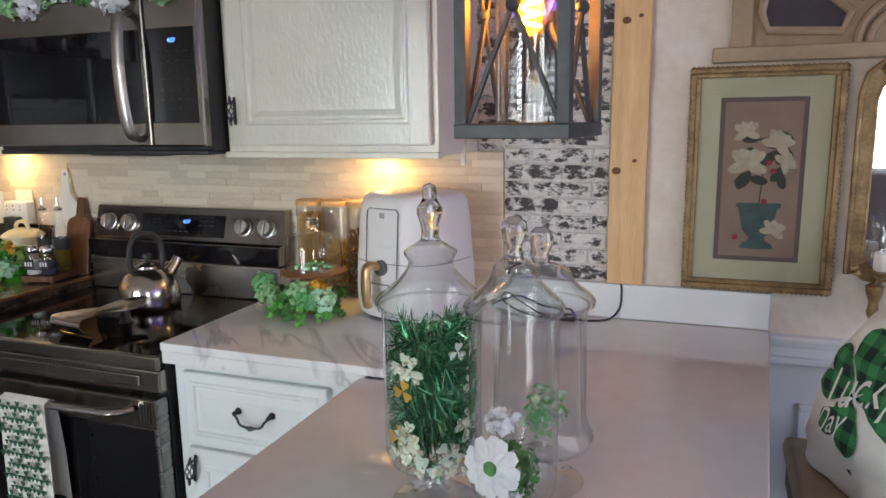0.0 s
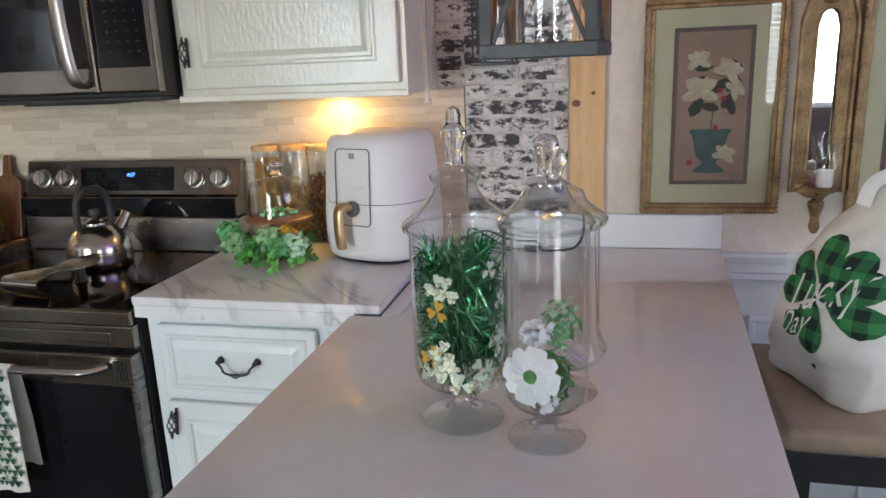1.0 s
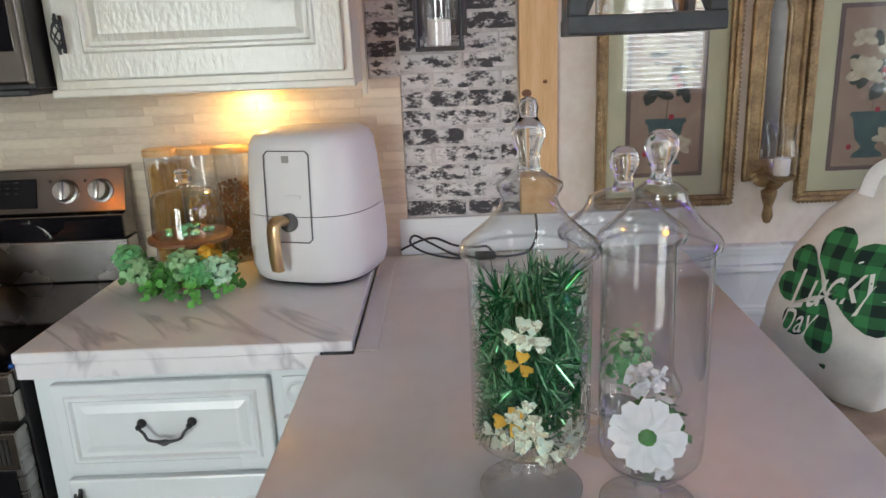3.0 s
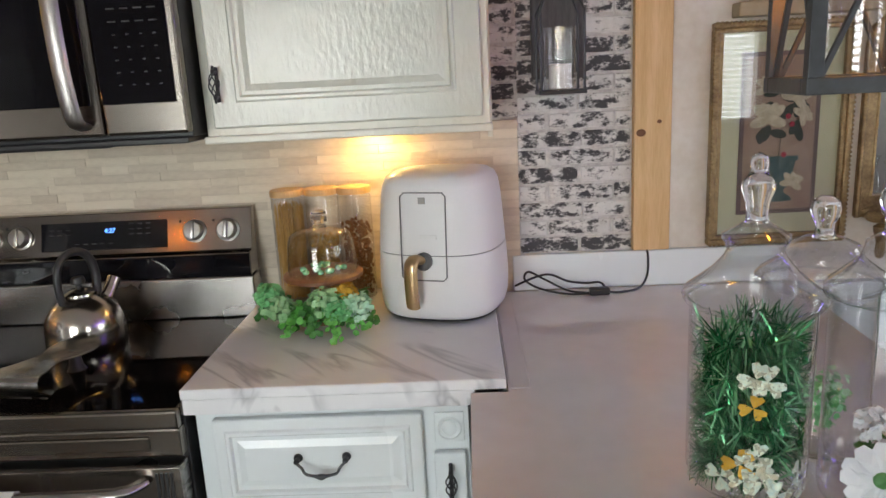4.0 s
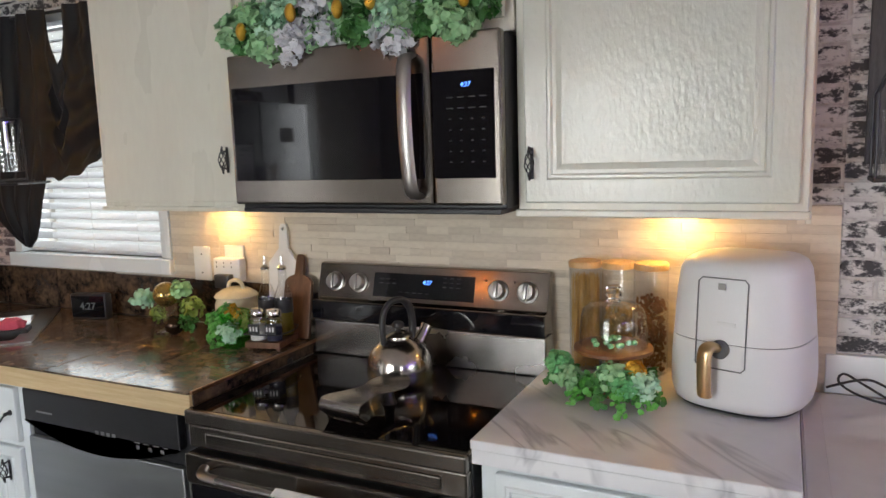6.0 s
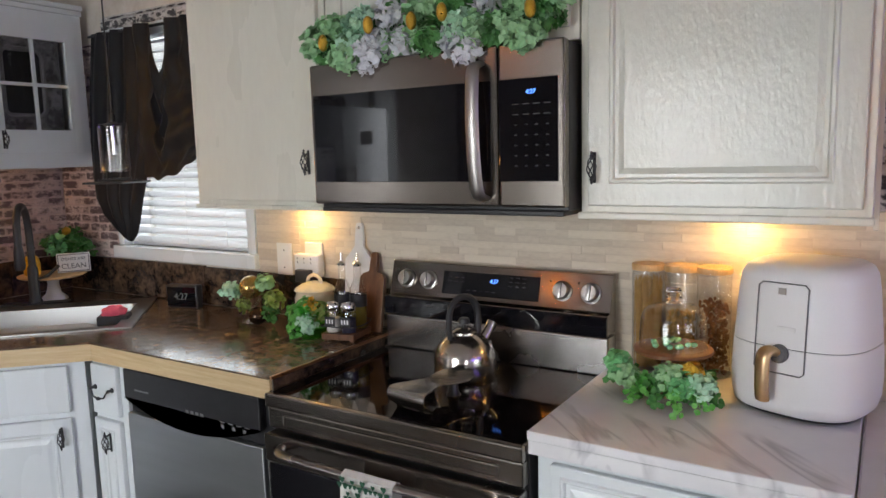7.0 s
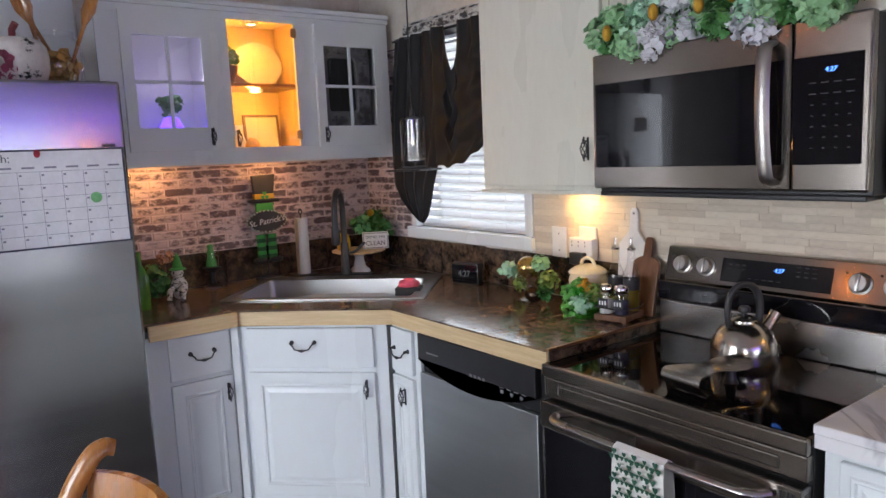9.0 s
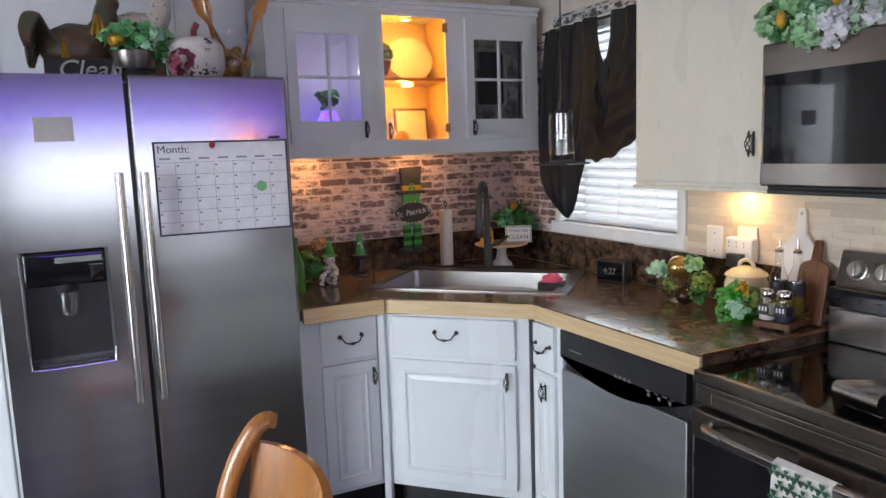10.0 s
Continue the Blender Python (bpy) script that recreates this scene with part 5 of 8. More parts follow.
# ---- on the marble counter ----
def squircle(w, d, n, z, p=3.6):
    out = []
    for i in range(n):
        a = 2 * math.pi * i / n
        c, s = math.cos(a), math.sin(a)
        out.append((w * math.copysign(abs(c) ** (2 / p), c), d * math.copysign(abs(s) ** (2 / p), s), z))
    return out


def loft(rings, cap=True):
    bm = bmesh.new()
    vs = [[bm.verts.new(p) for p in r] for r in rings]
    n = len(vs[0])
    for a, b in zip(vs, vs[1:]):
        for i in range(n):
            bm.faces.new((a[i], a[(i + 1) % n], b[(i + 1) % n], b[i]))
    if cap:
        bm.faces.new(vs[0][::-1])
        bm.faces.new(vs[-1])
    bmesh.ops.recalc_face_normals(bm, faces=bm.faces)
    return bm


af = thing("air_fryer", (0.490, -0.195, 0.909), "white egg-shaped air fryer with a gold handle", "air fryer", "", "", -17, local=True)
part("base", loft([squircle(0.115, 0.112, 48, 0.0, 2.9), squircle(0.124, 0.121, 48, 0.004, 2.9), squircle(0.128, 0.125, 48, 0.014, 2.9)]), BLACK, af, "", True)
lower = [squircle(w * 0.925, w * 0.91, 56, z, 2.9) for w, z in ((0.138, 0.010), (0.146, 0.016), (0.153, 0.040), (0.155, 0.080), (0.153, 0.130), (0.151, 0.157))]
part("basket", loft(lower), SATINW, af, "white lower basket", True)
upper = [squircle(w * 0.925, w * 0.91, 56, z, 2.9) for w, z in ((0.1505, 0.159), (0.147, 0.210), (0.142, 0.270), (0.137, 0.305), (0.128, 0.322), (0.112, 0.331), (0.06, 0.3345))]
part("shell", loft(upper), SATINW, af, "", True)
part("gap", loft([squircle(0.1375, 0.1345, 48, 0.154, 2.9), squircle(0.1375, 0.1345, 48, 0.162, 2.9)]), BLACK, af)


def fryer_front(z):
    """How far the front of the shell stands out at a height."""
    pts = ((0.040, 0.153), (0.080, 0.155), (0.157, 0.151), (0.210, 0.147), (0.270, 0.142), (0.305, 0.137))
    for (z0, w0), (z1, w1) in zip(pts, pts[1:]):
        if z <= z1:
            return -0.91 * (w0 + (w1 - w0) * (z - z0) / (z1 - z0))
    return -0.91 * 0.137


ow = [(-0.052, 0.112), (-0.044, 0.104), (0.044, 0.104), (0.052, 0.112), (0.052, 0.288), (0.044, 0.296), (-0.044, 0.296), (-0.052, 0.288)]
loop = []
for (x0, z0), (x1, z1) in zip(ow, ow[1:] + ow[:1]):
    k = max(1, int(math.hypot(x1 - x0, z1 - z0) / 0.02))
    loop += [(x0 + (x1 - x0) * i / k, fryer_front(z0 + (z1 - z0) * i / k) - 0.0012, z0 + (z1 - z0) * i / k) for i in range(k)]
part("panel_outline", tube(loop + [loop[0]], 0.0015, 6), mat("grey_outline", (0.16, 0.16, 0.165), 0.4), af)
part("hub", lathe([(0, 0), (0.020, 0), (0.020, 0.010), (0.016, 0.014), (0, 0.014)], 24, m=pose(0.000, fryer_front(0.145) + 0.002, 0.147, 90, 0, 0)), mat("grey_hub", (0.12, 0.12, 0.125), 0.4), af, "", True)
hg = smooth_line([(-0.008, -0.149, 0.152), (-0.012, -0.167, 0.156), (-0.016, -0.178, 0.145), (-0.017, -0.180, 0.11), (-0.017, -0.178, 0.070), (-0.017, -0.174, 0.052)], 6)
part("handle", tube(hg, 0.0170, 16, flat=0.65), GOLD, af, "brushed gold handle", True)
part("emblem", box(-0.010, 0.006, fryer_front(0.278) - .0022, fryer_front(0.278) - .0006, 0.272, 0.286, 0.0005), mat("grey_emblem", (0.35, 0.33, 0.31), 0.4), af)
part("sticker", box(-0.008, 0.030, fryer_front(0.20) - .0018, fryer_front(0.20) - .0004, 0.196, 0.205, 0.0004), WHITEP, af)

for i, (x, y) in enumerate(((0.098, -0.072), (0.183, -0.068), (0.266, -0.070))):
    cn = thing("canister", (x, y, 0.909), ("tall glass canister of spaghetti with a bamboo lid", "tall glass canister of pasta with a bamboo lid", "tall glass canister of brown cereal with a bamboo lid")[i], "canister", "glass canisters", "", local=True)
    part("jar", lathe([(0, 0.001), (0.040, 0.001), (0.0415, 0.004), (0.0415, 0.268), (0.040, 0.268)], 40), GLASS, cn, "", True)
    part("lid", lathe([(0, 0.268), (0.0425, 0.268), (0.043, 0.272), (0.043, 0.281), (0.041, 0.284), (0, 0.284)], 40), PINE, cn, "bamboo lid", True)
    rng = random.Random(20 + i)
    fill = bmesh.new()
    top = (0.245, 0.16, 0.20)[i]
    if i == 0:
        for k in range(170):
            a, r = rng.uniform(0, 6.283), 0.037 * math.sqrt(rng.random())
            tube([(r * math.cos(a), r * math.sin(a), 0.007), (r * math.cos(a + .12), r * math.sin(a + .12), top * rng.uniform(.96, 1.02))], 0.0011, 4, fill)
    else:
        for k in range(420):
            a, r = rng.uniform(0, 6.283), 0.036 * math.sqrt(rng.random())
            ball(0.0042, (r * math.cos(a), r * math.sin(a), rng.uniform(0.010, top)), (1, 0.7, 1.3), fill, 1)
    part("contents", fill, PASTA if i < 2 else mat("brown_cereal", (0.30, 0.13, 0.04), 0.7, other=(0.18, 0.07, 0.02)), cn)["kind"] = "stuff"

DKOAK = mat("dark_oak", (0.24, 0.10, 0.04), 0.4, other=(0.15, 0.06, 0.025), grain=(14, 80), stretch=(6, 1, 1))
ck = thing("cake_stand", (0.211, -0.255, 0.909), "small wooden cake stand under a clear glass dome", "cake stand", "", "", local=True)
part("pedestal", lathe([(0, 0), (0.050, 0), (0.050, 0.008), (0.022, 0.016), (0.014, 0.040), (0.014, 0.080), (0.030, 0.100), (0, 0.100)], 32), DKOAK, ck, "", True)
part("plate", lathe([(0, 0.100), (0.078, 0.100), (0.091, 0.105), (0.091, 0.112), (0.087, 0.115), (0, 0.115)], 48), DKOAK, ck, "turned wooden plate", True)
dome = [(0.077, 0.1155), (0.079, 0.118), (0.078, 0.150), (0.075, 0.185), (0.069, 0.203), (0.057, 0.213), (0.034, 0.218), (0.013, 0.220)]
part("dome", lathe(dome, 48), GLASS, ck, "clear glass dome", True)
part("knob", lathe([(0, 0.218), (0.018, 0.220), (0.012, 0.227), (0.019, 0.235), (0.019, 0.241), (0.013, 0.246), (0.018, 0.252), (0.014, 0.258), (0, 0.260)], 24), DENSE, ck, "", True)
rng = random.Random(3)
for k in range(14):
    a, r = rng.uniform(0, 6.283), 0.052 * math.sqrt(rng.random())
    solid("green_bead", ball(0.0085, (0.211 + r * math.cos(a), -0.255 + r * math.sin(a), 1.0325 + (0.008 if r < .02 else 0)), (1, 1, 0.8), sub=2), GREENFOIL, "shiny green bead on the cake stand", "bead", smooth=True)["group"] = "beads under the dome"

wr = thing("candle_wreath", (0.205, -0.290, 0.909), "green silk eucalyptus and hydrangea wreath round the cake stand", "wreath")
for k in range(9):
    a = math.radians(165 + k * 24)
    cx, cy = 0.195 + 0.100 * math.cos(a), -0.270 + 0.075 * math.sin(a)
    part("sprig", foliage(30, (0.032, 0.026, 0.026), 0.018, "round", 0.5, 40 + k, None, (cx, cy, 0.938 + 0.012 * (k % 3)), 0.2), (LEAF, LIME, LEAF)[k % 3], wr)
# eucalyptus stems that trail forward over the counter, with round leaves in pairs
rng = random.Random(31)
for k, (x0, y0, x1, y1) in enumerate(((0.225, -0.345, 0.262, -0.415), (0.200, -0.335, 0.205, -0.395), (0.255, -0.340, 0.305, -0.385), (0.130, -0.315, 0.075, -0.275), (0.165, -0.330, 0.150, -0.375), (0.275, -0.330, 0.330, -0.335))):
    line = smooth_line([(x0, y0, 0.972), ((x0 + x1) / 2, (y0 + y1) / 2, 0.962), (x1, y1, 0.926)], 6)
    bm = tube(line, 0.0016, 5)
    for p in line[1:]:
        for _ in range(3):
            q = p + Vector((rng.uniform(-.014, .014), rng.uniform(-.010, .006), rng.uniform(-.012, .010)))
            leaf_at(bm, q, rng.uniform(0.012, 0.019), (rng.uniform(-.5, .5), -0.7 + rng.uniform(-.3, .3), rng.uniform(0.2, 1.0)), "round", 0.15, rng.uniform(0, 6.28))
    part("eucalyptus_stem", bm, LEAF if k % 2 else LIME, wr)
for k, (x, y, z, m_) in enumerate(((0.105, -0.335, 0.995, MINT), (0.128, -0.352, 0.972, SOFTMINT), (0.232, -0.375, 0.990, SOFTMINT), (0.262, -0.380, 0.976, MINT), (0.303, -0.370, 0.976, PALEMINT))):
    part("hydrangea", foliage(190, (0.032, 0.026, 0.028), 0.014, "round", 0.5, 60 + k, None, (x, y, z), 0.6), m_, wr)
part("gold_rose", foliage(40, (0.019, 0.017, 0.015), 0.018, "round", 0.5, 71, None, (0.278, -0.350, 1.004), 0.5), GOLDFOIL, wr, "gold glitter rose")

# ---- on the stove ----
KSTEEL = mat("satin_kettle_steel", (0.56, 0.52, 0.48), 0.20, 1.0, other=(0.50, 0.46, 0.42), grain=(3, 160), stretch=(1, 1, 8), vary_rough=0.05)
kt = thing("kettle", (-0.362, -0.262, 0.873), "brushed steel whistling kettle with a black handle", "kettle", "", "", 63, local=True)
part("body", lathe([(0, 0), (0.084, 0), (0.0875, 0.004), (0.0885, 0.020), (0.0885, 0.040), (0.0865, 0.058), (0.082, 0.075), (0.074, 0.091), (0.062, 0.105), (0.048, 0.115), (0.037, 0.120), (0.036, 0.122), (0, 0.122)], 64), KSTEEL, kt, "", True)
lid = part("lid", lathe([(0.037, 0.123), (0.036, 0.128), (0.020, 0.137), (0.008, 0.139), (0, 0.139)], 40), KSTEEL, kt, "", True)
part("knob", lathe([(0, 0.138), (0.006, 0.139), (0.007, 0.146), (0.015, 0.150), (0.016, 0.158), (0.012, 0.165), (0, 0.167)], 24), BLACK, lid, "", True)
part("spout", tube([(0.050, 0, 0.082), (0.076, 0, 0.110), (0.090, 0, 0.130)], 0.018, 16, radii=[0.021, 0.017, 0.015]), KSTEEL, kt, "", True)
part("whistle", tube([(0.087, 0, 0.126), (0.096, 0, 0.140)], 0.0165, 16), KSTEEL, kt, "", True)
part("handle", tube(smooth_line([(-0.046, 0, 0.110), (-0.050, 0, 0.150), (-0.043, 0, 0.196), (-0.018, 0, 0.222), (0.018, 0, 0.221), (0.041, 0, 0.194), (0.047, 0, 0.150), (0.042, 0, 0.110)], 6), 0.0105, 12, flat=0.8), BLACK, kt, "black arched handle", True)

sp = thing("spoon_rest", (-0.325, -0.50, 0.873), "stainless steel spoon rest with a folded front edge", "spoon rest")
path = [(-0.333, -0.585, 0.058), (-0.333, -0.560, 0.056), (-0.328, -0.530, 0.044), (-0.322, -0.500, 0.036), (-0.314, -0.460, 0.042), (-0.308, -0.425, 0.054), (-0.304, -0.395, 0.050), (-0.302, -0.375, 0.034), (-0.301, -0.362, 0.012)]
bm = bmesh.new()
rows_ = []
for i, (x, y, w) in enumerate(path):
    z = 0.932 - 0.010 * math.sin(math.pi * i / 8) * (1 if i > 3 else 0.4)
    rows_.append([bm.verts.new((x + s * w, y + 0.12 * s * w * -1, z - 0.004 * (1 - s * s))) for s in (-1, -0.5, 0, 0.5, 1)])
fold = []
for a in range(1, 6):
    th = a * math.pi / 6
    fold.append([bm.verts.new((-0.333 + s * 0.058, -0.585 - 0.016 * math.sin(th) - 0.12 * s * 0.058, 0.932 - 0.018 * (1 - math.cos(th)))) for s in (-1, -0.5, 0, 0.5, 1)])
fold.append([bm.verts.new((-0.333 + s * 0.056, -0.560 - 0.12 * s * 0.056, 0.8745)) for s in (-1, -0.5, 0, 0.5, 1)])
rows_ = fold[::-1] + rows_
for a, b in zip(rows_, rows_[1:]):
    for i in range(4):
        bm.faces.new((a[i], a[i + 1], b[i + 1], b[i]))
bmesh.ops.recalc_face_normals(bm, faces=bm.faces)
bmesh.ops.solidify(bm, geom=list(bm.faces), thickness=0.003)
part("tray", bm, KSTEEL, sp, "", True)
# added prop; its black stands in for the dark under the tray
part("rear_foot", lathe([(0, 0), (0.020, 0), (0.014, 0.01), (0.010, 0.046), (0, 0.046)], 20, m=pose(-0.306, -0.42, 0.873)), BLACK, sp, "", True)

# dish towel over the oven handle
tw = bmesh.new()
nx, side = 14, [(-0.668, 0.470), (-0.672, 0.60), (-0.682, 0.70), (-0.690, 0.748), (-0.705, 0.7555), (-0.7225, 0.748), (-0.7245, 0.70), (-0.725, 0.60), (-0.727, 0.50), (-0.727, 0.425)]
grid = []
for j, (y, z) in enumerate(side):
    row = []
    for i in range(nx + 1):
        u = i / nx
        fold_ = 0.004 * math.sin(u * 15 + j * 0.25) * min(1, abs(z - 0.75) / 0.12)
        row.append(tw.verts.new((-0.440 + 0.150 * u - (0.006 * (0.75 - z)), y - fold_, z)))
    grid.append(row)
for a, b in zip(grid, grid[1:]):
    for i in range(nx):
        tw.faces.new((a[i], a[i + 1], b[i + 1], b[i]))
bmesh.ops.recalc_face_normals(tw, faces=tw.faces)
bmesh.ops.solidify(tw, geom=list(tw.faces), thickness=0.002)
dt = thing("dish_towel", (-0.365, -0.70, 0.42), "white dish towel printed with green shamrocks on the oven handle", "towel")
part("cloth", tw, CANVAS, dt, "", True)
rng = random.Random(11)
pr = bmesh.new()
for i in range(5):
    for j in range(10):
        x, z = -0.426 + i * 0.030 + (0.015 if j % 2 else 0), 0.735 - j * 0.0310
        if x > -0.298:
            continue
        yy = -0.7290 - 0.0045
        big = (i + j) % 2 == 0
        m = Matrix.Translation((x, yy, z)) @ Vector((0, -1, 0)).to_track_quat("Z", "Y").to_matrix().to_4x4() @ pose(0, 0, 0, 0, 0, rng.uniform(-40, 40))
        shamrock(pr, m, 0.0165 if big else 0.0125)
part("shamrock_print", pr, mat("green_print", (0.012, 0.075, 0.040), 0.8), dt)["kind"] = "stuff"

# ---- on the dining wall ----
def rect_frame(x0, x1, z0, z1, w, y0, y1, bevel=0.002):
    bm = bmesh.new()
    for b in ((x0, x1, z0, z0 + w), (x0, x1, z1 - w, z1), (x0, x0 + w, z0 + w, z1 - w), (x1 - w, x1, z0 + w, z1 - w)):
        box(b[0], b[1], y0, y1, b[2], b[3], bevel, bm)
    return bm


def disc(cx, cz, rx, rz, y, turn=0, n=18):
    bm = bmesh.new()
    vs = []
    for i in range(n):
        a = 2 * math.pi * i / n
        px, pz = rx * math.cos(a), rz * math.sin(a)
        c, s = math.cos(turn), math.sin(turn)
        vs.append(bm.verts.new((cx + px * c - pz * s, y, cz + px * s + pz * c)))
    bm.faces.new(vs)
    return bm


MATB = mat("sage_mat_board", (0.56, 0.55, 0.38), 0.8, other=(0.50, 0.49, 0.33))
UMBER = mat("print_background", (0.27, 0.18, 0.14), 0.7, other=(0.36, 0.27, 0.19), grain=(8, 40), mix=0.9)
MAUVE = mat("print_border", (0.16, 0.115, 0.105), 0.7)
TEAL = mat("painted_urn", (0.04, 0.085, 0.09), 0.7, other=(0.085, 0.14, 0.13), grain=(40, 150))
IVORY = mat("painted_petal", (0.60, 0.54, 0.40), 0.7, other=(0.34, 0.28, 0.18), grain=(45, 120), mix=0.8)
DKLEAF = mat("painted_leaf", (0.045, 0.055, 0.04), 0.7)
PGLASS = thin_glass("picture_glass", gloss=0.9, front=0.04)


def flower_print(x0, x1, z0, z1, seed, label):
    """A gilt-framed botanical print behind glass."""
    t = thing("framed_print", ((x0 + x1) / 2, -0.012, z0), label, "picture", "framed flower prints")
    fr = rect_frame(x0, x1, z0, z1, 0.016, -0.030, -0.001, 0.005)
    merge(fr, rect_frame(x0 + .014, x1 - .014, z0 + .014, z1 - .014, 0.012, -0.024, -0.001, 0.003))
    part("frame", fr, GILT, t)
    bd = bmesh.new()
    n = int((z1 - z0) / 0.011)
    for i in range(n):
        for x in (x0 + .002, x1 - .002):
            ball(0.0042, (x, -0.029, z0 + .006 + i * 0.011), (1, .8, 1), bd, 1)
    for i in range(int((x1 - x0) / 0.011)):
        for z in (z0 + .002, z1 - .002):
            ball(0.0042, (x0 + .006 + i * .011, -0.029, z), (1, .8, 1), bd, 1)
    part("beading", bd, GILT, t)["kind"] = "stuff"
    part("mat_board", box(x0 + .024, x1 - .024, -0.012, -0.004, z0 + .024, z1 - .024), MATB, t)
    a0, a1, b0, b1 = x0 + .074, x1 - .076, z0 + .076, z1 - .073
    part("print_border", box(a0, a1, -0.0135, -0.012, b0, b1), MAUVE, t)
    part("print_field", box(a0 + .011, a1 - .011, -0.0145, -0.0135, b0 + .011, b1 - .011), UMBER, t)
    cx, y = (a0 + a1) / 2, -0.0156
    rng = random.Random(seed)
    urn = bmesh.new()
    pts = [(0.0, 0.030), (0.040, 0.032), (0.036, 0.042), (0.020, 0.052), (0.018, 0.060), (0.034, 0.078), (0.040, 0.110), (0.044, 0.132), (0.052, 0.136), (0.050, 0.146)]
    pts = [(cx + x, y, b0 + z) for x, z in pts] + [(cx - x, y, b0 + z) for x, z in pts[::-1]]
    urn.faces.new([urn.verts.new(p) for p in pts])
    part("painted_urn", urn, TEAL, t)
    lv = bmesh.new()
    for k in range(16):
        merge(lv, disc(cx + rng.uniform(-.062, .062), b0 + rng.uniform(.19, .33), 0.022, 0.011, y - .0006 - .00012 * k, rng.uniform(0, 3.1), 10))
    tube([(cx, y, b0 + .13), (cx + .006, y, b0 + .21), (cx - .004, y, b0 + .26)], 0.0022, 5, lv, 0.1)
    part("painted_leaves", lv, DKLEAF, t)
    for fx, fz, s, lean in ((-0.030, 0.240, 1.25, 0.0), (0.034, 0.290, 1.0, -0.5), (-0.036, 0.318, 0.85, 0.1), (0.052, 0.246, 0.75, -1.0), (0.036, 0.078, 0.8, -0.4)):
        bm = bmesh.new()
        for k, a in enumerate((2.5, 0.65, 3.5, -0.35, 2.0, 1.15, 1.57)):
            a += lean + rng.uniform(-.12, .12)
            reach = (0.019, 0.019, 0.017, 0.017, 0.014, 0.014, 0.010)[k] * s
            merge(bm, disc(cx + fx + reach * math.cos(a), b0 + fz + reach * math.sin(a), 0.0205 * s, 0.0105 * s, y - .0032 - .00025 * k, a, 14))
        part("painted_magnolia", bm, IVORY, t)
    for fx, fz in ((0.018, 0.245), (0.028, 0.225), (0.012, 0.150), (-0.05, 0.06)):
        part("painted_berry", disc(cx + fx, b0 + fz, 0.007, 0.007, y - .0052), RED, t)
    g = part("glass", box(x0 + .024, x1 - .024, -0.0235, -0.0222, z0 + .024, z1 - .024), PGLASS, t)
    return t


flower_print(1.163, 1.509, 0.988, 1.540, 4, "gilt-framed magnolia print with a sage mat")
flower_print(1.672, 2.018, 0.986, 1.538, 9, "gilt-framed magnolia print beside the mirrored sconce")

sc = thing("wall_sconce", (1.600, 0, 0.935), "aged gold mirrored wall sconce with a hurricane candle", "sconce")
fr = bmesh.new()
outer = [(-0.062, 1.045), (-0.062, 1.470), (-0.050, 1.515), (-0.022, 1.540), (0.022, 1.540), (0.050, 1.515), (0.062, 1.470), (0.062, 1.045)]
inner = [(-0.030, 1.10), (-0.030, 1.455), (-0.022, 1.485), (-0.010, 1.498), (0.010, 1.498), (0.022, 1.485), (0.030, 1.455), (0.030, 1.10)]
fr = merge(None, plate_with_hole([(1.600 + x, z) for x, z in outer], [(1.600 + x, z) for x, z in inner], 0.001, 0.022), Matrix(((1, 0, 0, 0), (0, 0, -1, 0), (0, 1, 0, 0), (0, 0, 0, 1))))
part("back_plate", fr, GILT, sc)
part("rim", tube([(1.600 + x, -0.022, z) for x, z in outer], 0.007, 8), GILT, sc, "", True)
part("inner_rim", tube([(1.600 + x, -0.021, z) for x, z in inner], 0.004, 8), GILT, sc, "", True)
part("mirror", merge(None, prism([(x + 1.600, z) for x, z in inner], 0.002, 0.008), Matrix(((1, 0, 0, 0), (0, 0, -1, 0), (0, 1, 0, 0), (0, 0, 0, 1)))), mat("mirror_silver", (0.86, 0.87, 0.88), 0.03, 1.0, vary_rough=0.01), sc, "narrow mirror")
part("crest", ball(0.020, (1.600, -0.024, 1.525), (1.3, 0.5, 0.9), sub=3, rough=0.3), GILT, sc, "", True)
part("lower_scroll", ball(0.030, (1.600, -0.026, 1.055), (1.6, 0.5, 0.8), sub=3, rough=0.4), GILT, sc, "", True)
part("finial", lathe([(0, 0), (0.008, 0.004), (0.014, 0.020), (0.010, 0.045), (0.018, 0.070), (0.020, 0.085), (0, 0.10)], 18, m=pose(1.600, -0.030, 0.935)), GILT, sc, "", True)
part("arm", tube(smooth_line([(1.600, -0.02, 1.05), (1.600, -0.055, 1.035), (1.600, -0.085, 1.050)], 5), 0.008, 10), GILT, sc, "", True)
part("cup", lathe([(0, 0), (0.012, 0.002), (0.030, 0.012), (0.033, 0.018), (0, 0.018)], 24, m=pose(1.600, -0.085, 1.050)), GILT, sc, "", True)
hur = [(0.020, 0.019), (0.032, 0.035), (0.038, 0.055), (0.034, 0.080), (0.027, 0.105), (0.030, 0.130), (0.036, 0.142)]
part("hurricane_glass", lathe(hur, 36, m=pose(1.600, -0.085, 1.050)), GLASS, sc, "", True)
part("candle", lathe(rod(0.019, 0.0185, 0.062, bevel=0.003), 24, m=pose(1.600, -0.085, 1.050)), WAX, sc, "white candle stub", True)

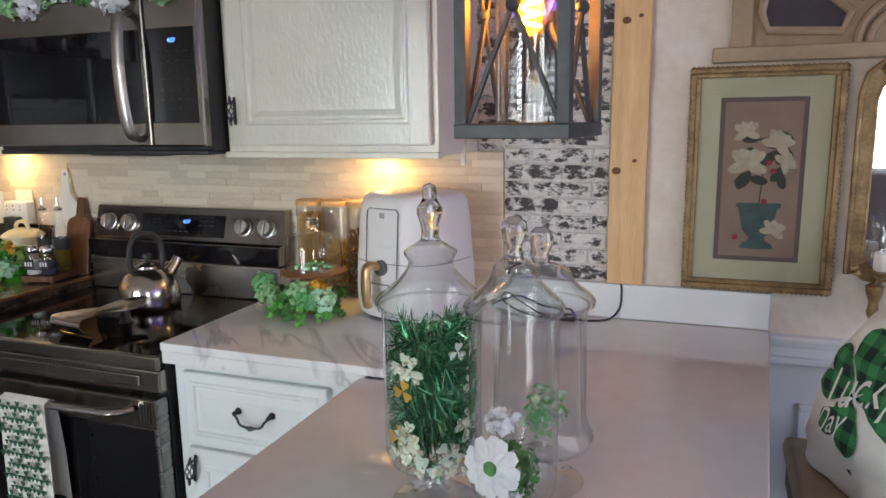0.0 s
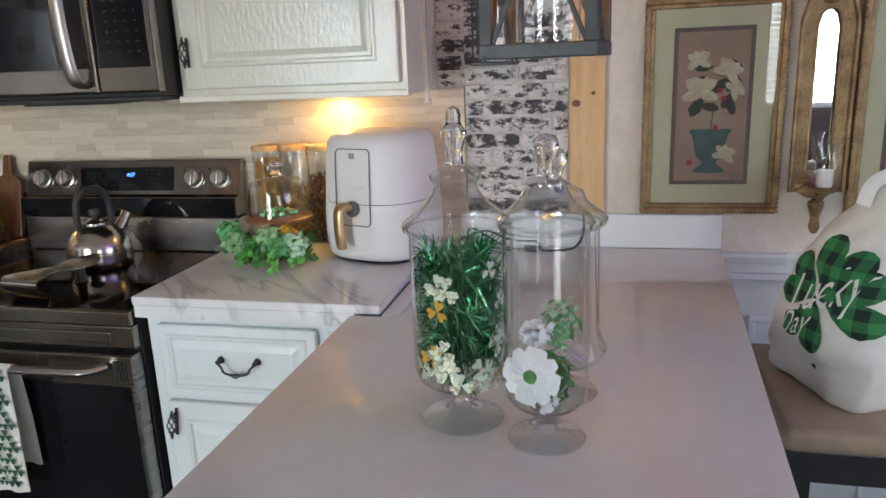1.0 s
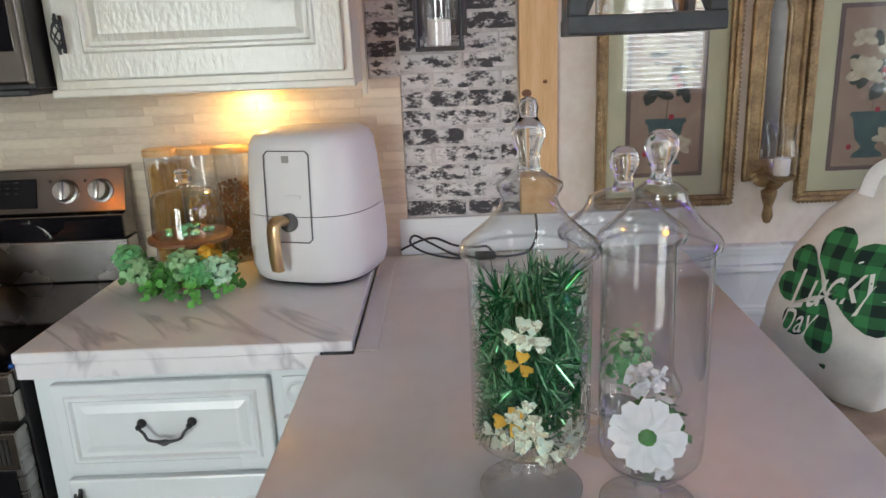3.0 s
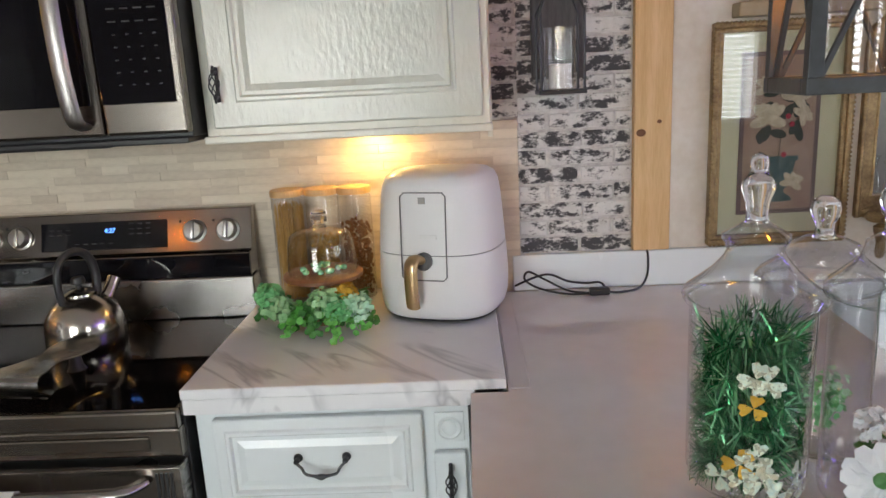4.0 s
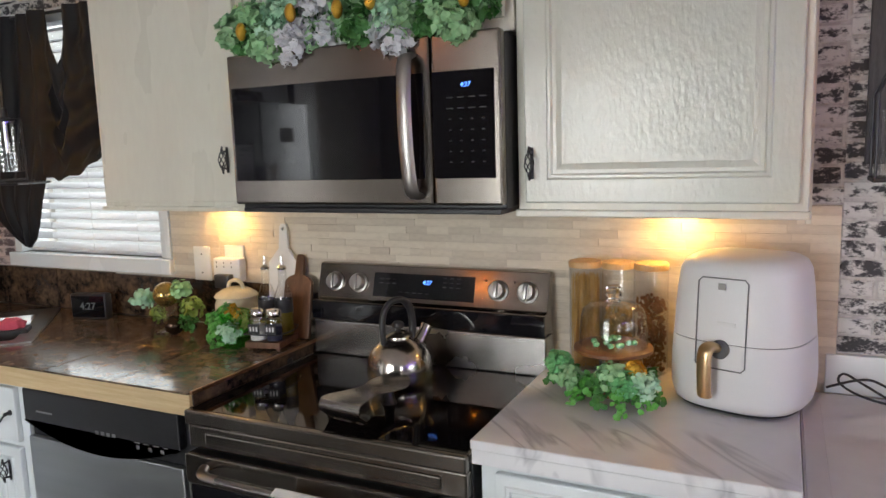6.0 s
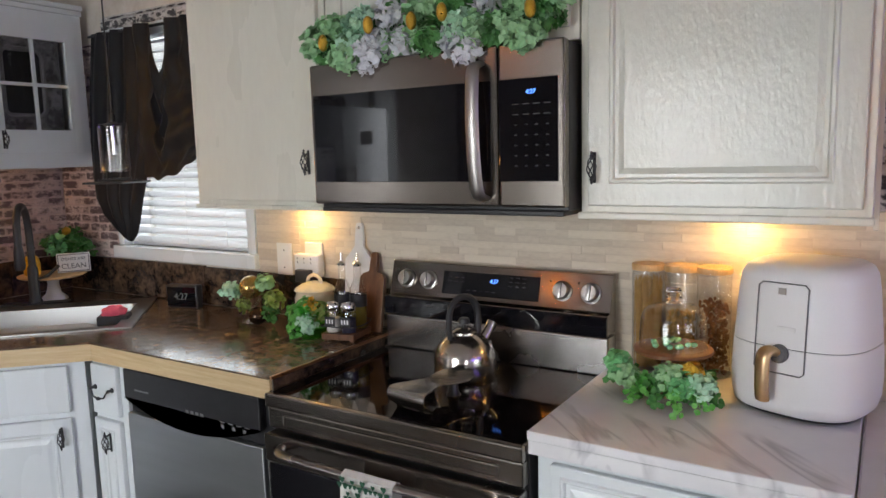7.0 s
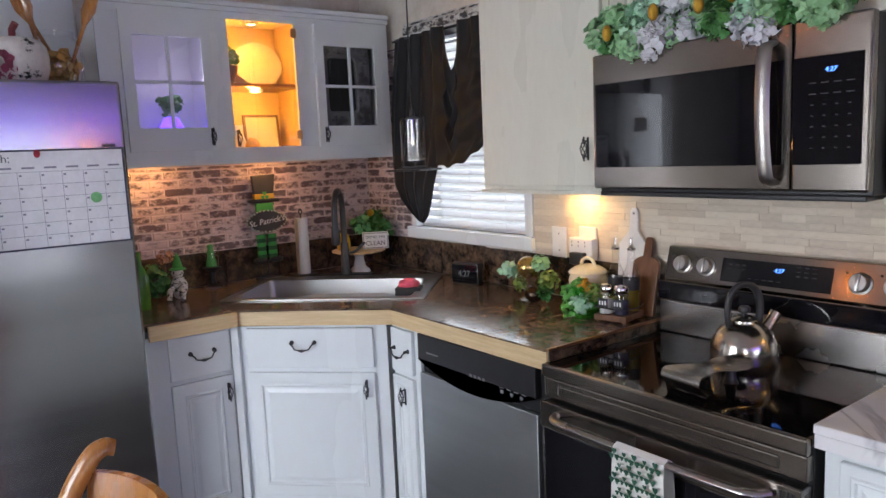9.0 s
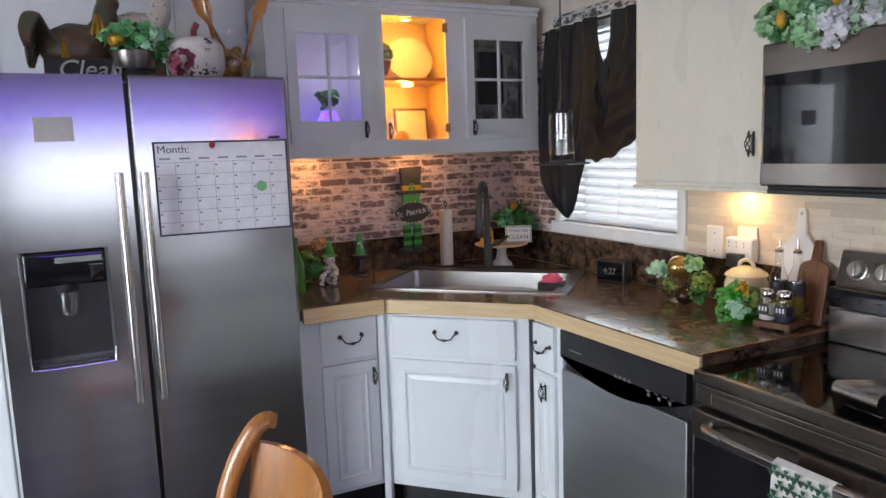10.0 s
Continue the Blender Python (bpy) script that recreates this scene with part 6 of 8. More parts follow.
TANW = mat("tan_painted_wood", (0.42, 0.33, 0.21), 0.55, other=(0.33, 0.25, 0.15), grain=(8, 60), bump=0.2)
ar = thing("arched_window_decor", (1.62, 0, 1.55), "tan wooden arched fan window decor with mirrored panes", "wall decor")
part("shelf", box(1.210, 2.03, -0.055, -0.001, 1.549, 1.583, 0.004), TANW, ar)
part("side_post", box(1.250, 1.296, -0.032, -0.001, 1.583, 1.95, 0.003), TANW, ar)
part("backing", box(1.296, 1.94, -0.008, -0.001, 1.583, 1.95), TANW, ar)
hubx, hubz = 1.620, 1.585
for k in range(5):
    a0, a1 = math.radians(4 + k * 35), math.radians(33 + k * 35)
    pts = [(hubx + r * math.cos(a), hubz + r * math.sin(a)) for r, a in ((0.135, a0 + .08), (0.29, a0), (0.315, (a0 * 3 + a1) / 4), (0.32, (a0 + a1) / 2), (0.315, (a0 + 3 * a1) / 4), (0.29, a1), (0.135, a1 - .08))]
    part("mirror_pane", merge(None, prism(pts, 0.009, 0.012), Matrix(((1, 0, 0, 0), (0, 0, -1, 0), (0, 1, 0, 0), (0, 0, 0, 1)))), bpy.data.materials["mirror_silver"], ar)
    part("pane_moulding", tube([(x, -0.016, z) for x, z in pts + pts[:1]], 0.010, 8), TANW, ar, "", True)
for r in (0.075, 0.100):
    part("hub_arch", tube([(hubx + r * math.cos(math.radians(a)), -0.016, hubz + r * math.sin(math.radians(a))) for a in range(0, 181, 12)], 0.010, 8), TANW, ar, "", True)

# plank with the hanging candle lantern
wl = thing("wall_lantern", (0.785, -0.02, 1.39), "black iron candle lantern hung on a dark plank", "lantern")
part("plank", box(0.722, 0.850, -0.022, -0.006, 1.428, 2.05, 0.003), mat("weathered_plank", (0.055, 0.05, 0.052), 0.7, other=(0.10, 0.095, 0.095), stretch=(8, 8, 0.8), bump=0.3), wl)
LX, LY = 0.783, -0.085
part("tray", box(LX - .055, LX + .055, LY - .055, LY + .055, 1.393, 1.403, 0.002), IRON, wl)
part("glass", lathe([(0.0375, 1.4035), (0.039, 1.4035), (0.039, 1.545), (0.0375, 1.545)], 32, m=pose(LX, LY, 0)), GLASS, wl, "", True)
part("candle", lathe(rod(0.027, 1.4035, 1.462, bevel=0.004), 28, m=pose(LX, LY, 0)), WAX, wl, "white pillar candle", True)
for sx in (-1, 1):
    for sy in (-1, 1):
        part("post", tube([(LX + sx * .050, LY + sy * .050, 1.402), (LX + sx * .050, LY + sy * .050, 1.580), (LX + sx * .016, LY + sy * .016, 1.655)], 0.0032, 6), IRON, wl)
part("cap", lathe([(0, 1.655), (0.026, 1.655), (0.028, 1.660), (0.010, 1.668), (0, 1.668)], 4, m=pose(LX, LY, 0, 0, 0, 45)), IRON, wl)
part("ring", tube([(LX + 0.022 * math.cos(a / 10 * 6.283), LY, 1.690 + 0.022 * math.sin(a / 10 * 6.283)) for a in range(11)], 0.002, 6), IRON, wl, "", True)
part("hook", tube(smooth_line([(LX, -0.022, 1.76), (LX, -0.06, 1.762), (LX, LY, 1.745), (LX, LY, 1.710), (LX, LY + .008, 1.705)], 5), 0.0035, 8), IRON, wl, "", True)

# outlets on the stone backsplash
op = thing("blank_plate", (-1.275, -0.02, 1.06), "blank ivory wall plate on the stone backsplash", "wall plate")
part("plate", box(-1.312, -1.236, -0.026, -0.0195, 1.062, 1.182, 0.003), WHITEP, op)
for z in (1.090, 1.155):
    part("screw", lathe([(0, 0), (0.003, 0), (0.003, 0.001), (0, 0.001)], 10, m=pose(-1.274, -0.026, z, 90, 0, 0)), GREYIRON, op)
oo = thing("outlet", (-1.13, -0.02, 1.06), "white outlet extender with a black plug on the backsplash", "outlet")
part("plate", box(-1.170, -1.085, -0.026, -0.0195, 1.075, 1.190, 0.003), WHITEP, oo)
part("extender", box(-1.190, -1.075, -0.062, -0.026, 1.070, 1.150, 0.006, seg=3), WHITEP, oo, "", True)
sl = bmesh.new()
for i in range(3):
    for j in range(2):
        box(-1.175 + i * .032, -1.172 + i * .032, -0.0626, -0.0618, 1.118 + j * .014, 1.124 + j * .014, bm=sl)
part("slots", sl, BLACK, oo)
part("plug", box(-1.165, -1.100, -0.090, -0.062, 1.052, 1.098, 0.005, seg=3), BLACK, oo, "", True)

# puck lamps under the cabinets
for x, z in ((0.33, 1.329), (-1.13, 1.332)):
    pk = thing("puck_light", (x, -0.075, z - .012), "small warm puck light under the wall cabinet", "lamp", "puck lights", "", local=True)
    part("ring", lathe([(0.022, 0.006), (0.030, 0.006), (0.032, 0.012), (0.032, 0.018), (0.022, 0.018)], 24), WHITEP, pk, "", True)
    part("lens", lathe([(0, 0.0145), (0.022, 0.0145), (0.022, 0.017), (0, 0.017)], 24), glow("warm_lens", (1.0, 0.6, 0.2), 130), pk)

# ---- bar stool and tote bag ----
bs_ = thing("bar_stool", (1.66, -0.48, 0), "dark wooden counter stool with a tan padded seat", "stool")
part("seat", box(1.402, 1.92, -0.705, -0.262, 0.672, 0.720, 0.016, seg=3), TANCLOTH, bs_, "tan padded seat", True)
part("apron", box(1.412, 1.91, -0.690, -0.272, 0.605, 0.671, 0.003), BLACK, bs_)
for x in (1.425, 1.862):
    for y in (-0.682, -0.318):
        part("leg", box(x, x + .036, y, y + .036, 0, 0.604, 0.003), BLACK, bs_)
part("stretcher", box(1.462, 1.861, -0.676, -0.652, 0.20, 0.232, 0.003), BLACK, bs_)
part("stretcher", box(1.462, 1.861, -0.308, -0.286, 0.20, 0.232, 0.003), BLACK, bs_)

bag = thing("tote_bag", (1.555, -0.492, 0.721), "white canvas tote bag with a green plaid shamrock", "bag", "", "", -64, local=True)
# half width, half depth, height, lean along and across, squareness; the printed face looks along -y
BAG = ((0.118, 0.078, 0.0, 0.0, 0.0, 5.0), (0.132, 0.092, 0.014, 0.0, 0.0, 5.0), (0.140, 0.099, 0.06, 0.0, 0.0, 4.0), (0.142, 0.100, 0.13, 0.002, 0.0, 3.2), (0.136, 0.096, 0.20, 0.006, 0.003, 2.8),
       (0.122, 0.084, 0.27, 0.014, 0.010, 2.5), (0.096, 0.062, 0.33, 0.022, 0.020, 2.3), (0.062, 0.038, 0.38, 0.030, 0.032, 2.2), (0.034, 0.020, 0.415, 0.036, 0.042, 2.0), (0.014, 0.010, 0.435, 0.040, 0.047, 2.0))


def bag_ring(z):
    for a, b in zip(BAG, BAG[1:]):
        if z <= b[2]:
            k = (z - a[2]) / (b[2] - a[2])
            return [p + (q - p) * k for p, q in zip(a, b)]
    return BAG[-1]


def bag_fold(x, y, z):
    """Soft folds in the canvas, deeper towards the foot and the end faces."""
    deep = 0.012 + 0.010 * max(0.0, 1 - z / 0.15) + 0.010 * min(1, max(0.0, x - 0.06) / 0.06)
    return deep * (noise.noise(Vector((x * 9 + z * 7, y * 6, z * 11))) + 0.5 * noise.noise(Vector((x * 22 - z * 17, y * 15, z * 20 + 4))))


rings = []
for k in range(41):
    z = 0.435 * k / 40
    w, d, _, lx, ly, p_ = bag_ring(z)
    ring = []
    for x, y, _ in squircle(w, d, 96, z, p_):
        f = bag_fold(x, y, z) * min(1, w / 0.08)
        ring.append((lx + x * (1 + 0.4 * f / max(w, 0.02)), ly + y * (1 + f / max(d, 0.02)), z + (0.014 * noise.noise(Vector((x * 14, y * 14, 3))) if 2 < k < 8 else 0)))
    rings.append(ring)
part("body", loft(rings), CANVAS, bag, "", True)


def bag_front(x, z):
    """Depth of the bag's printed face."""
    w, d, _, lx, ly, p_ = bag_ring(min(max(z, 0.0), 0.43))
    q = min(0.995, abs(x - lx) / w)
    y = -d * (1 - q ** p_) ** (1 / p_)
    return ly + y * (1 + bag_fold(x - lx, y, z) * min(1, w / 0.08) / max(d, 0.02)) - 0.003


def plaid(name):
    ma = mat(name, (0.02, 0.14, 0.045), 0.8)
    nt = ma.node_tree
    n, l = nt.nodes, nt.links
    co, sep = n.new("ShaderNodeTexCoord"), n.new("ShaderNodeSeparateXYZ")
    l.new(co.outputs["Object"], sep.inputs[0])
    res = []
    for axis in (0, 2):
        a = n.new("ShaderNodeMath")
        a.operation = "PINGPONG"
        l.new(sep.outputs[axis], a.inputs[0])
        a.inputs[1].default_value = 0.022
        b = n.new("ShaderNodeMath")
        b.operation = "GREATER_THAN"
        l.new(a.outputs[0], b.inputs[0])
        b.inputs[1].default_value = 0.011
        res.append(b.outputs[0])
    s = n.new("ShaderNodeMath")
    s.operation = "ADD"
    l.new(res[0], s.inputs[0])
    l.new(res[1], s.inputs[1])
    h = n.new("ShaderNodeMath")
    h.operation = "MULTIPLY"
    l.new(s.outputs[0], h.inputs[0])
    h.inputs[1].default_value = 0.5
    m = n.new("ShaderNodeMix")
    m.data_type = "RGBA"
    l.new(h.outputs[0], m.inputs[0])
    m.inputs[6].default_value = (0.035, 0.22, 0.07, 1)
    m.inputs[7].default_value = (0.004, 0.022, 0.016, 1)
    l.new(m.outputs[2], n["Principled BSDF"].inputs["Base Color"])
    return ma


def draped(pts, off, n_in=7):
    """A filled outline that lies on the bag's face."""
    cx = sum(p[0] for p in pts) / len(pts)
    cz = sum(p[1] for p in pts) / len(pts)
    bm = bmesh.new()
    prev = None
    mid = bm.verts.new((cx, bag_front(cx, cz) - off, cz))
    for k in range(1, n_in + 1):
        u = k / n_in
        ring = []
        for x, z in pts:
            xx, zz = cx + (x - cx) * u, cz + (z - cz) * u
            ring.append(bm.verts.new((xx, bag_front(xx, zz) - off, zz)))
        for i in range(len(pts)):
            j = (i + 1) % len(pts)
            if prev:
                bm.faces.new((prev[i], prev[j], ring[j], ring[i]))
            else:
                bm.faces.new((mid, ring[i], ring[j]))
        prev = ring
    bmesh.ops.recalc_face_normals(bm, faces=bm.faces)
    return bm


def heart(cx, cz, r, turn, n=28):
    out = []
    for i in range(n):
        a = 2 * math.pi * i / n
        x = 16 * math.sin(a) ** 3 / 17
        z = (13 * math.cos(a) - 5 * math.cos(2 * a) - 2 * math.cos(3 * a) - math.cos(4 * a)) / 17
        c, s = math.cos(turn), math.sin(turn)
        z += 1.0
        out.append((cx + r * (x * c - z * s), cz + r * (x * s + z * c)))
    return out


PLAID = plaid("green_plaid")
for turn in (-0.30, -1.45, 2.80, 1.25):
    part("shamrock_leaf", draped(heart(0.020, 0.205, 0.070 if turn < 1 else 0.062, turn), 0.0015, 10), PLAID, bag, "green plaid shamrock leaf")
part("small_shamrock", draped(heart(0.035, 0.062, 0.008, 0.3), 0.0015), PLAID, bag)


def bent_words(words, size, x, z, parent):
    ob = lettering("lettering", words, size, Matrix.Identity(4), WAX, parent, 0.0, 0.35)
    for v in ob.data.vertices:
        xx, zz = x + 0.80 * v.co.x, z + 1.25 * v.co.y + 0.30 * v.co.x
        v.co = (xx, bag_front(xx, zz) - 0.0032, zz)
    ob["label"] = "white script lettering"


bent_words("Lucky", 0.088, 0.025, 0.222, bag)
bent_words("Day", 0.058, -0.030, 0.140, bag)
part("strap", tube(smooth_line([(0.02, -0.012, 0.385), (0.03, 0.00, 0.430), (0.06, 0.035, 0.450), (0.10, 0.06, 0.425), (0.11, 0.06, 0.34), (0.105, 0.05, 0.27)], 6), 0.013, 8, flat=0.2), CANVAS, bag, "canvas carrying strap", True)

# ---- honey oak chair in front of the fridge ----
ch = thing("wooden_chair", (-0.80, -2.02, 0), "honey oak chair with a curved bent-wood back", "chair", "", "", 0)
part("seat", box(-1.00, -0.58, -2.24, -1.83, 0.435, 0.460, 0.010, seg=3), HONEY, ch, "", True)
for x, y in ((-0.97, -2.20), (-0.62, -2.20), (-0.97, -1.88), (-0.62, -1.88)):
    part("leg", tube([(x, y, 0.436), (x + (0.03 if x > -.8 else -.03), y + (-.02 if y < -2 else .02), 0)], 0.017, 10), HONEY, ch, "", True)
post_line = smooth_line([(-0.930, -1.905, 0.455), (-0.932, -1.900, 0.62), (-0.930, -1.877, 0.737), (-0.927, -1.845, 0.822), (-0.923, -1.805, 0.885), (-0.921, -1.778, 0.903), (-0.919, -1.757, 0.897)], 7)
k_ = len(post_line)
part("back_post", tube(post_line, 0.02, 14, flat=0.62, radii=[0.024 - 0.006 * (i / k_) ** 3 for i in range(k_)]), HONEY, ch, "curved bent-wood post", True)
bm = bmesh.new()
gr = []
for j in range(9):
    v = j / 8
    row = []
    for i in range(29):
        u = i / 28
        top = 0.857 - 0.19 * u ** 2.1
        x = -0.922 + 0.43 * u
        y = -1.812 + 0.095 * math.sin(math.pi * u ** 0.85) - 0.018 * v
        row.append(bm.verts.new((x, y, top - (0.135 - 0.03 * u) * v + 0.012 * math.sin(math.pi * u * 2) * v)))
    gr.append(row)
for a, b in zip(gr, gr[1:]):
    for i in range(28):
        bm.faces.new((a[i], a[i + 1], b[i + 1], b[i]))
bmesh.ops.recalc_face_normals(bm, faces=bm.faces)
bmesh.ops.solidify(bm, geom=list(bm.faces), thickness=0.020)
part("back_panel", bm, HONEY, ch, "wide bent oak back panel", True)
part("back_post", tube(smooth_line([(-0.560, -1.880, 0.455), (-0.535, -1.850, 0.56), (-0.505, -1.800, 0.655)], 5), 0.018, 12), HONEY, ch, "", True)

# ---- dark worktop beside the stove ----
CZ = 0.9068
cb_ = thing("cutting_board", (-0.838, -0.078, CZ), "walnut cutting board with a handle leaning on the backsplash", "cutting board", "", "", 0, local=True)
pts = [(-0.050, 0), (0.050, 0), (0.055, 0.006), (0.052, 0.180), (0.040, 0.194), (0.016, 0.203), (0.013, 0.258), (0.008, 0.268), (-0.008, 0.268), (-0.013, 0.258), (-0.016, 0.203), (-0.040, 0.194), (-0.052, 0.180), (-0.055, 0.006)]
part("board", merge(None, prism(pts, 0, 0.016, 0.003), pose(0, -0.005, 0, 78, 0, 0)), WALNUT, cb_)
wb = thing("cutting_board", (-0.905, -0.054, CZ), "slim white cutting board with a holed handle on the backsplash", "cutting board", "", "", 0, local=True)
pts = [(-0.060, 0), (0.060, 0), (0.060, 0.235), (0.035, 0.262), (0.018, 0.282), (0.015, 0.350), (0.009, 0.362), (-0.009, 0.362), (-0.015, 0.350), (-0.018, 0.282), (-0.035, 0.262), (-0.060, 0.235)]
hole_ = [(0.006 * math.cos(a * 0.785), 0.345 + 0.006 * math.sin(a * 0.785)) for a in range(8)]
part("board", merge(None, plate_with_hole(pts, hole_, 0, 0.010), pose(0, 0.004, 0, 86, 0, 0)), WHITEP, wb)

cd_ = thing("condiment_caddy", (-0.856, -0.182, CZ), "dark wooden caddy with oil bottles and shakers", "caddy", "", "", 12, local=True)
part("tray", box(-0.058, 0.058, -0.066, 0.066, 0.006, 0.026, 0.003), WALNUT, cd_)
for x in (-.046, .046):
    for y in (-.054, .054):
        part("foot", lathe(rod(0.008, 0, 0.006), 10, m=pose(x, y, 0)), WALNUT, cd_)
OIL = mat("olive_oil", (0.20, 0.15, 0.02), 0.2)
for x, oil in ((-0.028, 0.075), (0.029, 0.11)):
    b = part("bottle", lathe([(0, 0.027), (0.026, 0.027), (0.028, 0.030), (0.028, 0.150), (0.020, 0.172), (0.0125, 0.190), (0.0125, 0.232), (0.0145, 0.236)], 28, m=pose(x, 0.035, 0)), GLASS, cd_, "", True)
    part("oil", lathe([(0, 0.029), (0.0262, 0.029), (0.0262, oil), (0, oil)], 24, m=pose(x, 0.035, 0)), OIL, b, "", True)
    part("pourer", lathe([(0, 0.232), (0.013, 0.232), (0.014, 0.240), (0.005, 0.248), (0.0035, 0.275), (0, 0.275)], 14, m=pose(x, 0.035, 0)), CHROME, b, "", True)
    part("label", lathe([(0.0283, 0.100), (0.0285, 0.101), (0.0285, 0.138), (0.0283, 0.139)], 24, m=pose(x, 0.035, 0)), BLACK, b, "black label")
for x, fill_ in ((-0.027, WAX), (0.027, INK)):
    s_ = part("shaker", lathe([(0, 0.027), (0.024, 0.027), (0.025, 0.030), (0.025, 0.095), (0.022, 0.102)], 24, m=pose(x, -0.035, 0)), GLASS, cd_, "", True)
    part("spice", lathe([(0, 0.029), (0.0232, 0.029), (0.0232, 0.072), (0, 0.072)], 20, m=pose(x, -0.035, 0)), fill_, s_, "", True)
    part("cap", lathe([(0.0235, 0.100), (0.0245, 0.102), (0.0245, 0.116), (0.020, 0.124), (0, 0.126)], 24, m=pose(x, -0.035, 0)), CHROME, s_, "", True)
    part("label", box(x - .018, x + .018, -0.0622, -0.0600, 0.050, 0.080, 0.0004), BLACK, s_, "black label with pale marks")
    for k in range(3):
        part("mark", box(x - .013 + k * .010, x - .008 + k * .010, -0.0628, -0.0622, 0.058, 0.072), WHITEP, s_)
part("rail", tube(smooth_line([(-0.058, -0.066, 0.05), (0.058, -0.066, 0.05), (0.058, 0.066, 0.05), (-0.058, 0.066, 0.05), (-0.058, -0.066, 0.05)], 3), 0.002, 6), IRON, cd_)

sg = thing("sugar_canister", (-1.062, -0.100, CZ), "cream ceramic canister with a lidded top", "canister", "", "", 0, local=True)
part("body", lathe([(0, 0), (0.062, 0), (0.068, 0.006), (0.072, 0.050), (0.070, 0.110), (0.064, 0.128), (0.066, 0.134), (0, 0.134)], 44), CREAM, sg, "", True)
lid = part("lid", lathe([(0.069, 0.134), (0.071, 0.138), (0.066, 0.146), (0.045, 0.160), (0.020, 0.168), (0, 0.170)], 44), CREAM, sg, "", True)
part("knob", tube(smooth_line([(-0.032, 0, 0.160), (-0.024, 0, 0.182), (0, 0, 0.192), (0.024, 0, 0.182), (0.032, 0, 0.160)], 5), 0.007, 10), CREAM, lid, "", True)
rings_ = bmesh.new()
for z in (0.030, 0.075):
    tube([(0.0725 * math.cos(a / 40 * 6.283), 0.0725 * math.sin(a / 40 * 6.283), z) for a in range(41)], 0.002, 6, rings_)
part("band", rings_, CREAM, sg)

sg.scale = (1.0, 1.0, 0.94)

gp = thing("clover_garland_jar", (-0.968, -0.225, CZ), "green glass jar wrapped in pale hydrangea and gold ribbon", "vase", "", "", 0, local=True)
part("jar", lathe([(0, 0), (0.040, 0), (0.052, 0.015), (0.056, 0.050), (0.046, 0.085), (0.050, 0.110)], 32), thin_glass("green_glass", (0.35, 0.85, 0.35)), gp, "translucent green jar", True)
for k, (x, y, z, m_, n_) in enumerate(((0.02, -0.045, 0.055, PALEMINT, 110), (-0.035, -0.03, 0.085, LIME, 110), (0.0, -0.02, 0.110, LIME, 90), (0.045, -0.015, 0.095, OLIVE, 70), (-0.03, -0.045, 0.035, LIME, 70))):
    part("bloom", foliage(int(n_ * 1.4), (0.034, 0.028, 0.032), 0.015, "round", 0.4, 80 + k, None, (x, y, z), 0.5), m_, gp)
part("gold_ribbon", foliage(24, (0.018, 0.014, 0.016), 0.018, "round", 0.4, 91, None, (0.030, -0.03, 0.115), 0.4), GOLDFOIL, gp)

op_ = thing("ornament_arrangement", (-1.315, -0.160, CZ), "glass pedestal with gold ornaments and silk clover blooms", "arrangement", "", "", 0, local=True)
part("pedestal", lathe([(0, 0), (0.040, 0), (0.042, 0.003), (0.016, 0.012), (0.010, 0.030), (0.018, 0.055), (0.034, 0.078), (0.036, 0.082)], 28), GLASS, op_, "", True)
part("gold_ball", ball(0.043, (0, 0, 0.128), sub=3), mat("gold_mercury_glass", (0.62, 0.42, 0.14), 0.12, 0.8, other=(0.32, 0.20, 0.06), grain=(30, 90), mix=0.9), op_, "mottled gold ball", True)
part("dark_ball", ball(0.032, (0.060, -0.03, 0.034), sub=3), mat("dark_bronze_glass", (0.06, 0.035, 0.02), 0.08, 0.7), op_, "dark bronze ball", True)
for k, (x, y, z, r, m_, n_) in enumerate(((-0.085, -0.02, 0.115, 0.036, PALEMINT, 100), (0.060, 0.01, 0.150, 0.036, SOFTMINT, 100), (0.115, 0.0, 0.090, 0.040, OLIVE, 70), (-0.075, 0.03, 0.050, 0.032, OLIVE, 46), (0.110, -0.02, 0.045, 0.034, LEAF, 50), (0.050, 0.04, 0.085, 0.036, OLIVE, 50))):
    part("bloom", foliage(n_, (r, r * 0.8, r * 0.85), 0.019, "round", 0.3, 100 + k, None, (x, y, z), 0.45), m_, op_)

ck_ = thing("digital_clock", (-1.765, -0.10, CZ), "black digital clock on the dark worktop", "clock", "", "", 14, local=True)
part("case", box(-0.075, 0.075, -0.02, 0.02, 0.0, 0.095, 0.008, seg=3), BLACK, ck_, "", True)
part("screen", box(-0.068, 0.068, -0.0215, -0.0195, 0.008, 0.087, 0.001), BLACKGLASS, ck_)
lettering("digits", "4:27", 0.038, pose(0.0, -0.0222, 0.048, 90, 0, 0), glow("pale_digits", (0.75, 0.85, 0.9), 0.07), ck_)

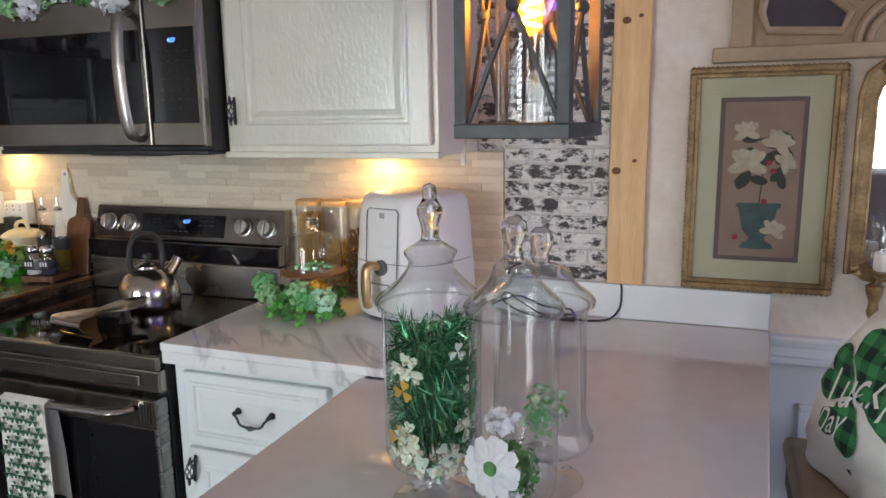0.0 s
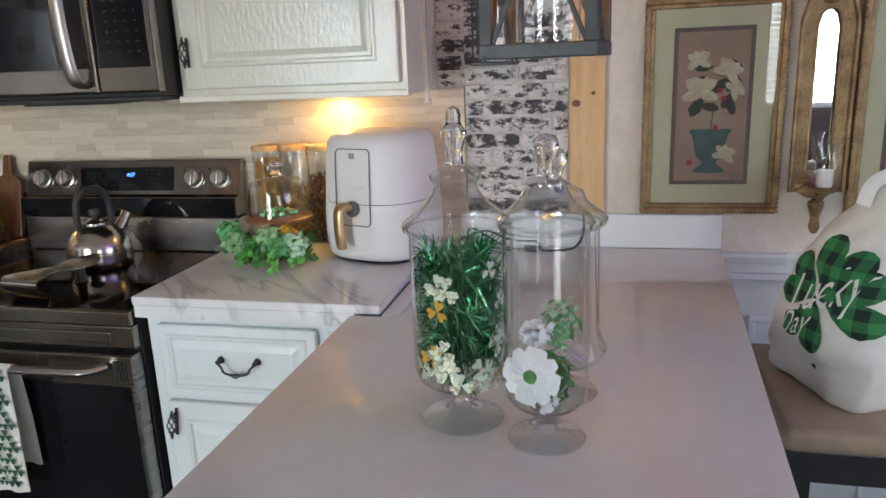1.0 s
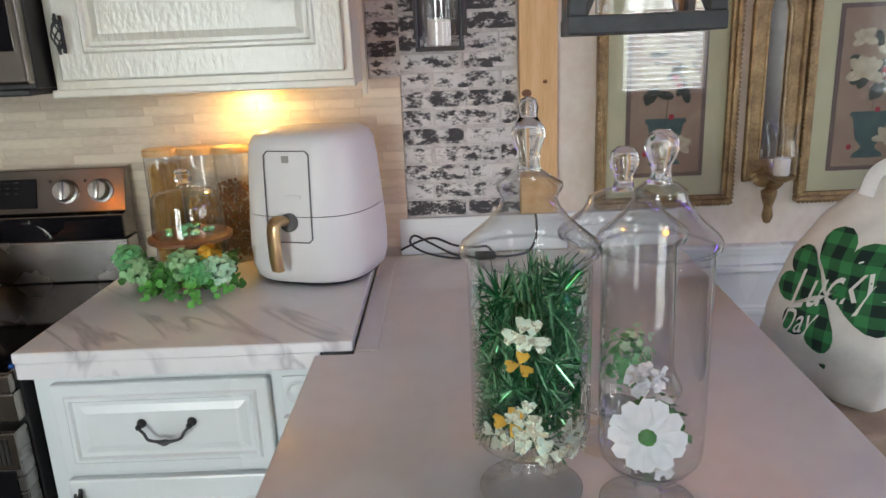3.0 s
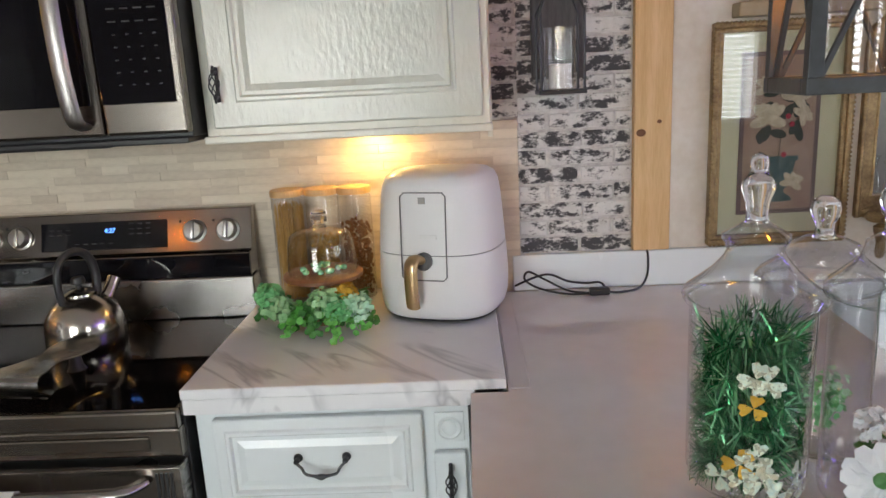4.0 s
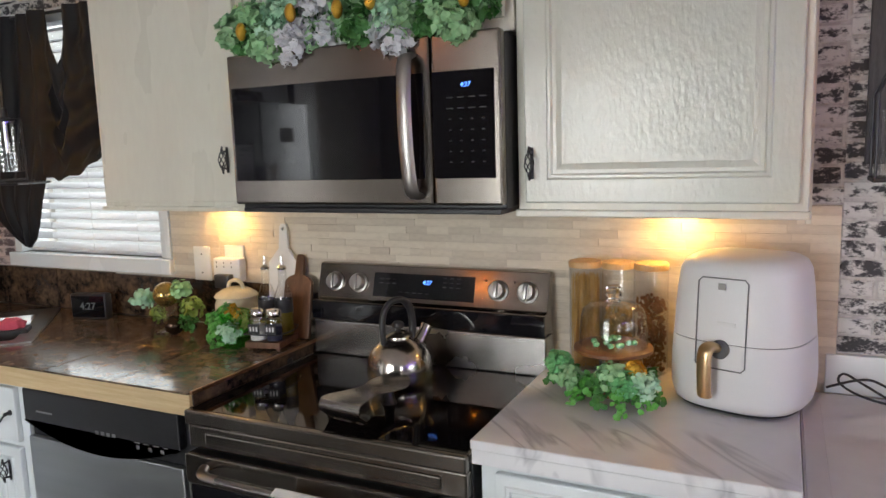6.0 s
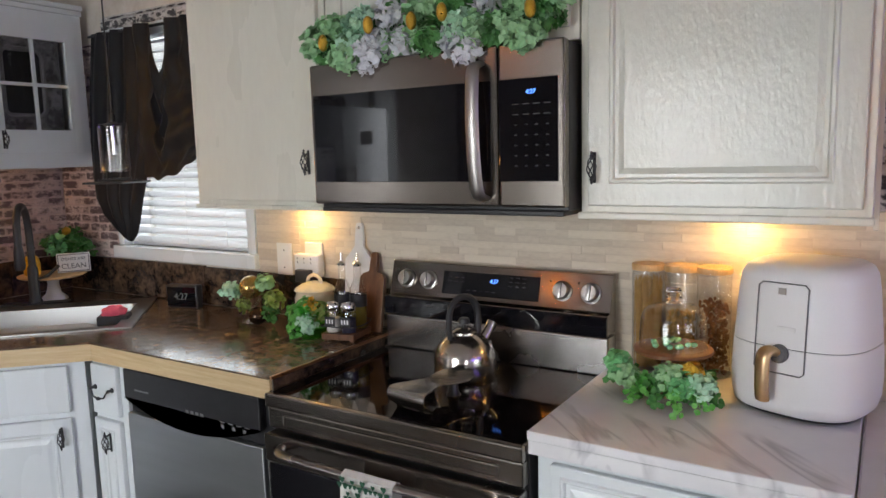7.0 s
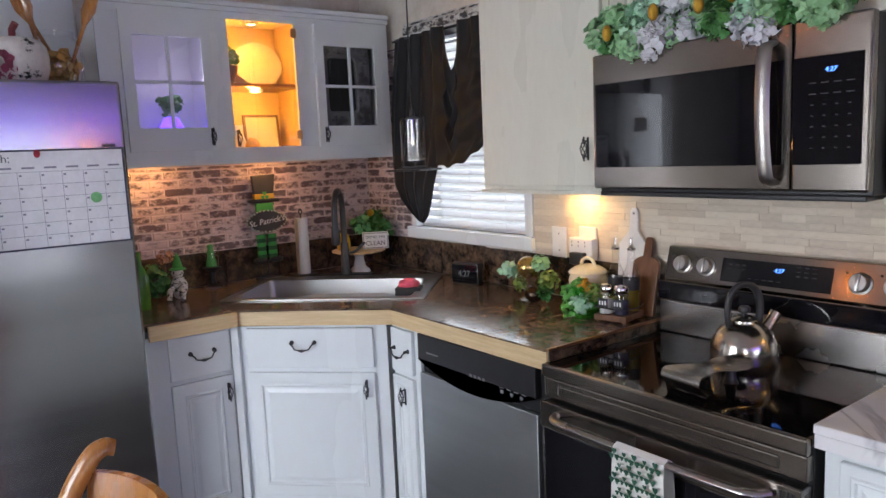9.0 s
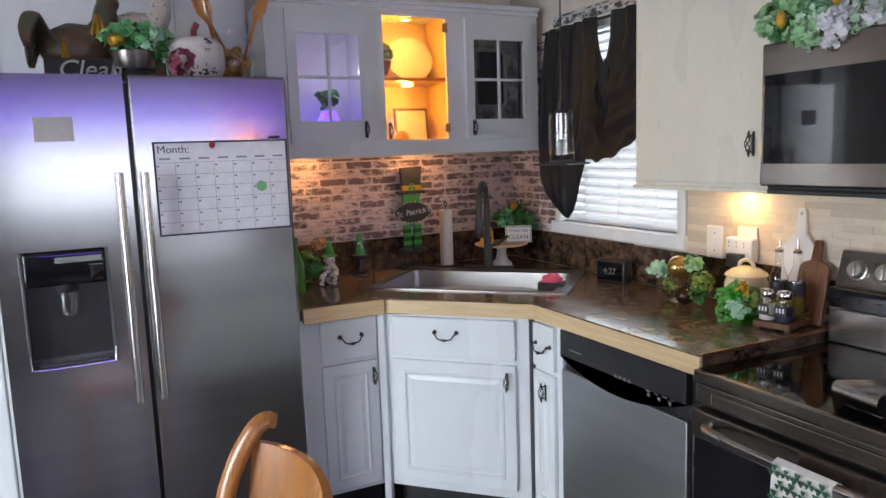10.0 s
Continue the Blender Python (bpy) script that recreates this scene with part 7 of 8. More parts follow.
# ---- round the sink ----
fa = thing("faucet", (-2.405, -0.352, CZ), "black high-arc kitchen faucet", "faucet", "", "", 45, local=True)
part("base_plate", box(-0.13, 0.13, -0.030, 0.030, 0.006, 0.012, 0.003), BLACK, fa)
part("stem", lathe([(0, 0.012), (0.026, 0.012), (0.027, 0.020), (0.022, 0.03), (0.020, 0.16), (0.015, 0.17), (0, 0.17)], 24), BLACK, fa, "", True)
part("spout", tube(smooth_line([(0, 0, 0.16), (0, 0, 0.30), (0, -0.012, 0.375), (0, -0.050, 0.418), (0, -0.095, 0.415), (0, -0.128, 0.375), (0, -0.138, 0.31), (0, -0.140, 0.255)], 7), 0.0145, 14), BLACK, fa, "", True)
part("spray_head", lathe([(0, 0.17), (0.016, 0.17), (0.021, 0.185), (0.018, 0.25), (0.014, 0.265), (0, 0.265)], 20, m=pose(0, -0.140, 0)), BLACK, fa, "", True)
part("lever", tube([(0.020, 0, 0.11), (0.060, -0.005, 0.125), (0.105, -0.01, 0.165)], 0.007, 10), BLACK, fa, "", True)
sc_ = thing("sponge_caddy", (-1.83, -0.37, CZ + .006), "black wire sponge caddy with a pink sponge in the sink corner", "caddy", "", "", 45, local=True)
part("tray", box(-0.055, 0.055, -0.04, 0.04, -0.040, 0.014, 0.004), BLACK, sc_)
part("sponge", ball(0.042, (0, 0, 0.024), (1.05, 0.75, 0.62), sub=3, rough=0.25), PINK, sc_, "pink scrubbing sponge", True)

pt = thing("paper_towel_holder", (-2.585, -0.490, CZ), "white paper towel roll on a black upright holder", "paper towels", "", "", 0, local=True)
part("base", lathe([(0, 0), (0.070, 0), (0.072, 0.004), (0.066, 0.010), (0, 0.010)], 32), BLACK, pt, "", True)
part("roll", lathe([(0.018, 0.012), (0.032, 0.012), (0.033, 0.015), (0.033, 0.288), (0.032, 0.291), (0.018, 0.291)], 36), CANVAS, pt, "white paper roll", True)
sh_ = bmesh.new()
cols = [[sh_.verts.new((0.0335 * math.sin(u * 1.2) + (0.030 * (1 - v) ** 2 if u == 3 else 0), -0.0338 * math.cos(u * 0.35) - 0.006 * u * (1 - v), 0.012 + 0.274 * v)) for v in (0, 0.25, 0.5, 0.75, 1)] for u in (0, 1, 2, 3)]
for p_, q_ in zip(cols, cols[1:]):
    for i in range(4):
        sh_.faces.new((p_[i], q_[i], q_[i + 1], p_[i + 1]))
bmesh.ops.solidify(sh_, geom=list(sh_.faces), thickness=0.0008)
part("sheet", sh_, CANVAS, pt)
part("finial", tube(smooth_line([(0, 0, 0.288), (0, 0, 0.305), (0, -0.008, 0.320), (0, 0, 0.335), (0, 0.008, 0.320), (0, 0, 0.306)], 5), 0.0035, 8), BLACK, pt, "", True)
cs_ = thing("cake_stand", (-2.470, -0.235, CZ), "white pedestal cake stand beside the faucet", "cake stand", "", "", 0, local=True)
part("pedestal", lathe([(0, 0), (0.055, 0), (0.052, 0.008), (0.030, 0.030), (0.022, 0.070), (0.028, 0.098), (0, 0.098)], 32), WHITEP, cs_, "", True)
part("plate", lathe([(0, 0.098), (0.120, 0.100), (0.135, 0.106), (0.136, 0.112), (0.128, 0.113), (0, 0.110)], 48), PINE, cs_, "round pale wooden plate", True)
so = thing("soap_bottle", (-2.505, -0.300, CZ + .1125), "yellow soap bottle on the cake stand", "soap bottle", "", "", 30, local=True)
part("bottle", loft([squircle(w, w * .7, 28, z, 2.6) for w, z in ((0.030, 0), (0.034, 0.006), (0.034, 0.055), (0.026, 0.080), (0.012, 0.090), (0.012, 0.098))]), YELLOW, so, "", True)
part("pump", tube([(0, 0, 0.096), (0, 0, 0.118), (0.022, 0, 0.120)], 0.004, 8), BLACK, so, "", True)
ds = thing("dishes_sign", (-2.425, -0.160, CZ + .1125), "small white block sign reading dishes are clean", "sign", "", "", 58, local=True)
part("block", box(-0.066, 0.066, -0.010, 0.010, 0, 0.085, 0.003), WHITEP, ds)
part("border", rect_frame(-0.062, 0.062, 0.004, 0.081, 0.003, -0.0112, -0.0098, 0.0004), DIMTEXT, ds)
lettering("words", "DISHES ARE", 0.019, pose(0, -0.0112, 0.060, 90, 0, 0), DIMTEXT, ds)
lettering("words", "CLEAN", 0.032, pose(0, -0.0112, 0.028, 90, 0, 0), DIMTEXT, ds)
pp = thing("clover_plant", (-2.540, -0.125, CZ + .1125), "silk clover plant with a gold bloom behind the sign", "plant", "", "", 0, local=True)
part("pot", lathe([(0, 0), (0.030, 0), (0.036, 0.07), (0.033, 0.07), (0, 0.06)], 20), PINE, pp, "", True)
for k, (x, y, z, m_) in enumerate(((-0.03, -0.03, 0.125, LEAF), (0.05, 0.0, 0.13, LEAF), (0.0, 0.03, 0.155, LEAF), (-0.06, 0.01, 0.10, LEAF), (0.02, -0.05, 0.115, MINT), (0.09, 0.02, 0.10, LEAF))):
    part("leaves", foliage(44, (0.05, 0.045, 0.035), 0.036, "heart", 0.5, 120 + k, None, (x, y, z), 0.3), m_, pp)
part("gold_bloom", ball(0.019, (0.055, -0.02, 0.180), sub=2, rough=0.3), GOLDFOIL, pp, "", True)

le = thing("leprechaun_sign", (-2.665, -0.642, CZ), "leprechaun hat and striped legs sign on a black stand", "sign", "", "", 90, local=True)
part("base", box(-0.060, 0.060, -0.045, 0.030, 0.0, 0.012, 0.003), BLACK, le)
part("rod", tube([(0, 0, 0.01), (0, 0, 0.09)], 0.004, 8), BLACK, le)
STRG, STRK = mat("bright_green_felt", (0.06, 0.36, 0.08), 0.8), mat("dark_green_felt", (0.015, 0.10, 0.03), 0.8)
for sx in (-1, 1):
    for k in range(6):
        part("stocking_stripe", box(sx * 0.028 - .022, sx * 0.028 + .022, -0.008, 0.008, 0.100 + k * 0.020, 0.1195 + k * 0.020, 0.003), STRG if k % 2 else STRK, le)
    part("boot", ball(0.030, (sx * 0.042, -0.004, 0.092), (1.25, 0.5, 0.5), sub=2), BLACK, le, "black boot", True)
oval = [(0.098 * math.cos(a * 6.283 / 30) * (1 + .06 * math.cos(4 * a * 6.283 / 30)), 0.285 + 0.052 * math.sin(a * 6.283 / 30)) for a in range(30)]
part("plaque", merge(None, prism(oval, 0.010, 0.020, 0.002), Matrix(((1, 0, 0, 0), (0, 0, -1, 0), (0, 1, 0, 0), (0, 0, 0, 1)))), BLACK, le, "black oval plaque")
for k in range(30):
    part("bead", ball(0.0062, (oval[k][0], -0.018, oval[k][1]), sub=1), SILVERFOIL, le, "", True)
lettering("words", "St. Patrick's", 0.040, pose(0, -0.0212, 0.285, 90, 0, 0) @ pose(0, 0, 0, 0, 0, 7), WAX, le, shear=0.2)
part("collar", box(-0.045, 0.045, -0.008, 0.008, 0.325, 0.375, 0.004), STRG, le)
part("hat_brim", box(-0.080, 0.080, -0.014, 0.014, 0.378, 0.395, 0.006), BLACK, le)
part("hat_band", box(-0.052, 0.052, -0.012, 0.012, 0.395, 0.420, 0.002), GOLDFOIL, le)
part("hat_crown", merge(None, prism([(-0.050, 0.420), (0.050, 0.420), (0.062, 0.515), (-0.058, 0.510)], -0.011, 0.011, 0.004), Matrix(((1, 0, 0, 0), (0, 0, -1, 0), (0, 1, 0, 0), (0, 0, 0, 1)))), BLACK, le)
cl = bmesh.new()
shamrock(cl, Matrix.Translation((0, -0.016, 0.410)) @ Vector((0, -1, 0)).to_track_quat("Z", "Y").to_matrix().to_4x4(), 0.022)
part("shamrock", cl, STRG, le)

clo = thing("cloche_figurine", (-2.640, -0.935, CZ), "small glass cloche on a black stem with a green figurine", "figurine", "", "", 0, local=True)
part("stem", lathe([(0, 0), (0.045, 0), (0.043, 0.008), (0.016, 0.018), (0.011, 0.045), (0.016, 0.075), (0.040, 0.090), (0.042, 0.096), (0, 0.096)], 28), BLACK, clo, "", True)
part("figurine", lathe([(0, 0.097), (0.024, 0.098), (0.020, 0.13), (0.014, 0.150), (0.018, 0.165), (0.012, 0.18), (0.014, 0.20), (0, 0.205)], 20), STRG, clo, "", True)
cdm = [(0.040, 0.0965), (0.040, 0.17), (0.032, 0.205), (0.014, 0.222), (0, 0.225)]
part("dome", lathe(cdm, 32), GLASS, clo, "", True)
fg = thing("shamrock_figurine", (-2.475, -1.140, CZ), "white seated figurine patterned with dark shamrocks", "figurine", "", "", 60, local=True)
bm = ball(0.036, (0, 0, 0.052), (1, 0.8, 1.45), sub=3, rough=0.1)
ball(0.026, (0, -0.01, 0.115), (1, 1, 1), bm, 2)
for sx in (-1, 1):
    tube([(sx * .018, -0.01, 0.05), (sx * .026, -0.05, 0.045), (sx * .030, -0.062, 0.006)], 0.011, 10, bm)
part("body", bm, blotched("spotted_cloth", (0.78, 0.77, 0.75), (0.02, 0.05, 0.02), 70, 0.53, 0.56, 0.8), fg, "", True)
part("hat", lathe([(0.036, 0.128), (0.030, 0.134), (0.022, 0.138), (0.012, 0.180), (0, 0.205)], 20), STRG, fg, "", True)
solid("figurine_greenery", foliage(90, (0.050, 0.060, 0.075), 0.034, "round", 0.3, 140, None, (-2.52, -1.225, 0.99), 0.4), LEAF, "dark silk greenery beside the figurine", "greenery")
solid("orange_bloom", foliage(40, (0.030, 0.030, 0.025), 0.022, "frill", 0.3, 141, None, (-2.56, -1.165, 1.085), 0.4), mat("peach_petal", (0.55, 0.30, 0.18), 0.7), "faded peach silk bloom beside the figurine", "flower")
gb = thing("green_bottle", (-2.36, -1.325, CZ), "tall green glass bottle with a printed ring", "bottle", "", "", 0, local=True)
part("glass", lathe([(0, 0), (0.034, 0), (0.036, 0.004), (0.036, 0.130), (0.022, 0.165), (0.012, 0.185), (0.012, 0.235), (0.015, 0.238), (0, 0.238)], 28), mat("green_bottle_glass", (0.06, 0.20, 0.02), 0.15, other=(0.04, 0.14, 0.02)), gb, "", True)
part("ring_print", tube([(-0.0 + 0.013 * math.cos(a * .628), -0.0365, 0.09 + 0.013 * math.sin(a * .628)) for a in range(11)], 0.002, 6), YELLOW, gb)

# ---- black curtain over the window ----
def cloth_sheet(rows, material, name, parent, wave=0.016, count=7, seed=0.0):
    """Rows of (left x, right x, z at left, z at right, y) pleated into a curtain."""
    bm = bmesh.new()
    n, g_ = 48, []
    for j, (xl, xr, zl, zr, y) in enumerate(rows):
        row = []
        for i in range(n + 1):
            u = i / n
            ph = u * count * 6.283 + seed
            x = xl + (xr - xl) * u
            row.append(bm.verts.new((x, y + wave * math.sin(ph + 0.35 * j) - 0.008 * noise.noise(Vector((u * 5, j * 0.8, seed))), zl + (zr - zl) * u)))
        g_.append(row)
    for a, b in zip(g_, g_[1:]):
        for i in range(n):
            bm.faces.new((a[i], a[i + 1], b[i + 1], b[i]))
    bmesh.ops.recalc_face_normals(bm, faces=bm.faces)
    bmesh.ops.solidify(bm, geom=list(bm.faces), thickness=0.002)
    return part(name, bm, material, parent, "", True)


cu_ = thing("curtain", (-1.95, -0.06, 1.15), "black satin swag curtain gathered over the window", "curtain")
part("rod", tube([(-2.34, -0.050, 2.036), (-1.38, -0.050, 2.036)], 0.006, 10), IRON, cu_, "", True)
cloth_sheet([(-2.315, -1.935, 2.045, 2.045, -0.055), (-2.335, -1.925, 1.90, 1.90, -0.062), (-2.355, -1.925, 1.74, 1.72, -0.066), (-2.370, -1.96, 1.58, 1.54, -0.066), (-2.380, -2.01, 1.44, 1.40, -0.066), (-2.375, -2.045, 1.34, 1.33, -0.064), (-2.325, -2.070, 1.27, 1.25, -0.062), (-2.240, -2.10, 1.21, 1.19, -0.060), (-2.165, -2.14, 1.165, 1.155, -0.060)], BLACKCLOTH, "tail", cu_, 0.008, 4, 0.4)
bm = bmesh.new()
g_ = []
for j in range(31):
    v = j / 30
    row = []
    for i in range(65):
        u = i / 64
        x = -1.99 + 0.61 * u
        low = 1.425 + 1.15 * max(0, x + 1.88) ** 2 + 2.0 * max(0, -1.88 - x) ** 2 + 0.006 * math.sin(x * 55)
        high = 2.045 - 0.21 * max(0, 1 - abs(x + 1.845) / 0.036) ** 0.6
        z = high + (low - high) * v
        sag = math.sin(math.pi * u)
        y = -0.078 - 0.015 * math.sin(v * 27 + 1.5 * (u - 0.3)) * min(1, v * 2) * max(0.0, sag) ** 0.6 - 0.012 * math.sin(u * 40) * (1 - v) ** 2 - 0.03 * sag * v + 0.01 * noise.noise(Vector((u * 6, v * 7, 2)))
        row.append(bm.verts.new((x, y, z)))
    g_.append(row)
for a, b in zip(g_, g_[1:]):
    for i in range(64):
        bm.faces.new((a[i], a[i + 1], b[i + 1], b[i]))
bmesh.ops.recalc_face_normals(bm, faces=bm.faces)
bmesh.ops.solidify(bm, geom=list(bm.faces), thickness=0.002)
part("swag", bm, BLACKCLOTH, cu_, "", True)

# pendant over the sink
p2 = thing("pendant_lamp", (-1.84, -0.305, 1.425), "black pendant with a clear glass cylinder over the sink", "pendant lamp", "", "", 20, local=True)
part("cord", tube([(0, 0, 0.24), (0, 0, TOP - 1.425)], 0.003, 8), BLACK, p2)
part("canopy", lathe([(0, -0.02), (0.05, -0.016), (0.052, 0), (0, 0)], 24, m=pose(0, 0, TOP - 1.425)), BLACK, p2, "", True)
part("cap", lathe([(0, 0.205), (0.030, 0.205), (0.030, 0.213), (0.012, 0.220), (0.010, 0.250), (0, 0.252)], 24), BLACK, p2, "", True)
part("glass_cylinder", lathe([(0.049, 0.035), (0.052, 0.035), (0.052, 0.205), (0.049, 0.205)], 40), GLASS, p2, "", True)
part("lamp_tube", lathe(rod(0.012, 0.10, 0.205), 16), CHROME, p2, "", True)
part("tray", rect_frame(-0.085, 0.085, -0.085, 0.085, 0.010, -0.008, 0.0), BLACK, p2).rotation_euler.x = radians(90)
for s in (-1, 1):
    part("cross_bar", bar((-0.085, 0, 0.004), (0.085, 0, 0.004), 0.006, 0.006) if s < 0 else bar((0, -0.085, 0.010), (0, 0.085, 0.010), 0.006, 0.006), BLACK, p2)
    part("side_rod", tube([(s * 0.058, 0, 0.006), (s * 0.058, 0, 0.213), (0, 0, 0.216)], 0.003, 6), BLACK, p2)

# ---- inside the glass cabinet ----
def cab(lx, ly, lz):
    """Cabinet interior: along the wall, depth from its front, height above its floor."""
    return (FW - ly, -1.39 + lx, 1.48 + lz)


pk = thing("display_plate", cab(0.755, 0.235, 0.353), "large amber-lit oval plate standing in the cabinet", "plate", "", "", 90, local=True)
part("plate", merge(None, lathe([(0, 0.0), (0.07, 0.0), (0.115, 0.014), (0.117, 0.018), (0.07, 0.005), (0, 0.005)], 40), pose(0, 0.01, 0.108, 78, 0, 0) @ Matrix.Diagonal((1.05, 0.9, 1, 1))), CREAM, pk, "", True)
part("easel", tube([(-0.05, -0.03, 0.0), (-0.03, 0.0, 0.012), (0.03, 0.0, 0.012), (0.05, -0.03, 0.0)], 0.003, 6), IRON, pk)
vp = thing("potted_clover", cab(0.585, 0.14, 0.353), "small green plant in a dark urn on the shelf", "plant", "", "", 0, local=True)
part("urn", lathe([(0, 0), (0.028, 0), (0.012, 0.02), (0.030, 0.06), (0.034, 0.085), (0, 0.08)], 20), WALNUT, vp, "", True)
part("leaves", foliage(60, (0.042, 0.042, 0.045), 0.026, "round", 0.4, 150, None, (0, 0, 0.125), 0.2), LEAF, vp)
bk = thing("tabletop_picture", cab(0.745, 0.20, 0.0225), "small framed picture leaning in the lower cabinet", "picture frame", "", "", 90, local=True)
part("frame", merge(None, rect_frame(-0.090, 0.090, 0.0, 0.205, 0.012, -0.008, 0.004), pose(0, 0, 0, -8, 0, 0)), WALNUT, bk)
part("print", merge(None, box(-0.079, 0.079, -0.003, 0.002, 0.011, 0.194), pose(0, 0, 0, -8, 0, 0)), MATB, bk)
wb_ = thing("ceramic_pitcher", cab(0.590, 0.15, 0.0225), "white ceramic pitcher in the lit cabinet", "pitcher", "", "", 0, local=True)
part("body", lathe([(0, 0), (0.032, 0), (0.044, 0.03), (0.046, 0.07), (0.030, 0.115), (0.034, 0.150), (0.031, 0.150), (0, 0.13)], 28), WHITEP, wb_, "", True)
rc = thing("round_ornament", cab(0.645, 0.10, 0.0225), "rough round ornament in the lit cabinet", "ornament", "", "", 0, local=True)
part("body", ball(0.045, (0, 0, 0.046), (1, 0.7, 1), sub=3, rough=0.15), PASTA, rc, "", True)
vl = thing("violet_lamp", cab(0.31, 0.17, 0.1605), "small violet glowing lamp with silk leaves in the cabinet", "lamp", "", "", 0, local=True)
part("lamp", lathe([(0, 0), (0.045, 0), (0.050, 0.01), (0.030, 0.05), (0, 0.055)], 24), glow("violet_glow", (0.10, 0.04, 1.0), 4.0), vl, "violet lamp bowl", True)
part("leaves", foliage(80, (0.060, 0.050, 0.045), 0.030, "round", 0.4, 160, None, (0, 0, 0.105), 0.2), LEAF, vl)
for (lx, lz) in ((0.70, 0.640), (0.70, 0.336)):
    pz = thing("puck_light", cab(lx, 0.14, lz - .016), "small warm puck light in the glass cabinet", "lamp", "puck lights", "", local=True)
    part("ring", lathe([(0.020, 0.004), (0.028, 0.004), (0.030, 0.010), (0.030, 0.016), (0.020, 0.016)], 24), WHITEP, pz, "", True)
    part("lens", lathe([(0, 0.012), (0.020, 0.012), (0.020, 0.0155), (0, 0.0155)], 24), bpy.data.materials["warm_lens"], pz)
pq = thing("chalkboard_plaque", cab(1.11, 0.05, 0.16), "dark ornate plaque behind the glass door", "plaque", "", "", 90, local=True)
part("backing", box(-0.165, 0.165, 0.02, 0.028, 0.0, 0.40), blotched("grey_brick_paper", (0.34, 0.33, 0.33), (0.10, 0.095, 0.095), 18, 0.45, 0.6, 0.8), pq, "grey brick-patterned paper")
oc = [(-0.085, 0.08), (-0.065, 0.06), (0.065, 0.06), (0.085, 0.08), (0.085, 0.31), (0.065, 0.335), (-0.065, 0.335), (-0.085, 0.31)]
part("panel", merge(None, prism(oc, -0.014, -0.019, 0.001), Matrix(((1, 0, 0, 0), (0, 0, -1, 0), (0, 1, 0, 0), (0, 0, 0, 1)))), BLACK, pq)
part("border", tube([(x, 0.013, z) for x, z in oc + oc[:1]], 0.011, 8), mat("pewter_border", (0.30, 0.29, 0.29), 0.5, 0.3, bump=0.6), pq, "", True)

# ---- on top of the fridge ----
TZ = 1.7745
wp = bmesh.new()
box(WX + .001, WX + .020, -3.3, -1.40, 0.0, TOP - .002, bm=wp)
solid("wall_panel", wp, WHITE, "white painted panelling behind the fridge", "wall", "structure")
for y in (-2.62, -2.42, -1.75):
    solid("panel_moulding", box(WX + .020, WX + .036, y, y + .05, 0.0, TOP - .002, 0.005), WHITE, "white upright moulding behind the fridge", "trim", "structure")
solid("door_casing", box(-2.10, -2.05, -2.62, -2.40, 0.0, 2.1, 0.005), WHITE, "white painted door casing beside the fridge", "trim", "structure")
def bird(name, place, r, material, label, tail):
    """A glazed standing bird in one piece: body, breast, neck, head and an arched tail towards -y."""
    bm = ball(r, (0, 0, r * 1.25), (0.75, 1.25, 0.95), sub=3, rough=0.08)
    tube(smooth_line([(0, r * 0.55, r * 1.5), (0, r * 0.95, r * 2.1), (0, r * 1.05, r * 2.7), (0, r * 1.15, r * 2.95)], 5), r, 14, bm, 0.8, [r * (0.72 - 0.022 * i) for i in range(16)])
    ball(r * 0.36, (0, r * 1.15, r * 2.95), (0.8, 1.15, 1.0), bm, 2)
    for k in range(tail):
        a = (k - (tail - 1) / 2) * 0.16
        line = smooth_line([(a * r, -r * 0.7, r * 1.4), (a * r * 1.5, -r * 1.15, r * (1.55 + 0.11 * k)), (a * r * 2, -r * 1.35, r * (1.6 + 0.11 * k)), (a * r * 2.4, -r * 1.55, r * (1.2 + 0.10 * k)), (a * r * 2.4, -r * 1.6, r * (0.7 + 0.1 * k))], 5)
        tube(line, r, 8, bm, 0.35, [r * 0.30 * math.sin(math.pi * (0.12 + 0.8 * i / len(line))) + 0.003 for i in range(len(line))])
    lathe([(0, 0), (r * 0.75, 0), (r * 0.72, r * 0.12), (r * 0.30, r * 0.35), (0, r * 0.5)], 20, bm)
    ob = solid(name, bm, material, label, "statue", smooth=True)
    fuse = ob.modifiers.new("fuse", "REMESH")
    fuse.mode, fuse.voxel_size, fuse.use_smooth_shade = "VOXEL", 0.005, True
    ob.location = place
    return ob


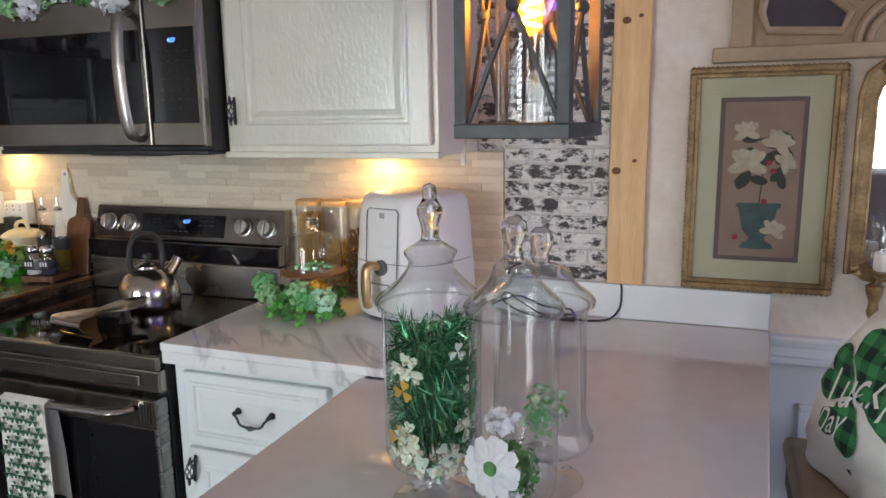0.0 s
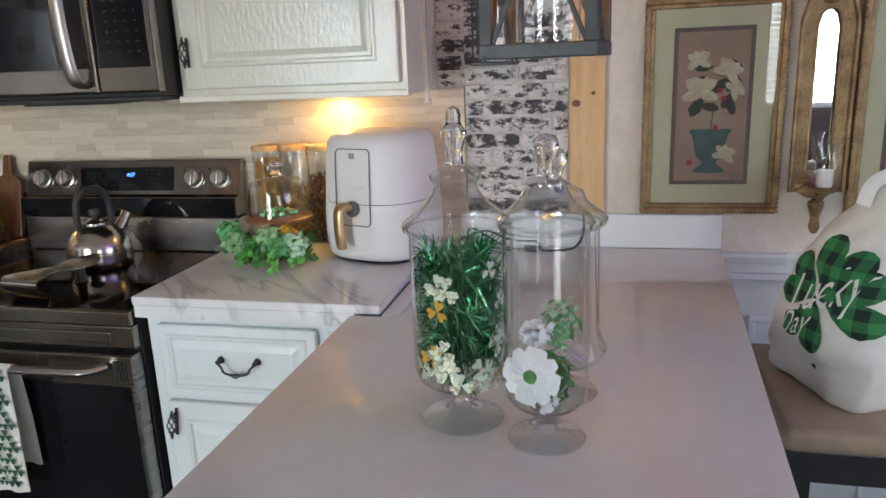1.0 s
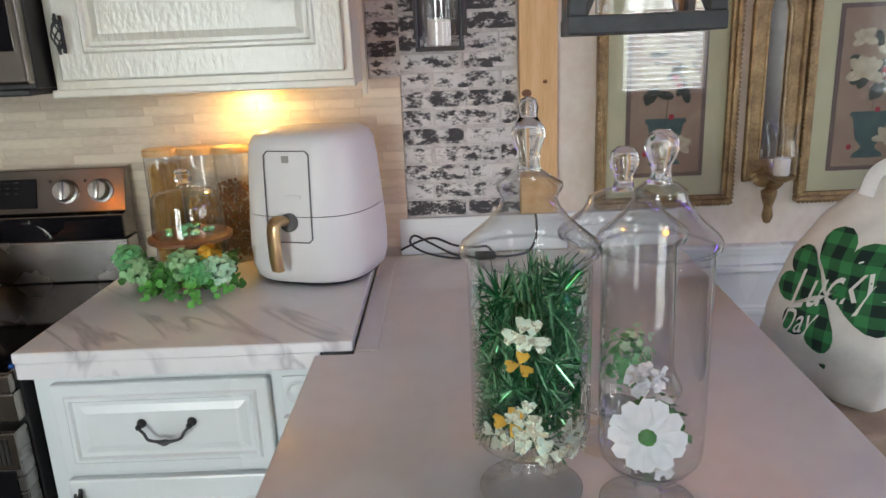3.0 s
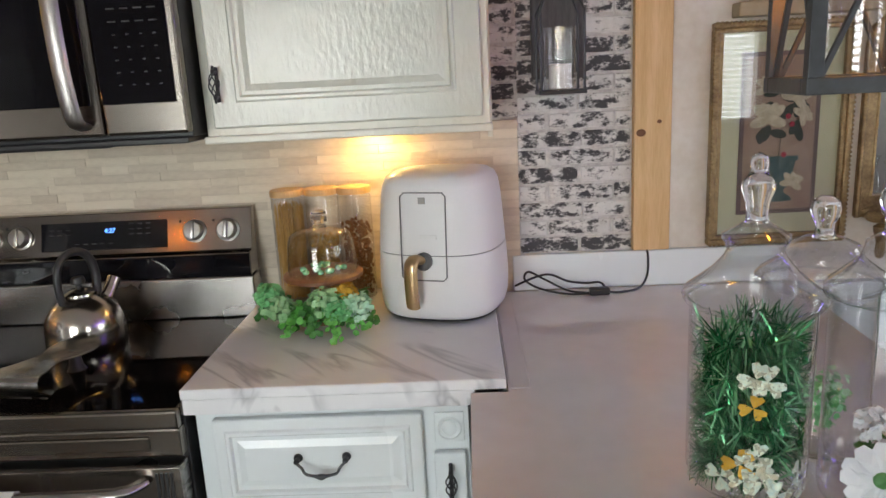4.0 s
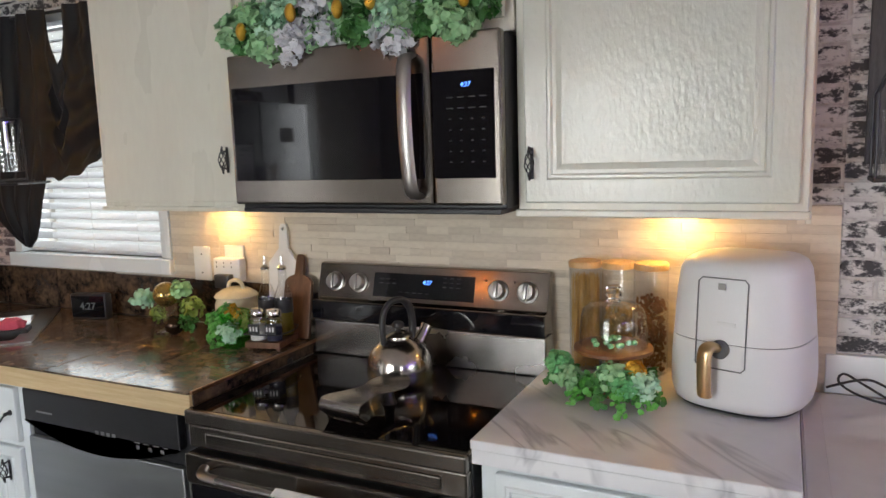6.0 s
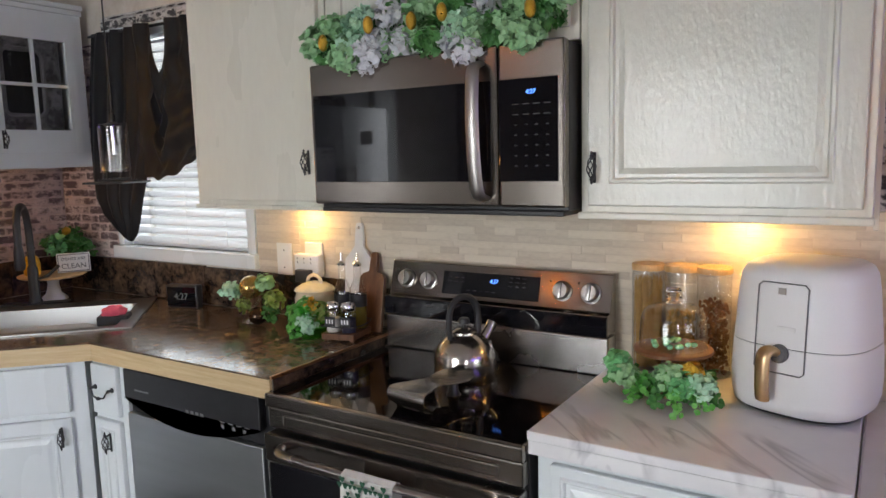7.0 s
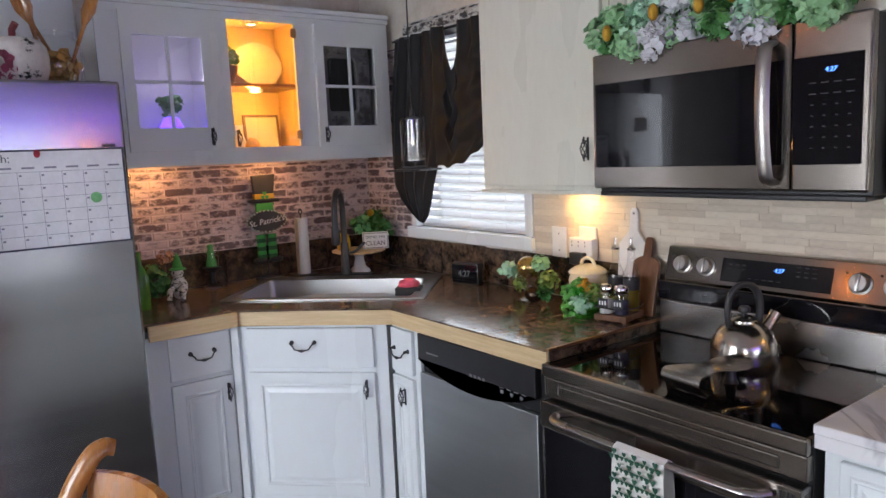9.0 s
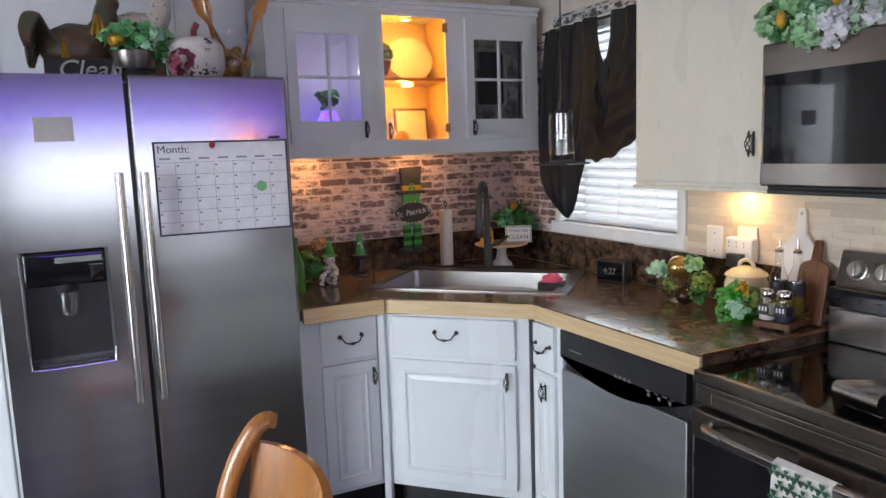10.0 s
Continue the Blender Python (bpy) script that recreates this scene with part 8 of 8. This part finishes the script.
bird("rooster_statue", (-2.30, -2.085, TZ), 0.098, mat("glazed_rooster", (0.05, 0.095, 0.06), 0.35, other=(0.16, 0.045, 0.03), grain=(7, 40), mix=0.9), "dark green and rust glazed rooster ornament on the fridge", 7)
YCLOTH = mat("yellow_cloth", (0.72, 0.45, 0.05), 0.7, other=(0.55, 0.30, 0.03), grain=(20, 80))
for x, y, z, w, h in ((-2.175, -2.015, 0.165, 0.026, 0.062), (-2.165, -2.125, 0.070, 0.014, 0.075)):
    rag = bmesh.new()
    cols = [[rag.verts.new((x + 0.006 * math.sin(i * 1.9), y + w * (i / 4 - 1) * (0.25 + 0.75 * (1 - v)), TZ + z + h * v - (0.012 * (i % 2) if v == 0 else 0))) for v in (0, 0.35, 0.7, 1)] for i in range(9)]
    for p_, q_ in zip(cols, cols[1:]):
        for i in range(3):
            rag.faces.new((p_[i], q_[i], q_[i + 1], p_[i + 1]))
    bmesh.ops.solidify(rag, geom=list(rag.faces), thickness=0.004)
    solid("yellow_tassel", rag, YCLOTH, "yellow cloth tassel hanging on the rooster ornament", "tassel")
hen = bird("hen_statue", (-2.37, -1.875, TZ + .085), 0.088, blotched("speckled_glaze", (0.72, 0.66, 0.62), (0.10, 0.07, 0.07), 60, 0.58, 0.62, 0.3), "speckled white glazed hen ornament on a block", 3)
solid("statue_stand", box(-2.42, -2.30, -1.93, -1.79, TZ, TZ + .085, 0.006), WALNUT, "dark wooden block under the speckled ornament", "stand")
cg = thing("clean_sign", (-2.10, -2.085, TZ), "black wooden sign with white script", "sign", "", "", 90, local=True)
part("board", merge(None, box(-0.105, 0.105, 0, 0.012, 0.0, 0.072, 0.002), pose(0, 0, 0, -10, 0, 0)), BLACK, cg)
lettering("word", "Clean", 0.085, pose(0.030, -0.003, 0.030, 80, 0, 0), mat("pale_script", (0.42, 0.42, 0.43), 0.5), cg, 0.002, shear=0.25)
pb = thing("potted_bloom", (-2.16, -1.905, TZ), "galvanised bucket of pale green silk blooms", "plant", "", "", 0, local=True)
part("bucket", lathe([(0, 0), (0.044, 0), (0.046, 0.004), (0.060, 0.085), (0.064, 0.088), (0.058, 0.088), (0.042, 0.01)], 32), DARKSTEEL, pb, "", True)
for k, (x, y, z, m_) in enumerate(((0.02, 0.045, 0.125, PALEMINT), (0.02, -0.03, 0.13, MINT), (0.0, 0.0, 0.105, LEAF), (0.0, 0.06, 0.10, LEAF), (0.03, 0.01, 0.135, MINT))):
    part("bloom", foliage(80, (0.045, 0.042, 0.032), 0.032, "frill", 0.4, 180 + k, None, (x, y, z), 0.5), m_, pb)
part("gold_bloom", ball(0.022, (0.05, -0.045, 0.115), sub=2, rough=0.3), GOLDFOIL, pb, "", True)
pb.scale = (1.3, 1.3, 1.15)
pv = thing("pumpkin_vase", (-2.16, -1.700, TZ), "white ceramic pumpkin jar with dark leaf pattern and a rose", "vase", "", "", 0, local=True)
pbm = lathe([(0, 0), (0.060, 0.0), (0.080, 0.015), (0.090, 0.045), (0.091, 0.080), (0.086, 0.110), (0.070, 0.130), (0.045, 0.136), (0, 0.134)], 60)
for v in pbm.verts:
    a = math.atan2(v.co.y, v.co.x)
    k_ = 1 + 0.03 * abs(math.cos(a * 5))
    v.co.x *= k_
    v.co.y *= k_
part("body", pbm, blotched("leaf_glaze", (0.72, 0.68, 0.66), (0.03, 0.04, 0.035), 17, 0.55, 0.58, 0.2), pv, "", True)
part("stem", tube([(0, 0, 0.135), (0.004, 0, 0.160), (0.016, 0.01, 0.178)], 0.010, 10), mat("rosy_stem", (0.30, 0.06, 0.07), 0.4), pv, "", True)
part("rose", foliage(90, (0.036, 0.038, 0.040), 0.026, "round", 0.2, 190, None, (0.072, -0.050, 0.058), 0.7), mat("dusty_rose", (0.34, 0.07, 0.13), 0.5), pv, "raised dusty rose")
pv.scale = (1.12, 1.12, 1.15)
gj = thing("utensil_jar", (-2.25, -1.560, TZ), "large glass jar holding amber potpourri and wooden spoons", "jar", "", "", 0, local=True)
part("jar", lathe([(0, 0), (0.055, 0), (0.068, 0.03), (0.074, 0.09), (0.062, 0.150), (0.050, 0.165), (0.052, 0.180), (0.049, 0.180)], 36), GLASS, gj, "", True)
part("contents", foliage(200, (0.058, 0.058, 0.050), 0.030, "round", 0.0, 200, None, (0, 0, 0.072), 0.1), PASTA, gj)
for k, (x, y, a) in enumerate(((0.0, -0.02, 0.10), (0.02, 0.02, -0.16), (-0.02, 0.03, 0.22))):
    part("wooden_spoon", tube([(x, y, 0.03), (x + 0.01, y - a * 0.35, 0.20), (x + 0.012, y - a * 0.45, 0.25), (x + 0.015, y - a * 0.55, 0.30)], 0.008, 10, flat=0.4, radii=[0.005, 0.007, 0.024, 0.018]), HONEY, gj, "wooden spoon", True)

gj.scale = (1.25, 1.25, 1.1)

# silk garland on the microwave
gm = thing("flower_garland", (-0.39, -0.30, 1.7485), "white and green silk hydrangea garland with gold eggs", "garland")
rng = random.Random(77)
for k in range(17):
    x = -0.745 + k * 0.0425
    m_ = (SOFTMINT, LEAF, SOFTMINT, PALEMINT, WHITEPETAL, WHITEPETAL, SOFTMINT, WHITEPETAL, SOFTMINT, LEAF, WHITEPETAL, PALEMINT, SOFTMINT, LEAF, SOFTMINT, SOFTMINT, LEAF)[k]
    z = 1.795 + rng.uniform(-0.022, 0.022)
    part("hydrangea", foliage(190, (0.044, 0.040, 0.042), 0.024, "frill", 0.2, 210 + k, None, (x, -0.375 + rng.uniform(-.02, .012), z), 0.65), m_, gm)
for k, (x, z, m_) in enumerate(((-0.70, 1.845, SOFTMINT), (-0.60, 1.852, PALEMINT), (-0.50, 1.858, WHITEPETAL), (-0.40, 1.862, SOFTMINT), (-0.30, 1.862, LEAF), (-0.20, 1.860, WHITEPETAL), (-0.12, 1.855, SOFTMINT), (-0.05, 1.845, SOFTMINT), (-0.56, 1.752, WHITEPETAL), (-0.255, 1.748, WHITEPETAL), (-0.62, 1.757, SOFTMINT), (-0.105, 1.765, SOFTMINT))):
    part("hydrangea", foliage(150, (0.046, 0.036, 0.036), 0.024, "frill", 0.2, 240 + k, None, (x, -0.37 - (0.035 if z < 1.77 else 0), z), 0.6), m_, gm)
part("leaf_spray", foliage(160, (0.36, 0.040, 0.055), 0.050, "round", 0.3, 260, None, (-0.385, -0.345, 1.815), 0.2), LEAF, gm)["kind"] = "stuff"
for x, z in ((-0.69, 1.80), (-0.535, 1.83), (-0.40, 1.825), (-0.31, 1.835), (-0.075, 1.815)):
    part("gold_egg", ball(0.017, (x, -0.425, z), (0.8, 0.8, 1.35), sub=3), GOLDFOIL, gm, "gold glitter egg", True)

# amber bulb on the ceiling of the living area, seen in the stove's steel and glass
cbulb = thing("ceiling_lamp", (-1.45, -2.95, TOP - .03), "black ceiling lamp holder with a bare amber bulb", "ceiling lamp", "", "", local=True)
part("holder", lathe([(0, 0.029), (0.055, 0.029), (0.055, 0.015), (0.022, 0.008), (0.020, -0.055), (0, -0.055)], 28), BLACK, cbulb, "", True)
part("bulb", lathe([(0.012, -0.055), (0.016, -0.065), (0.034, -0.095), (0.040, -0.125), (0.034, -0.150), (0.018, -0.165), (0, -0.168)], 28), thin_glass("amber_bulb", (1.0, 0.70, 0.32)), cbulb, "clear amber bulb", True)

# violet led strip along the east wall, seen in the steel
ls = thing("led_strip", (EX - .02, -2.2, 1.93), "violet led strip on the dining wall", "led strip")
part("strip", box(EX - .018, EX - .002, -3.6, -0.02, 1.90, 1.96), glow("violet_led", (0.22, 0.10, 1.0), 11.0), ls)

# ---- split stone backsplash, laid strip by strip ----
rng = random.Random(42)
sb = thing("stone_backsplash", (-0.37, 0, 0.91), "split-face cream stone strip backsplash behind the stove", "backsplash", "", "structure")
part("mortar_bed", box(-1.420, 0.683, -0.008, -0.0005, 0.9095, 1.3335), STONEBASE, sb)
shapes = {}
row_h = 0.0223
for r in range(19):
    z0 = 0.9100 + r * row_h
    x = -1.420
    while x < 0.680:
        w = rng.choice((0.07, 0.10, 0.14, 0.18, 0.22))
        w = min(w, 0.683 - x)
        if 0.683 - x - w < 0.03:
            w = 0.683 - x
        low = z0 < 1.06 and x + w < -0.78
        if not low and not (z0 < 1.13 and x > -0.75 and x + w < -0.01):
            key = (round(w, 3), rng.randrange(3))
            if key not in shapes:
                b = box(0.0001, w - 0.0001, -0.0085 - 0.0009 * key[1], 0, 0.0, row_h - 0.0001, 0.0004, seg=1)
                me = bpy.data.meshes.new("stone_strip")
                b.to_mesh(me)
                b.free()
                me.materials.append(STONE)
                shapes[key] = me
            ob = new("stone_strip", shapes[key])
            ob.parent, ob.matrix_parent_inverse = sb, WORLD[sb].inverted()
            ob.location = (x, -0.0075, z0)
        x += w


# ---- brick facing on the column and round the sink corner ----
def brick_face(name, label, along, at, a0, a1, z0, z1, bw, bh, joint, brick, mortar, seed, skip=None):
    """Thin bricks in running bond on a wall; along is x or y, at the wall's plane."""
    rng = random.Random(seed)
    t = thing(name, (a0, at, z0) if along == "x" else (at, a0, z0), label, "wall", "", "structure")
    d = 0.007
    if along == "x":
        part("mortar_bed", box(a0, a1, at - 0.004, at - 0.0005, z0, z1), mortar, t)
    else:
        part("mortar_bed", box(at + 0.0005, at + 0.004, a0, a1, z0, z1), mortar, t)
    cache = {}
    r, z = 0, z0 + joint / 2
    while z < z1 - 0.012:
        h = min(bh, z1 - z)
        a = a0 - (bw / 2 if r % 2 else 0) - rng.uniform(0, 0.01)
        while a < a1:
            p, q = max(a, a0), min(a + bw - joint, a1)
            if q - p > 0.012 and not (skip and skip(p, q, z, z + h)):
                key = (round(q - p, 2), round(h, 3), rng.randrange(4))
                if key not in cache:
                    w = key[0]
                    b = box(0, w, -d, 0, 0, h - joint, 0.0025, seg=1)
                    for v in b.verts:
                        v.co.x += 0.0022 * noise.noise(Vector((v.co.x * 40, key[2] * 9, v.co.z * 40)))
                        v.co.z += 0.0022 * noise.noise(Vector((v.co.x * 40 + 7, key[2] * 9, v.co.z * 30)))
                    if along == "y":
                        bmesh.ops.transform(b, matrix=pose(0, 0, 0, 0, 0, 90), verts=b.verts)
                    me = bpy.data.meshes.new("brick")
                    b.to_mesh(me)
                    b.free()
                    me.materials.append(brick)
                    cache[key] = me
                ob = new("brick", cache[key])
                ob.parent, ob.matrix_parent_inverse = t, WORLD[t].inverted()
                ob.location = (p, at - 0.0025, z) if along == "x" else (at + 0.0025, p, z)
            a += bw
        z += bh
        r += 1


brick_face("brick_column", "whitewashed black and white brick facing beside the cabinet", "x", 0.0, 0.684, 0.9725, 0.983, 2.30, 0.165, 0.0455, 0.007, BRICKW, MORTAR, 5)
brick_face("brick_strip", "whitewashed brick facing above the stone backsplash", "x", 0.0, 0.607, 0.6835, 1.335, 2.30, 0.165, 0.0455, 0.007, BRICKW, MORTAR, 6)
brick_face("brick_wall_west", "worn rose and grey brick facing behind the sink", "y", WX, -1.43, -0.008, 1.067, 1.478, 0.135, 0.0390, 0.006, BRICKR, MORTARR, 7)
brick_face("brick_wall_corner", "worn rose and grey brick facing beside the window", "x", 0.0, WX + .008, -2.312, 1.067, 2.02, 0.135, 0.0390, 0.006, BRICKRX, MORTARR, 8)
brick_face("brick_header", "grey brick paper strip above the window", "x", 0.0, -2.312, -1.376, 2.062, 2.12, 0.128, 0.0410, 0.006, BRICKW, MORTAR, 9)
